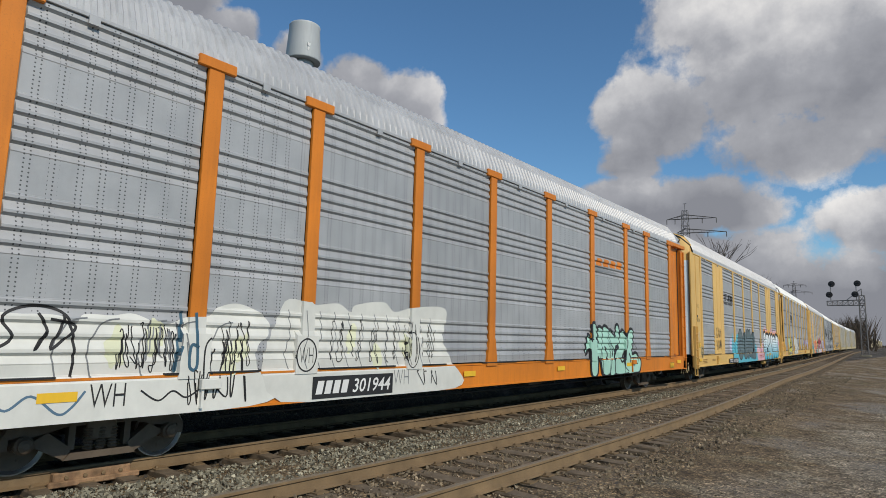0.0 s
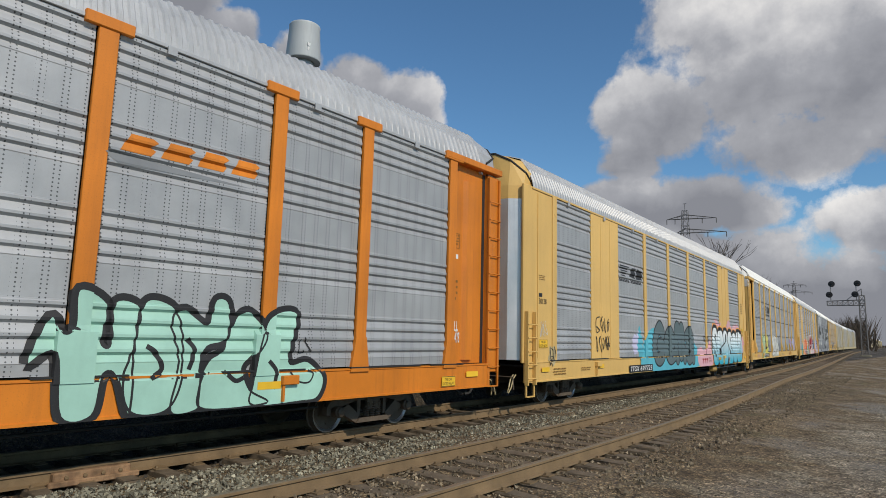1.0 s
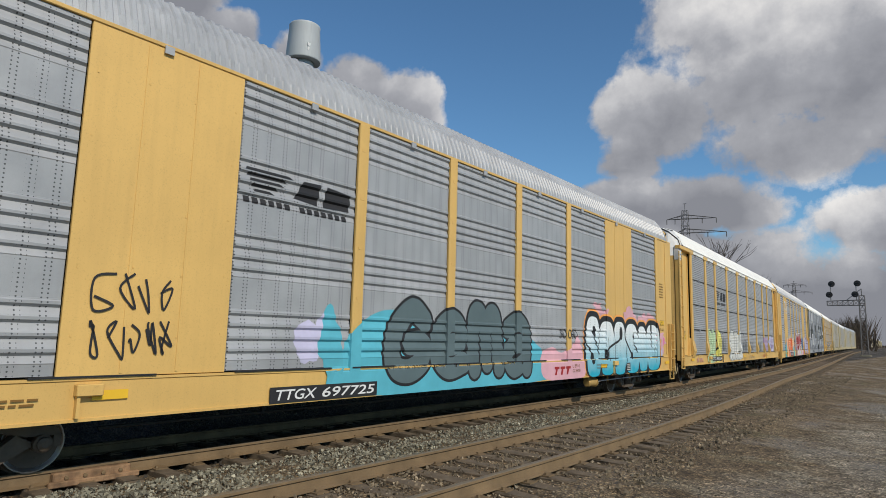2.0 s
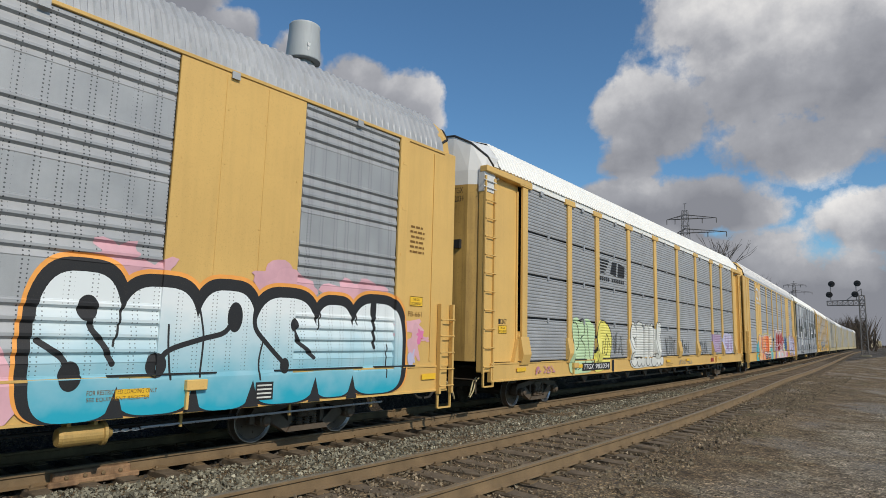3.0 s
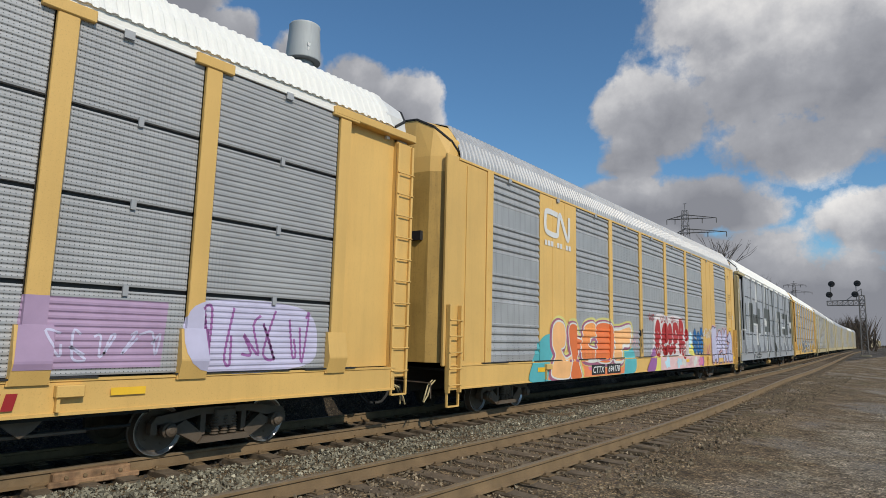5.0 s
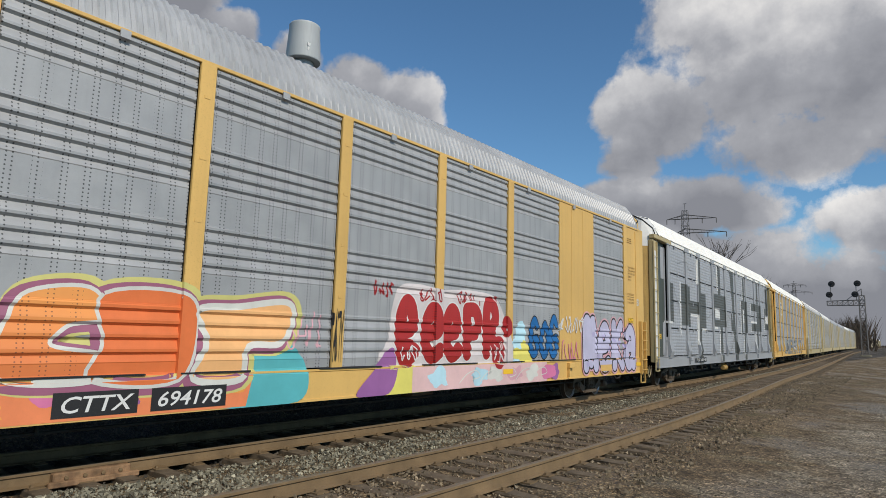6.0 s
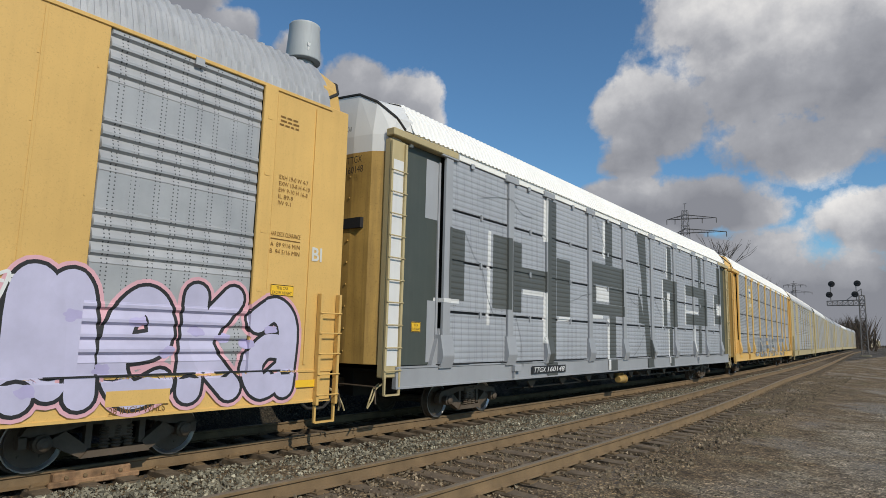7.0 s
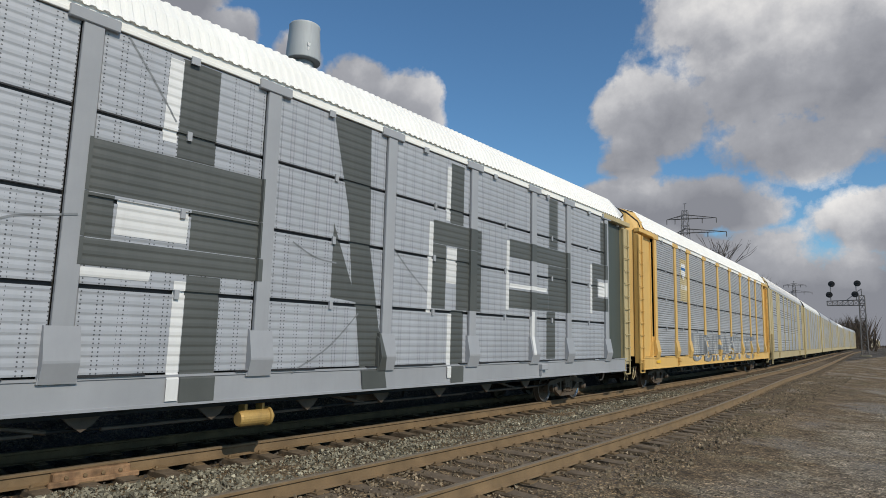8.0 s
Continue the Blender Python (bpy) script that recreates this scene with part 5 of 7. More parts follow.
    def bubble(self, name, text, y0, y1, z0, z1, fill, rim, layer=2, fat=0.30, edge=0.14, seed=0, overlap=0.12, halo=None, label=""):
        """Fat rounded graffiti letters drawn with a broad stroke, a dark rim under the fill and an outer halo."""
        rng = random.Random(seed)
        n = len(text)
        cell = (y1 - y0) / (n - overlap * (n - 1))
        h = z1 - z0
        w = fat * min(cell, h) * 1.15
        for step, (mat, extra) in enumerate(((halo, edge * 2.0), (rim, edge), (fill, 0.0))):
            if mat is None:
                continue
            rng.seed(seed)
            for i, ch in enumerate(text):
                left = y0 + i * cell * (1 - overlap) + rng.uniform(-0.03, 0.03) * cell
                low = z0 + rng.uniform(0.0, 0.06) * h
                tall = h * rng.uniform(0.86, 1.0)
                lean = rng.uniform(-0.06, 0.10) * cell
                pad_y, pad_z = w / 2 + edge / 2, w / 2 + edge / 2
                for k, skel in enumerate(LETTERS[ch]):
                    pts = [(left + pad_y + u * (cell - 2 * pad_y) + lean * v, low + pad_z + v * (tall - 2 * pad_z)) for u, v in skel]
                    line = smooth_line([(*q, 0) for q in pts], False, 4)
                    self.capsule(name if step == 2 else name + "_rim", line, w + extra, mat, layer - 2 + step + 0.5 * ((i * 3 + k) % 6) / 6, label if step == 2 else "")

    def capsule(self, name, line, width, material, layer, label=""):
        """A broad round-ended stroke: overlapping discs and links, each a hair above the last."""
        v, faces, lifts = [], [], []
        for i, c in enumerate(line):
            b = len(v)
            v += [(c.x + width / 2 * math.cos(t * 0.3927), c.y + width / 2 * math.sin(t * 0.3927)) for t in range(16)]
            faces.append(tuple(range(b, b + 16)))
            lifts += [i * 2.4e-5] * 16
            if i + 1 < len(line):
                d = line[i + 1] - c
                if d.length > 1e-5:
                    nrm = Vector((-d.y, d.x, 0)).normalized() * width / 2
                    b = len(v)
                    v += [tuple(q[:2]) for q in (c + nrm, c - nrm, line[i + 1] - nrm, line[i + 1] + nrm)]
                    faces.append((b, b + 1, b + 2, b + 3))
                    lifts += [i * 2.4e-5 + 1.2e-5] * 4
        self.lay(name, v, faces, material, layer, label, lifts)

    def bars(self, name, y0, y1, z0, z1, rows, material, layer=1, seed=0):
        """Small unreadable stencil writing."""
        rng = random.Random(seed)
        v, f = [], []
        step = (z1 - z0) / rows
        for r in range(rows):
            y = y0 + rng.uniform(0, 0.1) * (y1 - y0)
            while y < y1 - 0.03:
                w = min(rng.uniform(0.05, 0.16), y1 - y)
                n = len(v)
                za = z1 - r * step
                v += [(y, za - step * 0.42), (y + w, za - step * 0.42), (y + w, za), (y, za)]
                f.append((n, n + 1, n + 2, n + 3))
                y += w + 0.03
        ob = self.lay(name, v, f, material, layer)
        ob["kind"] = "stuff"
        return ob

    def scrawl(self, name, y0, y1, z0, z1, material, seed, width=0.025, strokes=4, layer=2):
        """A quick looping tag."""
        rng = random.Random(seed)
        w = (y1 - y0) / strokes
        for k in range(strokes):
            c = y0 + w * (k + 0.5)
            pts = [(c + rng.uniform(-0.55, 0.55) * w, rng.uniform(z0, z1)) for _ in range(rng.randint(4, 6))]
            pts[0] = (pts[0][0], z1 - rng.uniform(0, 0.2) * (z1 - z0))
            pts[2] = (pts[2][0], z0 + rng.uniform(0, 0.2) * (z1 - z0))
            self.line(name, pts, width, material, layer)


def fade(name, low, high, z0, z1):
    """Spray fade from one colour to another up the side."""
    m = surface("fade_" + name, high, 0.5, 0, 0.08, 0.05, 2.0, 0.03, 60, low, 0.05)
    nt = m.node_tree
    bsdf = nt.nodes["Principled BSDF"]
    co = nt.nodes.new("ShaderNodeTexCoord").outputs["Object"]
    sep = node(nt, "ShaderNodeSeparateXYZ")
    nt.links.new(co, sep.inputs[0])
    n = node(nt, "ShaderNodeTexNoise", Scale=3.0, Detail=3.0)
    nt.links.new(co, n.inputs["Vector"])
    f = math_node(nt, "DIVIDE", math_node(nt, "SUBTRACT", math_node(nt, "ADD", sep.outputs[2], math_node(nt, "MULTIPLY", math_node(nt, "SUBTRACT", n.outputs[0], 0.5), 0.5)), z0), z1 - z0, clamp=True)
    col = mix_col(nt, f, low, high)
    # the punched holes of the sheet show through the paint
    y_cell = math_node(nt, "SUBTRACT", math_node(nt, "FRACT", math_node(nt, "DIVIDE", sep.outputs[1], 0.064)), 0.5)
    z_cell = math_node(nt, "SUBTRACT", math_node(nt, "FRACT", math_node(nt, "DIVIDE", sep.outputs[2], 0.052)), 0.5)
    dy, dz = math_node(nt, "MULTIPLY", y_cell, 0.064), math_node(nt, "MULTIPLY", z_cell, 0.052)
    far = math_node(nt, "SQRT", math_node(nt, "ADD", math_node(nt, "MULTIPLY", dy, dy), math_node(nt, "MULTIPLY", dz, dz)))
    band = math_node(nt, "ABSOLUTE", math_node(nt, "SUBTRACT", math_node(nt, "FRACT", math_node(nt, "DIVIDE", sep.outputs[1], 0.27)), 0.5))
    hole = math_node(nt, "MULTIPLY", math_node(nt, "LESS_THAN", far, 0.0095), math_node(nt, "LESS_THAN", band, 0.22))
    hole = math_node(nt, "MULTIPLY", hole, math_node(nt, "GREATER_THAN", sep.outputs[2], SILL_HI + 0.05))
    col = mix_col(nt, math_node(nt, "MULTIPLY", hole, 0.65), col, (0.03, 0.03, 0.035))
    nt.links.new(col, bsdf.inputs["Base Color"])
    return m


def horse_mark(p, y0, y1, z0, z1, ink):
    """Plain striped mark: tapering bars before a slanted block pair."""
    w, h = y1 - y0, z1 - z0
    for i in range(5):
        z = z1 - h * (i + 0.9) * 0.19
        p.poly("mark_bar", [(y0 + w * 0.02 * i, z), (y0 + w * (0.42 - 0.04 * i), z), (y0 + w * (0.38 - 0.04 * i), z + h * 0.11), (y0 + w * 0.02 * i + 0.02, z + h * 0.11)], ink, 1)
    p.poly("mark_block", [(y0 + w * 0.44, z0 + h * 0.14), (y0 + w * 0.66, z0 + h * 0.02), (y0 + w * 0.70, z1 - h * 0.06), (y0 + w * 0.52, z1 - h * 0.10)], ink, 1)
    p.poly("mark_block", [(y0 + w * 0.72, z0 + h * 0.02), (y0 + w, z0 + h * 0.06), (y0 + w * 1.02, z1 - h * 0.22), (y0 + w * 0.76, z1 - h * 0.08)], ink, 1)
    for i in range(14):
        if i != 6:
            p.rect("mark_letter", y0 + w * i / 14, y0 + w * (i + 0.7) / 14, z0 - h * 0.38, z0 - h * 0.14, ink, 1)


def number_plate(p, text, y0, y1, z0, z1, skip=0.0):
    p.rect("number_panel", y0, y1, z0, z1, INK, 5)
    h = z1 - z0
    if skip:
        for k in range(4):
            y = y0 + 0.07 + k * (skip - 0.08) / 4
            p.rect("name_bar", y, y + (skip - 0.08) / 4 - 0.05, z0 + h * 0.2, z1 - h * 0.2, WHITE, 6, 0.05)
    words = text.split()
    total = sum(len(w) for w in words) + 0.7 * (len(words) - 1)
    y = y0 + 0.08 + skip
    unit = (y1 - 0.1 - y) / total
    for w in words:
        p.words("car_number", w, y, y + unit * len(w), z0 + h * 0.17, z1 - h * 0.17, WHITE, 6, 0.012, slant=0.05)
        y += unit * (len(w) + 0.7)


def placard(p, y0, y1, z0, z1, layer=2):
    p.rect("placard", y0, y1, z0, z1, BRIGHT_YELLOW, layer)
    p.line("placard_edge", [(y0 + 0.01, z0 + 0.01), (y1 - 0.01, z0 + 0.01), (y1 - 0.01, z1 - 0.01), (y0 + 0.01, z1 - 0.01), (y0 + 0.01, z0 + 0.01)], 0.012, INK, layer + 1, False)
    m, h = (y0 + y1) / 2, z1 - z0
    p.words("placard_words", "THIS CAR", y0 + (y1 - y0) * 0.25, y0 + (y1 - y0) * 0.75, z0 + h * 0.56, z0 + h * 0.82, INK, layer + 1)
    p.words("placard_words", "EXCESS HEIGHT", y0 + (y1 - y0) * 0.08, y0 + (y1 - y0) * 0.92, z0 + h * 0.16, z0 + h * 0.42, INK, layer + 1)


def reflectors(p, ys):
    for y in ys:
        p.rect("reflector", y, y + 0.45, 0.86, 0.98, BRIGHT_YELLOW, 5, label="yellow reflective strip")


def end_words(car, text, x0, x1, z0, z1, sign, material, y_out=None):
    """Stencil on an end door, read from outside the end."""
    co, fs = text_mesh(text, 0.0)
    lo, hi = co.min(0), co.max(0)
    bm = bmesh.new()
    y = sign * ((y_out or 13.85) + 0.045)
    vs = []
    for a, b in (co - lo) / (hi - lo):
        vs.append(bm.verts.new(((x0 + (x1 - x0) * a) * (-sign), y, z0 + (z1 - z0) * b)))
    for f in fs:
        try:
            bm.faces.new([vs[i] for i in f])
        except ValueError:
            pass
    part("end_stencil", bm, material, car)


def white_piece(p, fill):
    """Six fat cushion-like letters: orange halo, black rim, fill, then thin black inner lines that end in drops."""
    edges = (5.52, 6.50, 7.58, 8.56, 9.80, 10.66, 11.95)
    tops = (2.42, 2.30, 2.32, 2.28, 2.22, 2.30)
    bots = (0.60, 0.62, 0.60, 0.62, 0.66, 0.66)
    for step, (name, mat, grow, label) in enumerate((("orange_halo", TANGERINE, 0.23, ""), ("black_rim", INK, 0.17, ""), ("cyan_graffiti", fill, 0.0, "white to cyan bubble graffiti letters with black outline"))):
        for i in range(6):
            c, mid = (edges[i] + edges[i + 1]) / 2, (tops[i] + bots[i]) / 2
            ry = (edges[i + 1] - edges[i]) / 2 + 0.035 + grow * 0.8
            up, down = tops[i] - mid + grow, mid - bots[i] + (0.02 if grow else 0.0)
            pts = []
            for k in range(48):
                t = k * math.pi / 24
                cy, sz = math.cos(t), math.sin(t)
                power = 0.8 if sz > 0 else 0.42
                pts.append((c + ry * math.copysign(abs(cy) ** 0.62, cy), mid + (up * sz ** power if sz > 0 else -down * abs(sz) ** power)))
            p.poly(name, pts, mat, 1 + step + i * 0.06, False, label)
    # wedges between the feet of the letters
    for i, y in enumerate(edges[1:-1]):
        p.poly("black_wedge", [(y - 0.13, 0.61), (y + 0.13, 0.61), (y + 0.01, 1.02)], INK, 3.6)
    lines = (
        ((6.10, 1.94), (6.15, 1.72), (6.30, 1.55), (6.44, 1.30)),
        ((5.55, 1.58), (5.70, 1.48), (5.84, 1.38), (5.93, 1.20)),
        ((6.50, 2.05), (6.48, 1.75), (6.43, 1.52)),
        ((7.05, 1.30), (7.19, 1.47), (7.67, 1.62), (8.03, 1.72), (8.18, 1.95)),
        ((7.15, 1.80), (7.17, 1.50), (7.23, 1.08)),
        ((7.58, 2.10), (7.65, 1.85), (7.69, 1.60), (7.67, 1.10)),
        ((8.55, 2.10), (8.56, 1.80), (8.80, 1.55), (9.14, 1.26)),
        ((8.72, 1.60), (8.66, 1.30), (8.70, 1.02)),
        ((9.34, 1.82), (9.41, 1.62), (9.60, 1.48), (9.78, 1.34)),
        ((9.88, 2.05), (9.84, 1.80)),
        ((10.71, 2.10), (10.77, 1.90)),
        ((11.18, 2.42), (11.20, 1.90), (11.22, 1.50)),
        ((11.58, 1.55), (11.56, 0.95)),
    )
    for i, q in enumerate(lines):
        soft_line = smooth_line([(*v, 0) for v in q], False, 5)
        p.capsule("black_line", soft_line, 0.075 if i not in (2, 4, 5, 7, 9, 10, 12) else 0.03, INK, 3.8 + 0.03 * i)
    for y, z, ry, rz in ((6.08, 1.98, 0.13, 0.16), (5.94, 1.16, 0.13, 0.18), (7.02, 1.27, 0.14, 0.16), (8.19, 1.94, 0.13, 0.22), (9.33, 1.86, 0.09, 0.11), (9.16, 1.22, 0.09, 0.12), (11.18, 2.2, 0.08, 0.26)):
        p.oval("black_drop", y, z, ry, rz, INK, 4.3, 3, 0.0)


def mint_piece(p):
    """Five leaning letters, each one outline: a winged H, then O, T, E and a curled L."""
    letters = (
        ((3.81, 1.32), (4.01, 1.86), (4.16, 1.67), (4.28, 1.77), (4.29, 2.20), (4.66, 2.04), (4.63, 1.57), (4.75, 1.55), (4.76, 2.07), (5.09, 2.01), (5.06, 1.54), (5.04, 0.64), (4.84, 1.16), (4.67, 1.14), (4.58, 0.67), (4.22, 0.68), (4.10, 1.44)),
        ((5.08, 1.90), (5.22, 2.13), (5.57, 2.03), (5.73, 1.62), (5.73, 1.01), (5.53, 0.65), (5.08, 0.66), (4.93, 1.04), (5.06, 1.54)),
        ((5.55, 1.84), (5.74, 2.02), (6.09, 1.82), (6.22, 2.18), (6.44, 2.12), (6.43, 1.62), (6.07, 1.46), (6.02, 0.83), (5.99, 0.63), (5.61, 0.64), (5.70, 1.31)),
        ((6.38, 1.46), (6.56, 1.91), (6.82, 2.03), (7.11, 1.72), (7.02, 1.46), (6.74, 1.22), (6.86, 0.87), (7.19, 0.65), (6.13, 0.63), (6.01, 0.91), (6.16, 1.31)),
        ((7.02, 1.55), (7.20, 1.98), (7.73, 2.03), (7.61, 1.28), (8.00, 1.28), (8.33, 1.01), (8.22, 0.68), (7.87, 0.63), (6.94, 0.63), (6.92, 0.96)),
    )
    for q in letters:
        p.line("black_rim", q, 0.16, INK, 2, True, True)
    for i, q in enumerate(letters):
        p.poly("mint_graffiti", q, MINT, 3 + 0.06 * i, True, "pale mint graffiti letter outlined in black")
        p.line("black_line", q, 0.032, INK, 4, True, True)
    for q in (((5.22, 1.52), (5.36, 1.42), (5.46, 1.22), (5.30, 1.10)), ((5.80, 1.62), (5.92, 1.46), (5.86, 1.20)), ((6.42, 1.16), (6.60, 1.02), (6.74, 1.06)), ((7.18, 1.30), (7.34, 1.12), (7.30, 0.86))):
        p.line("black_line", q, 0.07, INK, 4.2)
    p.line("curl", ((7.62, 1.12), (7.80, 0.96), (8.02, 0.94), (8.10, 1.08), (7.98, 1.14)), 0.03, INK, 4.2)


def paint_a(car):
    p = Paint(car, "T", RIBS)
    # old white pieces
    p.poly("white_graffiti", [(-12.40, 1.80), (-11.42, 1.88), (-11.00, 1.87), (-10.83, 1.77), (-10.74, 1.90), (-10.39, 1.90), (-10.10, 1.93), (-9.70, 1.80), (-9.37, 1.91), (-9.00, 1.94), (-8.89, 2.06), (-8.50, 2.14), (-8.02, 1.97), (-7.92, 1.72), (-8.14, 1.46), (-8.03, 1.08), (-7.72, 0.97), (-8.22, 0.62), (-12.40, 0.64)], CREAM, 0, True, "worn white graffiti with black scrawls")
    p.poly("white_graffiti", [(-7.70, 2.12), (-7.17, 2.24), (-6.98, 2.20), (-6.45, 2.25), (-6.14, 2.12), (-6.00, 2.25), (-5.27, 2.34), (-4.93, 2.17), (-4.33, 2.28), (-3.27, 2.29), (-3.35, 1.67), (-3.02, 1.20), (-2.93, 0.62), (-7.64, 0.64)], CREAM, 0, True, "worn white block graffiti")
    pocket = next(o for o in next(o for o in car.children if o.name.startswith("side_sill")).children if o.name.startswith("jacking_pocket"))
    pocket.data.materials[0] = CREAM
    p.line("black_outline", [(-11.75, 1.45), (-11.5, 1.6), (-11.62, 1.85), (-11.3, 1.98), (-10.95, 1.88), (-10.82, 1.5), (-10.83, 1.16)], 0.035, INK, 1)
    p.scrawl("scrawl", -11.45, -10.8, 1.45, 1.95, INK, 3, 0.035, 2)
    p.scrawl("scrawl", -10.3, -9.5, 1.2, 1.8, INK, 5, 0.016, 9)
    p.scrawl("scrawl", -9.9, -9.3, 1.3, 1.85, MID_GREY_PAINT, 15, 0.02, 5)
    p.scrawl("blue_scrawl", -9.5, -9.15, 1.2, 2.0, spray("ink_blue", (0.05, 0.12, 0.18)), 8, 0.045, 2)
    p.scrawl("scrawl", -9.1, -8.2, 0.75, 1.8, INK, 9, 0.025, 4)
    for i, y in enumerate((-10.3, -9.8, -8.6, -8.4, -6.1, -5.4, -4.6)):
        p.oval("yellow_haze", y, 1.5 + 0.2 * math.sin(i * 2.1), 0.14, 0.22, spray("pale_lemon", (0.66, 0.67, 0.48)) if i == 0 else bpy.data.materials["spray_pale_lemon"], 1, i, 0.6)
    for y in (-6.6, -6.15, -5.65, -5.15, -4.7, -4.35, -3.9):
        p.scrawl("scrawl", y, y + 0.3, 1.2, 2.0, INK, int(y * 100), 0.016, 2)
    for i in range(12):
        y = -7.55 + i * 0.34
        p.line("thin_outline", [(y, 2.1), (y + 0.05, 1.7), (y - 0.04, 1.4), (y + 0.06, 1.16)], 0.018, MID_GREY_PAINT, 1)
    for i, y in enumerate((-11.0, -10.6, -9.95, -9.5, -8.9)):
        p.line("thin_outline", [(y, 1.15), (y - 0.06, 1.5), (y + 0.1, 1.8), (y + 0.3, 1.86)], 0.02, MID_GREY_PAINT, 1)
    p.scrawl("scrawl", -8.8, -8.25, 1.25, 1.9, INK, 77, 0.014, 5)
    p.scrawl("scrawl", -9.3, -8.9, 0.7, 1.2, INK, 78, 0.018, 4)
    p.line("wave", [(-12.3, 0.85), (-11.75, 0.95), (-11.5, 0.80), (-11.25, 0.95), (-10.95, 0.72), (-10.8, 0.78), (-10.65, 0.98)], 0.03, spray("slate", (0.10, 0.18, 0.26)), 1)
    p.words("tag", "WH", -10.6, -10.15, 0.76, 1.06, INK, 2, -0.01)
    p.line("wave", [(-9.95, 0.95), (-9.7, 0.8), (-9.5, 0.92), (-9.3, 0.82), (-9.1, 0.92)], 0.025, INK, 1)
    p.line("ring", [(-7.17 + 0.21 * math.cos(k * 0.785), 1.38 + 0.26 * math.sin(k * 0.785)) for k in range(8)], 0.025, INK, 2, True, True)
    p.words("tag", "WH", -7.32, -7.03, 1.25, 1.50, INK, 2, -0.02)
    p.line("ring", [(-4.4 + 0.19 * math.cos(k * 0.785), 1.45 + 0.34 * math.sin(k * 0.785)) for k in range(8)], 0.02, INK, 2, True, True)
    number_plate(p, "301944", -7.0, -4.98, 0.64, 1.02, 0.86)
    p.words("tag", "WH", -4.95, -4.5, 0.78, 1.08, MID_GREY_PAINT, 2, -0.02)
    p.scrawl("scrawl", -4.3, -3.5, 0.7, 1.08, INK, 21, 0.022, 3)
    # slanted company mark as plain blocks
    for i in range(4):
        y = 4.62 + i * 0.56
        z = 4.02 + i * 0.012
        p.poly("logo_block", [(y, z), (y + 0.42, z), (y + 0.50, z + 0.09), (y + 0.42, z + 0.13), (y + 0.52, z + 0.20), (y + 0.45, z + 0.25), (y + 0.14, z + 0.25)], ORANGE, 1, label="orange logo block")
    p.poly("logo_swoosh", [(4.42, 3.95), (4.62, 3.83), (6.70, 3.90), (4.55, 3.99)], MID_GREY_PAINT, 1)
    # mint piece
    mint_piece(p)
    p.scrawl("scrawl", 7.78, 8.05, 1.42, 1.68, INK, 31, 0.018, 2)
    reflectors(p, (-11.19, -2.6, 1.9, 7.0, 12.5))
    placard(p, 11.62, 12.1, 0.68, 0.90)
    # corner stencils
    p.line("stencil_frame", [(12.05, 3.66), (12.36, 3.66), (12.36, 3.98), (12.05, 3.98), (12.05, 3.66)], 0.015, BRONZE_INK, 1, False)
    p.bars("stencil", 12.08, 12.34, 3.70, 3.95, 4, BRONZE_INK, 1, 2)
    p.rect("label", 12.12, 12.32, 3.42, 3.52, WHITE, 1)
    p.bars("stencil", 12.10, 12.32, 2.45, 2.95, 4, BRONZE_INK, 1, 3)
    p.words("tag", "ALL", 12.12, 12.36, 1.84, 2.06, WHITE, 1, 0.03, wobble=0.1)
    p.words("tag", "DELAYS", 12.06, 12.42, 1.60, 1.82, WHITE, 1, 0.03, wobble=0.1)
    p.scrawl("white_scrawl", 12.05, 12.3, 1.3, 1.6, WHITE, 5, 0.012, 2)


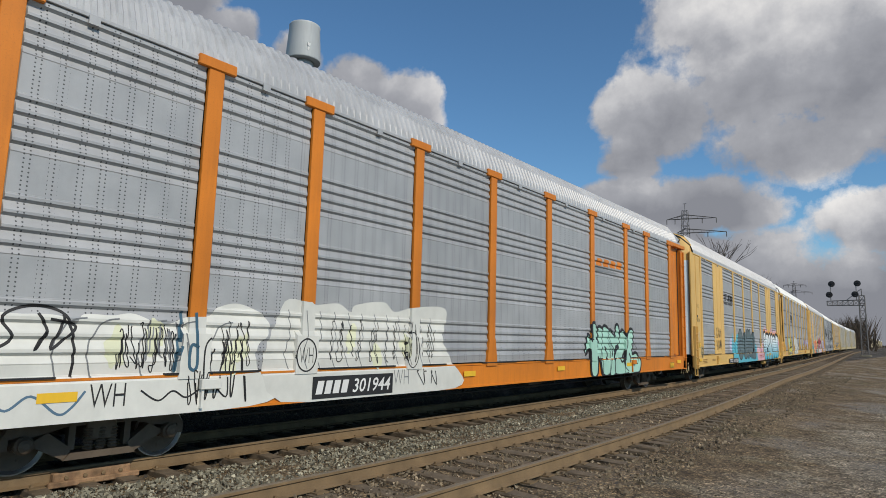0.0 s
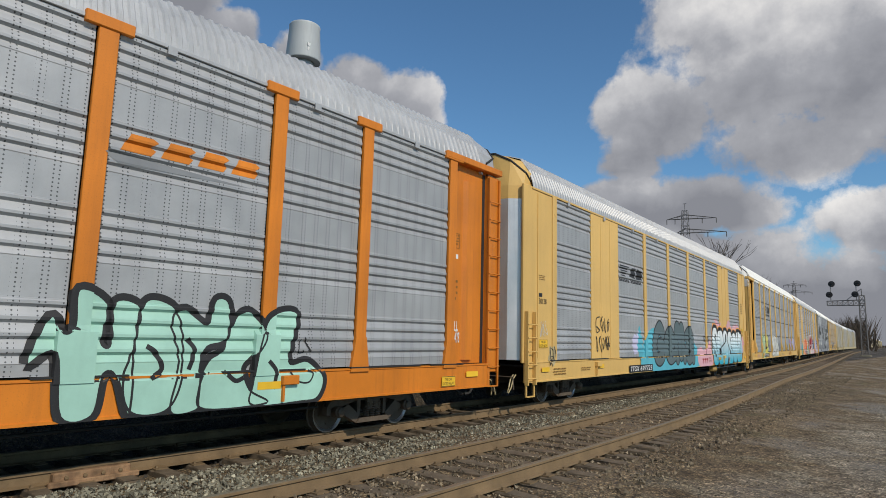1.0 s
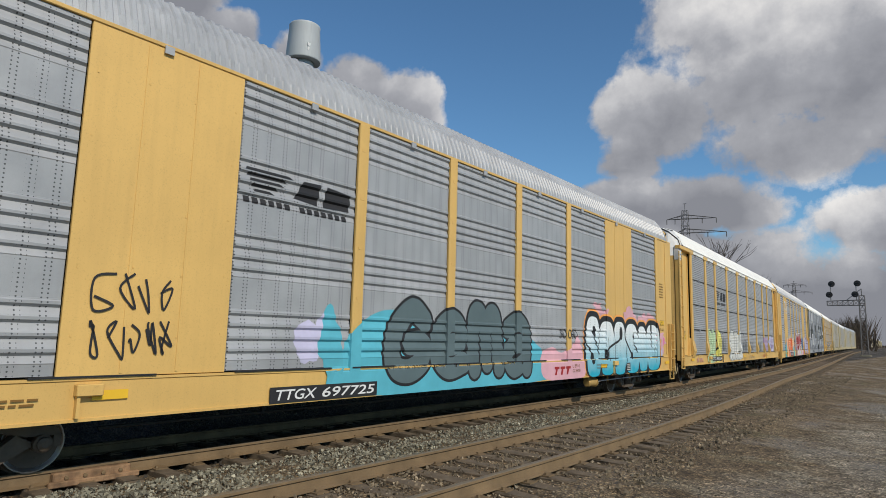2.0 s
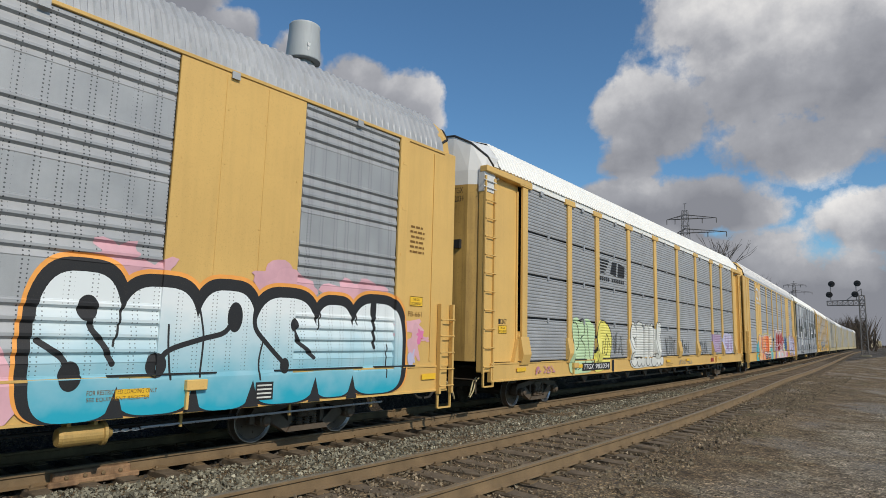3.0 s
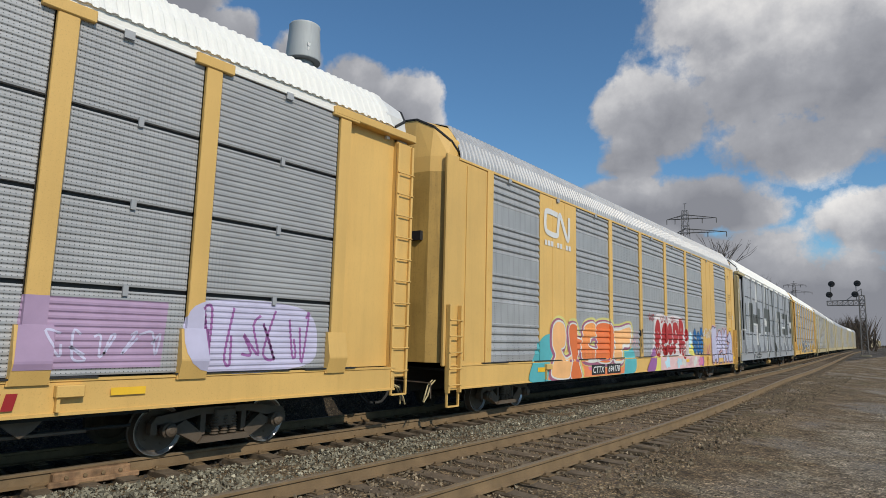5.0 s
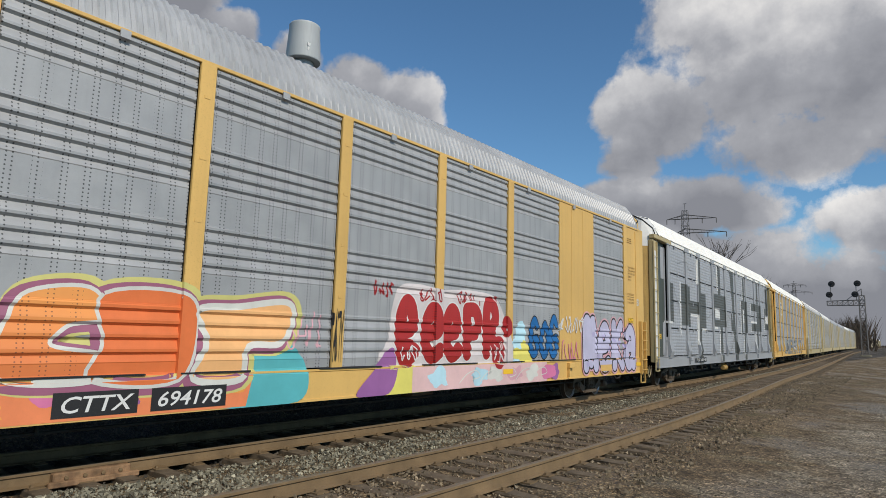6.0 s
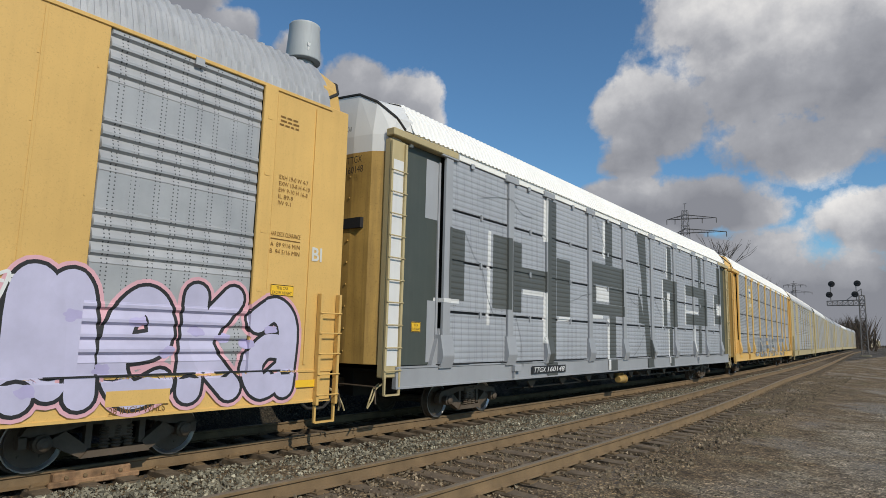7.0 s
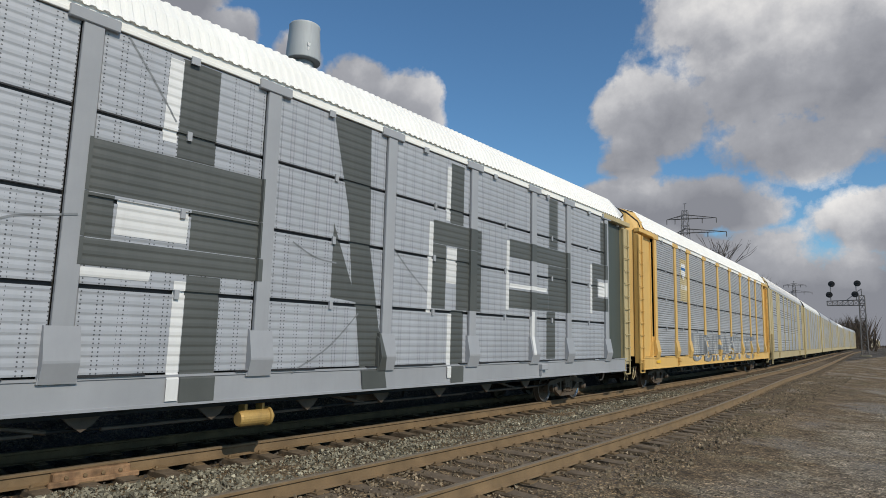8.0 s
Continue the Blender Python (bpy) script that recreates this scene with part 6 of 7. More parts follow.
def paint_b(car):
    p = Paint(car, "P", RIBS)
    p.bars("stencil", -12.83, -12.45, 3.22, 3.37, 3, BRONZE_INK, 1, 4)
    p.rect("name_bar", -12.81, -12.62, 2.80, 2.90, INK, 1)
    p.words("car_number", "30128", -12.81, -12.37, 2.62, 2.76, INK, 1)
    placard(p, -12.80, -12.30, 1.48, 1.70)
    p.scrawl("pale_scrawl", -12.75, -12.3, 1.75, 2.2, CREAM, 5, 0.015, 3)
    p.oval("lilac_piece", -12.05, 1.28, 0.2, 0.26, YELLOW_FADED_HAZY, 1, 2, 0.5)
    p.scrawl("scrawl", -12.22, -11.88, 1.05, 1.55, INK, 6, 0.02, 3)
    p.scrawl("scrawl", -9.0, -7.9, 1.9, 2.45, INK, 7, 0.03, 4)
    p.scrawl("scrawl", -9.05, -7.85, 1.35, 1.85, INK, 17, 0.03, 5)
    horse_mark(p, -6.9, -4.65, 3.85, 4.27, INK)
    number_plate(p, "TTGX  697725", -6.2, -3.75, 0.62, 0.88)
    p.bars("stencil", -12.0, -11.2, 0.72, 0.94, 3, BRONZE_INK, 1, 9)
    p.bars("stencil", -10.2, -9.5, 0.80, 0.92, 2, BRONZE_INK, 1, 10)
    # smoky blue piece
    p.poly("aqua_cloud", [(-4.4, 0.64), (-4.6, 1.5), (-4.1, 2.0), (-3.2, 2.2), (-2.0, 1.7), (1.2, 1.8), (2.6, 1.5), (3.0, 0.64)], AQUA, 0, True, "aqua sprayed cloud")
    p.oval("pink_cloud", -5.3, 1.65, 0.35, 0.4, LILAC, 0, 3, 0.7)
    p.oval("aqua_puff", -4.9, 1.5, 0.25, 0.6, AQUA, 0, 5, 0.8)
    p.bubble("smoke_graffiti", "GEMA", -3.7, 2.2, 0.66, 2.5, SMOKE, INK, 3, 0.25, 0.12, 5, 0.12, None, "smoky dark graffiti letters on aqua")
    p.poly("peach_cloud", [(2.9, 0.64), (2.7, 1.3), (3.3, 1.5), (3.9, 1.35), (4.6, 1.55), (5.0, 1.8), (5.3, 0.64)], PINK, 0, True)
    p.words("tag", "BOOHO", 3.8, 4.9, 1.74, 2.0, INK, 2, 0.0, wobble=0.12, seed=3)
    for i, y in enumerate((3.4, 3.75, 4.1)):
        p.poly("logo_block", [(y, 0.74), (y + 0.10, 0.74), (y + 0.16, 0.90), (y + 0.26, 0.90), (y + 0.26, 0.97), (y - 0.02, 0.97), (y - 0.02, 0.90), (y + 0.05, 0.90)], RED, 3)
    p.words("stencil", "L 89-4", 4.5, 4.95, 0.92, 1.02, BRONZE_INK, 3)
    p.words("stencil", "GLH18", 4.5, 5.0, 0.78, 0.88, BRONZE_INK, 3)
    # big cyan piece
    for i, (y, z) in enumerate(((6.4, 2.65), (6.9, 2.5), (8.8, 2.62), (9.3, 2.5), (10.4, 2.45), (11.2, 2.5), (12.1, 1.9))):
        p.oval("pink_cloud", y, z, 0.42, 0.2, PINK, 0, i + 2, 0.9)
    cyan = fade("cyan", (0.02, 0.37, 0.50), (0.74, 0.78, 0.79), 0.75, 2.1)
    white_piece(p, cyan)
    reflectors(p, (-12.7, -8.9, 6.5, 12.6))
    p.bars("stencil", 12.15, 12.6, 3.3, 3.9, 6, BRONZE_INK, 1, 12)
    placard(p, 12.2, 12.6, 2.3, 2.5)
    p.words("stencil", "FB-661", 12.16, 12.58, 2.10, 2.20, BRONZE_INK, 1)
    for i, (y, z, ry, rz) in enumerate(((12.40, 1.55, 0.20, 0.28), (12.55, 1.75, 0.12, 0.12), (12.75, 1.66, 0.14, 0.05), (12.32, 1.30, 0.10, 0.16))):
        p.oval("pink_graffiti", y, z, ry, rz, (PINK, MAGENTA, PINK, LILAC)[i], 1 + 0.3 * i, i, 1.0)
    p.rect("notice_panel", 8.62, 8.95, 0.70, 0.98, INK, 6)
    for i in range(4):
        p.rect("notice_line", 8.65, 8.92, 0.73 + i * 0.062, 0.755 + i * 0.062, CREAM, 7)
    p.words("stencil", "FOR RESTRICTED LOADING ONLY", 6.15, 7.05, 0.92, 0.98, BRONZE_INK, 6)
    p.words("stencil", "SEE EQUIPMENT REGISTER", 6.15, 6.95, 0.83, 0.89, BRONZE_INK, 6)
    bm = bmesh.new()
    box(bm, 0.10, 0.68, -13.885, -13.80, 5.40, 5.98)
    part("height_panel", bm, WHITE, car, "white stencilled height panel")
    for word, z in (("EXCESS", 5.80), ("HEIGHT", 5.63), ("CAR", 5.46)):
        end_words(car, word, 0.16 if len(word) > 3 else 0.26, 0.62 if len(word) > 3 else 0.50, z, z + 0.12, -1, INK)
    end_words(car, "TTGX", 0.18, 0.62, 5.0, 5.14, -1, INK)
    end_words(car, "697725", 0.12, 0.68, 4.8, 4.94, -1, INK)


def paint_c(car):
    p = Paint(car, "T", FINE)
    pale = spray("pale_lime", (0.50, 0.66, 0.40))
    p.poly("lime_graffiti", [(-9.15, 0.70), (-9.3, 1.1), (-9.05, 1.55), (-9.1, 2.15), (-8.7, 2.36), (-8.35, 2.22), (-8.0, 2.34), (-7.6, 2.25), (-7.35, 2.0), (-7.5, 1.3), (-7.7, 0.75), (-8.4, 0.66)], pale, 0, True, "pale green graffiti with black outlines")
    p.poly("lemon_graffiti", [(-7.5, 0.75), (-7.3, 1.6), (-7.15, 2.25), (-6.7, 2.33), (-6.25, 2.2), (-5.95, 1.8), (-6.05, 1.3), (-6.3, 1.0), (-6.9, 0.70)], LEMON, 0, True, "yellow graffiti letter")
    for pts in ([(-9.0, 0.7), (-8.95, 1.3), (-8.6, 1.5), (-8.55, 1.9), (-8.75, 2.2), (-9.05, 2.1), (-9.05, 1.6)], [(-8.55, 2.25), (-8.2, 2.3), (-8.15, 1.9), (-8.4, 1.75), (-8.1, 1.5), (-8.2, 1.0), (-8.7, 0.8)], [(-7.95, 2.2), (-7.8, 1.4), (-7.6, 1.0), (-7.35, 1.5), (-7.3, 2.2)], [(-7.1, 1.3), (-6.9, 1.7), (-6.6, 1.4), (-6.4, 1.9), (-6.1, 1.5)], [(-6.65, 1.7), (-6.6, 1.35), (-6.4, 1.3), (-6.3, 1.7)], [(-7.2, 0.8), (-7.3, 1.6), (-7.1, 2.2), (-6.5, 2.3), (-6.0, 1.9), (-6.1, 1.2)]):
        p.line("black_outline", pts, 0.03, INK, 2)
    p.poly("white_base", [(-4.3, 0.8), (-4.3, 2.1), (-3.6, 2.3), (-2.0, 2.25), (-1.0, 1.9), (-0.85, 1.3), (-1.0, 0.75), (-2.5, 0.72)], CREAM, 0, True)
    p.bubble("white_graffiti", "SMILK", -4.42, -0.72, 0.66, 2.44, CREAM, INK, 3, 0.40, 0.06, 6, 0.14, None, "white bubble graffiti letters with thin outline")
    horse_mark(p, -7.05, -4.75, 3.78, 4.30, INK)
    number_plate(p, "TTGX  982034", -8.42, -6.27, 0.74, 1.02)
    for i, (a, b, n) in enumerate(((-5.9, -4.9, 3), (-0.4, 1.05, 4), (1.7, 3.0, 4), (4.4, 6.1, 6))):
        p.scrawl("scrawl", a, b, 1.2, 1.95 - 0.05 * i, DARK_GREY_PAINT, 40 + i, 0.034, n + 1)
    p.rect("purple_patch", 6.95, 8.75, 1.25, 2.1, spray("mauve", (0.40, 0.28, 0.42)), 0, 0.05)
    p.scrawl("lilac_scrawl", 7.2, 8.7, 1.35, 1.7, LILAC, 51, 0.03, 5)
    p.poly("lilac_piece", [(9.3, 1.2), (9.1, 2.0), (9.9, 2.2), (11.2, 2.1), (11.5, 1.6), (11.2, 1.2)], LILAC, 0, True)
    p.scrawl("purple_scrawl", 9.3, 11.4, 1.25, 2.1, PURPLE, 52, 0.04, 6)
    p.scrawl("faint_scrawl", -11.4, -10.2, 0.75, 1.0, spray("faded_violet", (0.52, 0.22, 0.32)), 53, 0.03, 5)
    p.scrawl("scrawl", 1.3, 3.3, 0.70, 0.95, MID_GREY_PAINT, 54, 0.03, 7)
    for i, y in enumerate((6.55, 6.73, 6.9)):
        p.rect("logo_block", y, y + 0.12, 0.72, 0.96, RED, 2, 0.04)
    reflectors(p, (-12.3, -8.85, -0.36, 2.4, 8.1))
    p.words("stencil", "FOR RESTRICTED LOADING ONLY", -0.45, 0.45, 0.75, 0.81, BRONZE_INK, 1)
    p.words("stencil", "SEE EQUIPMENT REGISTER", -0.42, 0.40, 0.66, 0.72, BRONZE_INK, 1)
    p.words("car_number", "28477", -12.80, -12.56, 2.05, 2.17, INK, 1)
    p.rect("name_bar", -12.94, -12.84, 2.05, 2.17, INK, 1)
    placard(p, -12.95, -12.55, 1.82, 2.02)
    # black rect that paints the shade of the splice gap in the sill
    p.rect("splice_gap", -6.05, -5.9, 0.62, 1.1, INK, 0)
    bm = bmesh.new()
    box(bm, 1.395, 1.575, -13.83, -13.35, 5.10, EAVE + 0.02, 0.01)
    for z in (5.2, 5.36):
        rod(bm, (1.60, -13.92, z), (1.60, -13.34, z), 0.014, 6)
    part("post_head", bm, WHITE, car, "white painted head of the ladder post")
    end_words(car, "TTGX", 0.78, 1.12, 5.06, 5.20, -1, INK, 14.02)
    end_words(car, "982034", 0.76, 1.14, 4.86, 5.00, -1, INK, 14.02)
    end_words(car, "EXCESS HEIGHT CAR", 0.12, 0.72, 5.72, 5.82, -1, INK, 14.03)


def ember_piece(p, blend):
    """Five blocky letters in orange tones with a plum shadow, a cream edge and a yellow outer haze."""
    haze = spray("straw", (0.60, 0.56, 0.20))
    plum = spray("plum", (0.34, 0.12, 0.20))
    peach = spray("peach", (0.86, 0.47, 0.20))
    ember = spray("ember", (0.70, 0.17, 0.05))
    letters = LETTER_SHAPES
    for i, q in enumerate(letters):
        p.line("straw_haze", q, 0.34, haze, 0.6, True, True)
    for i, q in enumerate(letters):
        p.line("plum_rim", [(y - 0.05, z - 0.02) for y, z in q], 0.24, plum, 1.2, True, True)
    for i, q in enumerate(letters):
        p.line("cream_edge", q, 0.10, CREAM, 2.2 + 0.3 * i, True, True)
        p.poly("orange_graffiti", q, (peach, ember, blend, ember, peach)[i], 2.35 + 0.3 * i, True, "orange graffiti letter with cream edge")


LETTER_SHAPES = (
    ((-8.64, 0.99), (-8.40, 1.28), (-8.58, 1.54), (-8.61, 1.80), (-8.53, 2.07), (-8.25, 2.19), (-7.91, 2.11), (-7.79, 1.83), (-7.86, 1.54), (-8.09, 1.44), (-7.78, 1.18), (-7.36, 1.25), (-7.45, 0.96), (-7.66, 0.64), (-8.61, 0.72)),
    ((-7.52, 2.09), (-7.05, 2.11), (-6.93, 1.77), (-6.63, 1.66), (-6.97, 1.17), (-6.75, 0.62), (-7.46, 0.63), (-7.35, 1.18), (-7.53, 1.65)),
    ((-6.57, 1.78), (-6.38, 2.12), (-5.71, 2.21), (-5.47, 1.88), (-5.92, 1.78), (-6.10, 1.51), (-5.45, 1.38), (-5.60, 1.11), (-6.51, 1.14), (-6.65, 1.47)),
    ((-5.51, 2.15), (-4.46, 2.22), (-4.22, 1.84), (-4.44, 1.08), (-5.58, 1.11), (-5.46, 1.55)),
    ((-4.18, 2.02), (-3.50, 2.10), (-2.60, 2.21), (-2.45, 1.93), (-2.69, 1.56), (-3.29, 1.51), (-3.41, 1.04), (-4.21, 1.07), (-4.01, 1.56)),
)


def paint_d(car):
    p = Paint(car, "P", RIBS)
    # company mark: one white band bent through the panel
    p.line("logo_band", [(-8.30, 5.14), (-8.95, 5.16), (-9.05, 5.0), (-9.05, 4.72), (-8.9, 4.58), (-8.35, 4.56), (-8.28, 4.75), (-8.2, 5.10), (-8.1, 5.12), (-7.72, 4.58), (-7.58, 4.60), (-7.55, 5.18)], 0.15, WHITE, 1, True, False, "white bent-band company mark")
    for i in range(9):
        y = -9.08 + i * 0.187
        if i in (3, 6):
            p.rect("web_dot", y + 0.05, y + 0.09, 4.22, 4.26, WHITE, 1)
        else:
            p.rect("web_letter", y, y + 0.14, 4.22, 4.36, WHITE, 1)
    p.poly("teal_cloud", [(-9.9, 0.62), (-9.6, 1.3), (-9.2, 1.75), (-8.6, 1.8), (-8.3, 1.2), (-8.4, 0.62)], TEAL, 0, True, "teal sprayed cloud")
    p.poly("teal_cloud", [(-3.7, 0.62), (-3.6, 1.1), (-3.0, 1.7), (-2.4, 1.5), (-2.1, 1.1), (-2.3, 0.62)], TEAL, 0, True, "teal sprayed cloud")
    p.rect("coral_band", -8.9, -3.3, 0.62, 1.10, CORAL, 0, 0.1)
    for i in range(7):
        p.oval("plum_swirl", -8.3 + i * 0.78, 0.88 + 0.08 * math.sin(i * 2.4), 0.26, 0.14, (PURPLE, PINK, TANGERINE, MAGENTA)[i % 4], 0.5, i, 0.6)
    blend = fade("ember", (0.62, 0.10, 0.04), (0.85, 0.36, 0.10), 0.6, 2.3)
    ember_piece(p, blend)
    number_plate(p, "CTTX", -6.02, -4.98, 0.66, 0.97)
    number_plate(p, "694178", -4.80, -3.66, 0.66, 0.97)
    p.scrawl("pink_scrawl", -2.6, -1.75, 1.5, 2.1, PINK, 61, 0.03, 4)
    p.words("tag", "PASTY", -1.62, -1.36, 1.25, 2.15, INK, 2, 0.0, wobble=0.05)
    # sill murals
    p.poly("purple_band", [(-0.95, 0.62), (-0.5, 1.1), (0.0, 1.5), (0.15, 1.1), (-0.1, 0.62)], PURPLE, 1, True)
    p.poly("lemon_patch", [(-0.3, 0.62), (-0.1, 1.0), (0.2, 2.0), (0.55, 2.0), (0.6, 1.2), (1.2, 1.0), (1.1, 0.62)], LEMON, 0, True)
    p.rect("pink_band", 0.6, 6.2, 0.605, 1.12, spray("pale_pink", (0.70, 0.47, 0.47)), 1)
    for i in range(5):
        y = 2.2 + i * 0.8
        p.line("pale_swirl", [(y, 0.72), (y + 0.3, 0.92), (y + 0.65, 0.98), (y + 0.8, 0.84), (y + 0.5, 0.78)], 0.022, CREAM, 4)
    for i, (y, m) in enumerate(((1.5, SKYBLUE), (3.0, SKYBLUE), (3.7, CREAM), (4.6, PINK), (5.4, CREAM))):
        p.oval("sill_swirl", y, 0.88, 0.35, 0.18, m, 2, i, 0.7)
    p.oval("magenta_swirl", 6.3, 0.86, 0.4, 0.22, MAGENTA, 2, 8, 0.3)
    p.oval("purple_swirl", 6.65, 0.85, 0.3, 0.22, PURPLE, 1, 9, 0.3)
    p.poly("white_halo", [(-0.05, 1.12), (-0.1, 1.7), (0.1, 2.6), (0.7, 2.76), (1.6, 2.7), (2.6, 2.76), (3.6, 2.68), (4.05, 2.3), (4.35, 1.75), (4.3, 1.12)], spray("haze", (0.60, 0.55, 0.55)), 0, True, "white halo of spray paint")
    blood = fade("blood", (0.30, 0.015, 0.012), (0.42, 0.03, 0.03), 1.0, 2.4)
    p.bubble("red_graffiti", "EEEPR", 0.05, 3.95, 1.10, 2.62, blood, WHITE, 3, 0.335, 0.06, 7, 0.10, None, "dark red bubble graffiti letters")
    p.oval("red_ball", 0.45, 1.40, 0.33, 0.28, RED, 3, 1, 0.1)
    p.scrawl("white_scrawl", 0.25, 0.75, 1.25, 1.55, WHITE, 63, 0.03, 3, 5)
    p.oval("red_ball", 3.85, 1.38, 0.28, 0.40, RED, 3, 3, 0.1)
    p.scrawl("white_scrawl", 3.65, 4.1, 1.1, 1.65, WHITE, 64, 0.03, 3, 5)
    p.oval("red_ball", 4.2, 1.98, 0.2, 0.25, RED, 3, 5, 0.2)
    for i, (a, b) in enumerate(((-0.55, 0.0), (0.8, 1.5), (2.1, 3.0), (3.3, 3.8))):
        p.scrawl("red_scrawl", a, b, 2.45 - 0.04 * i, 2.72, RED, 70 + i, 0.035, 4)
    p.oval("teal_puff", 4.75, 1.6, 0.4, 0.45, SKYBLUE, 0, 4, 0.8)
    p.oval("lemon_puff", 5.0, 1.3, 0.4, 0.3, LEMON, 0, 6, 0.8)
    p.bubble("blue_graffiti", "GOG", 5.28, 6.98, 1.16, 2.38, BLUE, INK, 3, 0.25, 0.06, 3, 0.10, None, "dark blue graffiti letters")
    p.scrawl("white_scrawl", 7.0, 9.0, 1.9, 2.35, WHITE, 81, 0.04, 8)
    p.scrawl("red_scrawl", 7.1, 8.2, 1.1, 1.7, MAGENTA, 82, 0.03, 6)
    p.bubble("lilac_graffiti", "MEKA", 8.45, 12.75, 0.62, 2.48, LILAC, INK, 3, 0.27, 0.10, 12, 0.10, PINK, "pale lilac bubble graffiti letters with black outline")
    for i in range(9):
        y = 8.8 + i * 0.42
        p.oval("lilac_shade", y, 1.0 + 0.9 * abs(math.sin(i * 1.7)), 0.12, 0.07, spray("violet", (0.44, 0.40, 0.62)) if i == 0 else bpy.data.materials["spray_violet"], 4, i, 0.5)
    p.words("stencil", "28 INCH WHLS", 9.75, 10.5, 0.66, 0.75, BRONZE_INK, 6)
    p.rect("yellow_window", 9.7, 10.55, 0.76, 0.96, YELLOW, 5)
    for i, row in enumerate(("EXH 19-0 W 4-7", "EXW 10-8 H 4-10", "EW 9-10 H 16-8", "IL 89-9", "IW 9-1")):
        p.words("stencil", row, 12.16, 12.16 + 0.043 * len(row), 4.16 - 0.105 * i, 4.23 - 0.105 * i, BRONZE_INK, 1)
    p.words("stencil", "AAR DECK CLEARANCE", 12.06, 12.66, 3.24, 3.31, BRONZE_INK, 1)
    p.rect("stencil_rule", 12.06, 12.66, 3.185, 3.20, BRONZE_INK, 1)
    p.words("stencil", "A  89 9/16 MIN", 12.06, 12.66, 3.07, 3.14, BRONZE_INK, 1)
    p.words("stencil", "B  94 5/16 MIN", 12.06, 12.66, 2.96, 3.03, BRONZE_INK, 1)
    p.bars("stencil", 12.1, 12.5, 5.0, 5.2, 3, BRONZE_INK, 1, 16)
    p.words("stencil", "BI", 12.93, 13.15, 2.92, 3.15, CREAM, 1, 0.02)
    placard(p, 12.12, 12.58, 2.30, 2.48)
    reflectors(p, (-9.5, 4.0, 12.7))


def paint_e(car):
    p = Paint(car, "T", BROAD)
    dark = surface("dark_block_spray", (0.085, 0.09, 0.085), 0.5, 0, 0.12, 0.12, 0.8, 0.03, 60, (0.16, 0.16, 0.16), 0.12)
    label = "dark grey block letter stroke"
    for y0, y1, z0, z1 in ((-11.85, -11.2, 2.5, 4.05), (-10.0, -9.15, 2.4, 4.15), (-9.12, -8.6, 2.35, 4.1), (-8.6, -7.25, 2.95, 3.5), (-7.22, -6.62, 0.66, 5.5), (-6.6, -5.72, 2.35, 3.95),
                           (-4.25, -1.55, 3.42, 4.1), (-4.25, -3.85, 2.85, 3.41), (-2.75, -1.55, 2.85, 3.41), (-4.25, -1.5, 2.5, 2.84), (-3.05, -2.45, 4.11, 5.55), (-2.75, -2.2, 0.66, 2.49),
                           (2.85, 4.7, 3.66, 4.15), (2.85, 3.32, 2.3, 3.65), (3.72, 4.7, 2.3, 3.65), (3.45, 3.95, 4.16, 5.5), (3.55, 4.0, 0.66, 2.29),
                           (5.95, 9.25, 3.7, 4.15), (8.0, 9.25, 2.45, 3.69), (5.95, 7.99, 2.45, 2.9), (8.05, 8.55, 4.16, 5.55), (7.9, 8.4, 1.2, 2.44), (10.85, 11.95, 3.6, 4.05), (10.85, 11.95, 2.6, 3.0), (10.85, 11.25, 3.01, 3.59), (11.5, 11.9, 4.06, 5.4)):
        p.rect("block_letter", y0, y1, z0, z1, dark, 0, label=label)
    p.poly("block_letter", [(-0.1, 5.55), (0.85, 5.6), (0.95, 3.3), (1.5, 0.66), (0.85, 0.66), (0.62, 2.3), (0.0, 2.35), (0.0, 3.65), (0.5, 2.6), (0.35, 3.9)], dark, 0, label=label)
    for y0, y1, z0, z1 in ((-10.25, -10.12, 2.0, 4.2), (-7.42, -7.24, 4.3, 5.45), (-7.42, -7.26, 1.6, 2.93), (-8.55, -7.43, 2.82, 2.94), (-3.82, -2.8, 2.92, 3.38), (-3.28, -3.07, 4.3, 5.5), (-2.95, -2.77, 0.7, 2.4), (3.34, 3.7, 2.85, 3.62), (3.3, 3.44, 4.2, 5.4), (3.4, 3.54, 0.8, 2.2), (2.7, 2.84, 2.2, 4.1), (5.8, 5.94, 2.4, 4.1), (7.0, 7.14, 1.3, 2.4), (-12.2, -11.4, 2.43, 2.52), (-6.5, -5.75, 2.22, 2.33), (-4.2, -3.3, 2.36, 2.48), (5.96, 7.9, 2.95, 3.05), (10.7, 10.84, 2.5, 4.0), (11.3, 11.9, 3.05, 3.5)):
        p.rect("white_highlight", y0, y1, z0, z1, WHITE, 1, 0.02)
    for pts in ([(-11.2, 4.0), (-10.8, 3.5), (-10.5, 3.3), (-10.2, 2.6), (-9.9, 2.2)], [(-10.6, 4.9), (-9.9, 5.05), (-9.2, 5.1), (-8.6, 4.85), (-8.1, 4.85)], [(-5.7, 2.8), (-5.2, 2.9), (-4.9, 3.0), (-4.3, 3.1)], [(-3.9, 5.6), (-3.4, 5.0), (-3.1, 4.6)], [(-0.9, 3.2), (-0.4, 3.0), (0.1, 2.95)], [(1.6, 3.4), (2.1, 3.0), (2.7, 2.6)], [(-0.8, 1.1), (0.0, 1.5), (0.7, 2.1)], [(-8.9, 2.3), (-8.6, 1.6), (-8.55, 1.0)]):
        p.line("crack_line", pts, 0.028, MID_GREY_PAINT, 2)
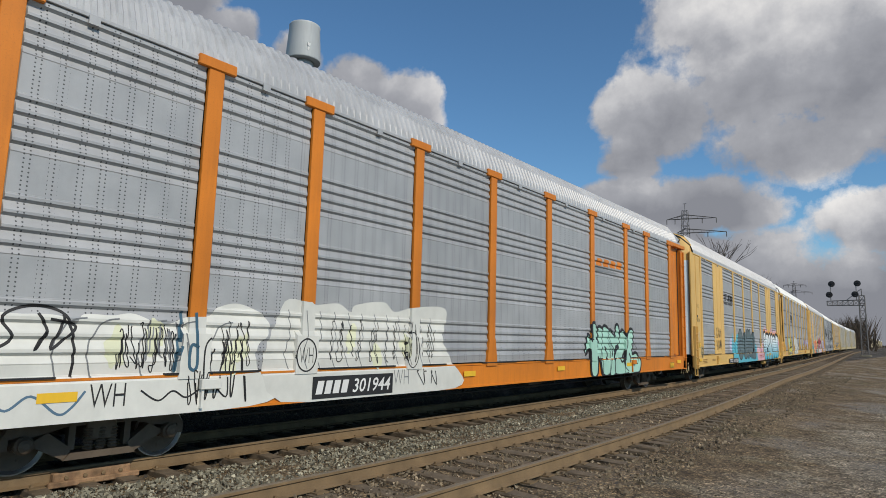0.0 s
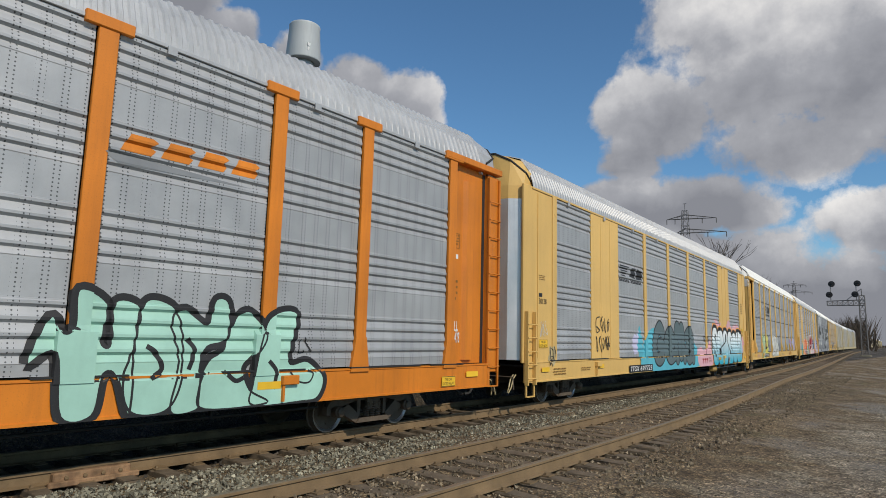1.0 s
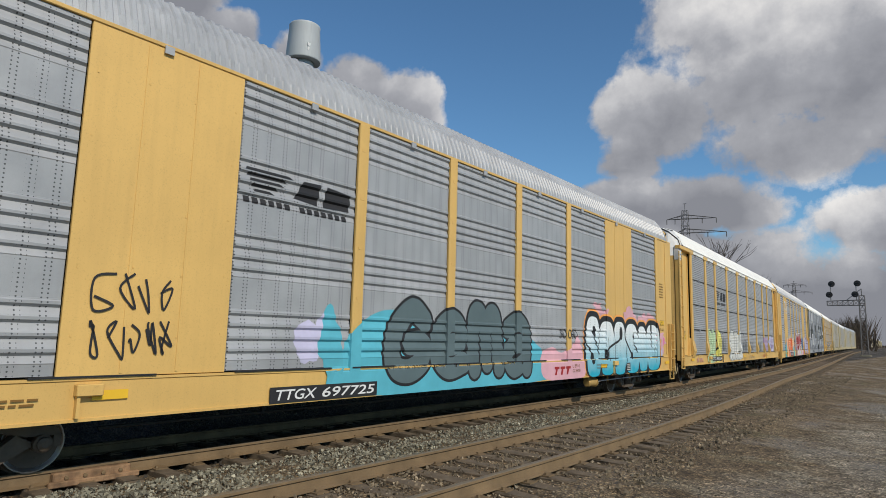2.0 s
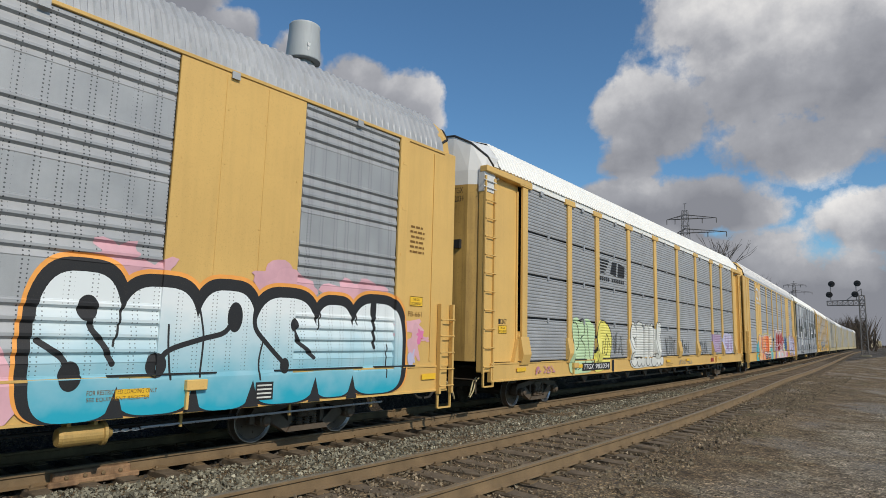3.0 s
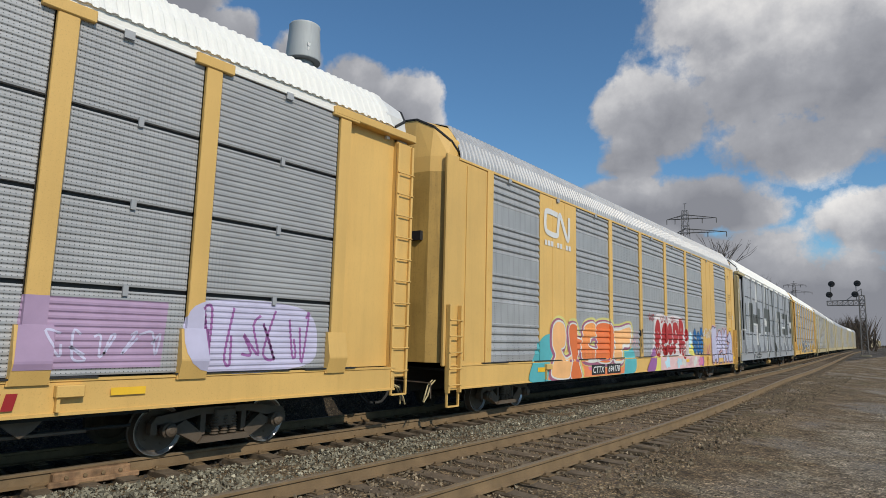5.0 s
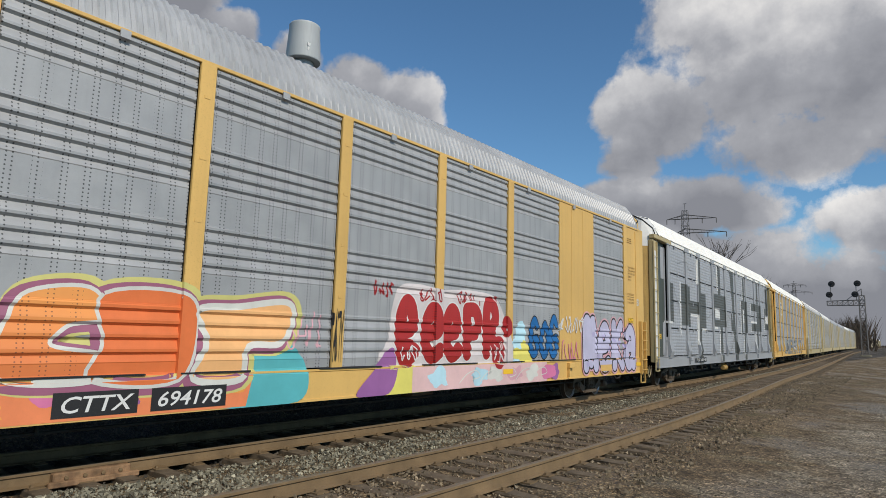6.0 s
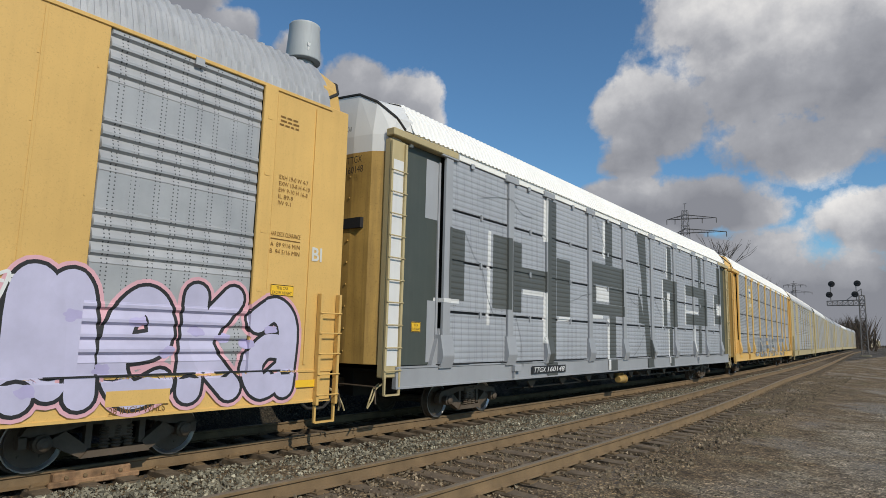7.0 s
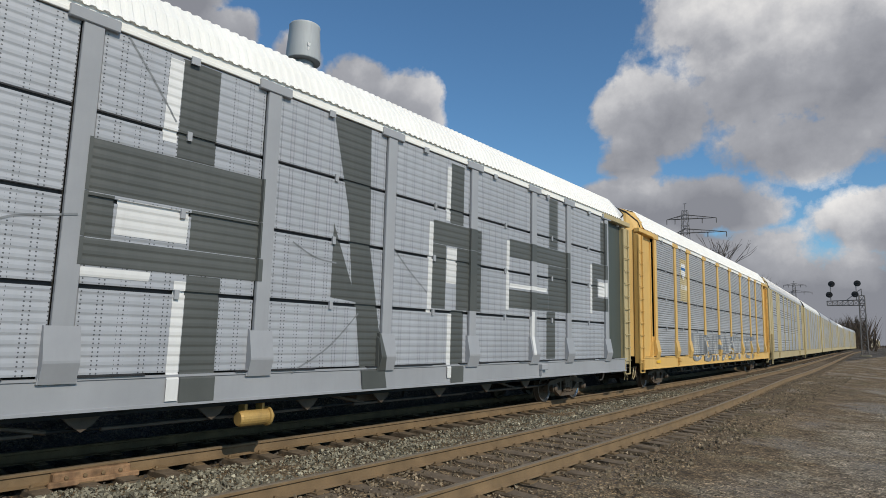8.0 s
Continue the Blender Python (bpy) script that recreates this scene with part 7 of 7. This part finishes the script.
    number_plate(p, "TTGX  160148", -8.12, -6.15, 0.75, 1.0)
    # corner patches
    p.rect("grey_patch", -12.55, -12.10, 4.15, 5.4, GREY_PAINT, 1)
    p.rect("grey_patch", -12.40, -12.06, 1.2, 2.45, GREY_PAINT, 1)
    placard(p, -12.90, -12.60, 1.8, 2.0)
    bm = bmesh.new()
    box(bm, 1.561, 1.566, -13.76, -13.42, 1.2, EAVE - 0.5)
    part("white_sheet", bm, WHITE, car, "white sheet behind the ladder rungs")
    end_words(car, "TTGX", 0.62, 1.02, 5.06, 5.20, -1, INK, 14.02)
    end_words(car, "160148", 0.60, 1.06, 4.86, 5.00, -1, INK, 14.02)
    end_words(car, "EXCESS HEIGHT CAR", 0.12, 0.72, 5.72, 5.82, -1, INK, 14.03)


def paint_f(car):
    p = Paint(car, "T", FINE)
    p.rect("crest_patch", -8.4, -7.35, 3.4, 5.2, YELLOW_FADED_HAZY, 0, label="pale painted crest patch")
    p.poly("crest", [(-8.2, 5.0), (-7.55, 5.0), (-7.55, 4.55), (-7.87, 4.3), (-8.2, 4.55)], WHITE, 1)
    p.rect("crest_band", -8.2, -7.55, 4.72, 4.84, BLUE, 2)
    for i in range(5):
        p.rect("crest_letter", -8.25 + i * 0.2, -8.12 + i * 0.2, 3.9, 4.1, CREAM, 1)
    p.words("grey_graffiti", "UBIFAST ET", -6.9, 8.3, 0.75, 2.1, MID_GREY_PAINT, 1, 0.02, wobble=0.1, seed=2, label="grey graffiti letters along the sill")
    for i in range(8):
        p.scrawl("pale_scrawl", -6.5 + i * 1.8, -5.3 + i * 1.8, 0.8, 2.0, CREAM, 90 + i, 0.04, 3)
    reflectors(p, (-12.0, -9.0, 0.5, 9.0))


def brake_gear(car, y, rod_end=None):
    """Ochre air cylinder slung under the sill, with a pull rod, chain links and hangers where the car has them."""
    bm = bmesh.new()
    x, z = HALF_W - 0.22, 0.48
    lathe(bm, [(0.0, 0.10), (0.04, 0.12), (0.52, 0.12), (0.53, 0.145), (0.57, 0.145), (0.60, 0.09), (0.66, 0.05)], (x, y, z), (0, 1, 0), 20)
    bmesh.ops.recalc_face_normals(bm, faces=bm.faces)
    cylinder = part("brake_cylinder", bm, OCHRE_METAL, car, "ochre painted brake cylinder")
    bm = bmesh.new()
    for o in (0.10, 0.42):
        box(bm, x - 0.14, x + 0.03, y + o, y + o + 0.05, z + 0.08, z + 0.24, 0.004)
    part("bracket", bm, OCHRE_METAL, cylinder)
    if rod_end is None:
        return
    bm = bmesh.new()
    rod(bm, (x, y + 1.05, z + 0.02), (x + 0.02, rod_end, z + 0.06), 0.018)
    part("pull_rod", bm, GALV, car, "pale steel pull rod")
    for i in range(6):
        bm = bmesh.new()
        a = y + 0.66 + i * 0.068
        box(bm, x - (0.02 if i % 2 else 0.006), x + (0.02 if i % 2 else 0.006), a, a + 0.09, z + (0.0 if i % 2 else -0.012), z + (0.012 if i % 2 else 0.028), 0.003)
        part("chain_link", bm, GALV, car)
    for k in range(3):
        bm = bmesh.new()
        a = y + 1.6 + k * (rod_end - y - 1.9) / 2
        box(bm, x - 0.02, x + 0.02, a, a + 0.04, z - 0.02, z + 0.20, 0.003)
        part("hanger", bm, OCHRE_METAL, car)


OCHRE_METAL = surface("ochre_metal", (0.46, 0.30, 0.10), 0.55, 0.2, 0.2, 0.3, 3.0, 0.1, 60, (0.10, 0.07, 0.05), 0.4)


CARS = train()
for paint, item in zip((paint_a, paint_b, paint_c, paint_d, paint_e, paint_f), CARS):
    paint(item[0])
brake_gear(CARS[1][0], 5.95, 11.7)
brake_gear(CARS[4][0], -1.6)

LENGTH = 0.9477
_shortened = set()


def shorten(ob):
    """Brings a car and its parts to their true length; the trucks only move."""
    for o in ob.children:
        o.location.y *= LENGTH
        if o.name.startswith("truck") and o.data is None:
            continue
        if o.data is not None and o.data.name not in _shortened:
            _shortened.add(o.data.name)
            o.data.transform(Matrix.Diagonal((1, LENGTH, 1, 1)))
        shorten(o)


for item in CARS:
    shorten(item[0])

# ---- movement ----
def car_pose(i, t):
    s = FIRST + PITCH_CAR * i - SPEED * t
    p, q = Vector(on_track(s - 9.62)), Vector(on_track(s + 9.62))
    d = q - p
    mid = (p + q) / 2
    return pose(mid.x, mid.y, DROP, 0, 0, math.degrees(math.atan2(-d.x, d.y)))


def motions():
    for i, (car, near, wheels) in enumerate(CARS):
        walk(car, [(t * 0.5, car_pose(i, t * 0.5)) for t in range(17)])
        for k, w in enumerate(wheels):
            base = w.location.copy()
            walk(w, [(n / 30, Matrix.Translation(base) @ Matrix.Rotation(SPEED * n / 30 / 0.355 + k, 4, "X")) for n in range(241)])


motions()
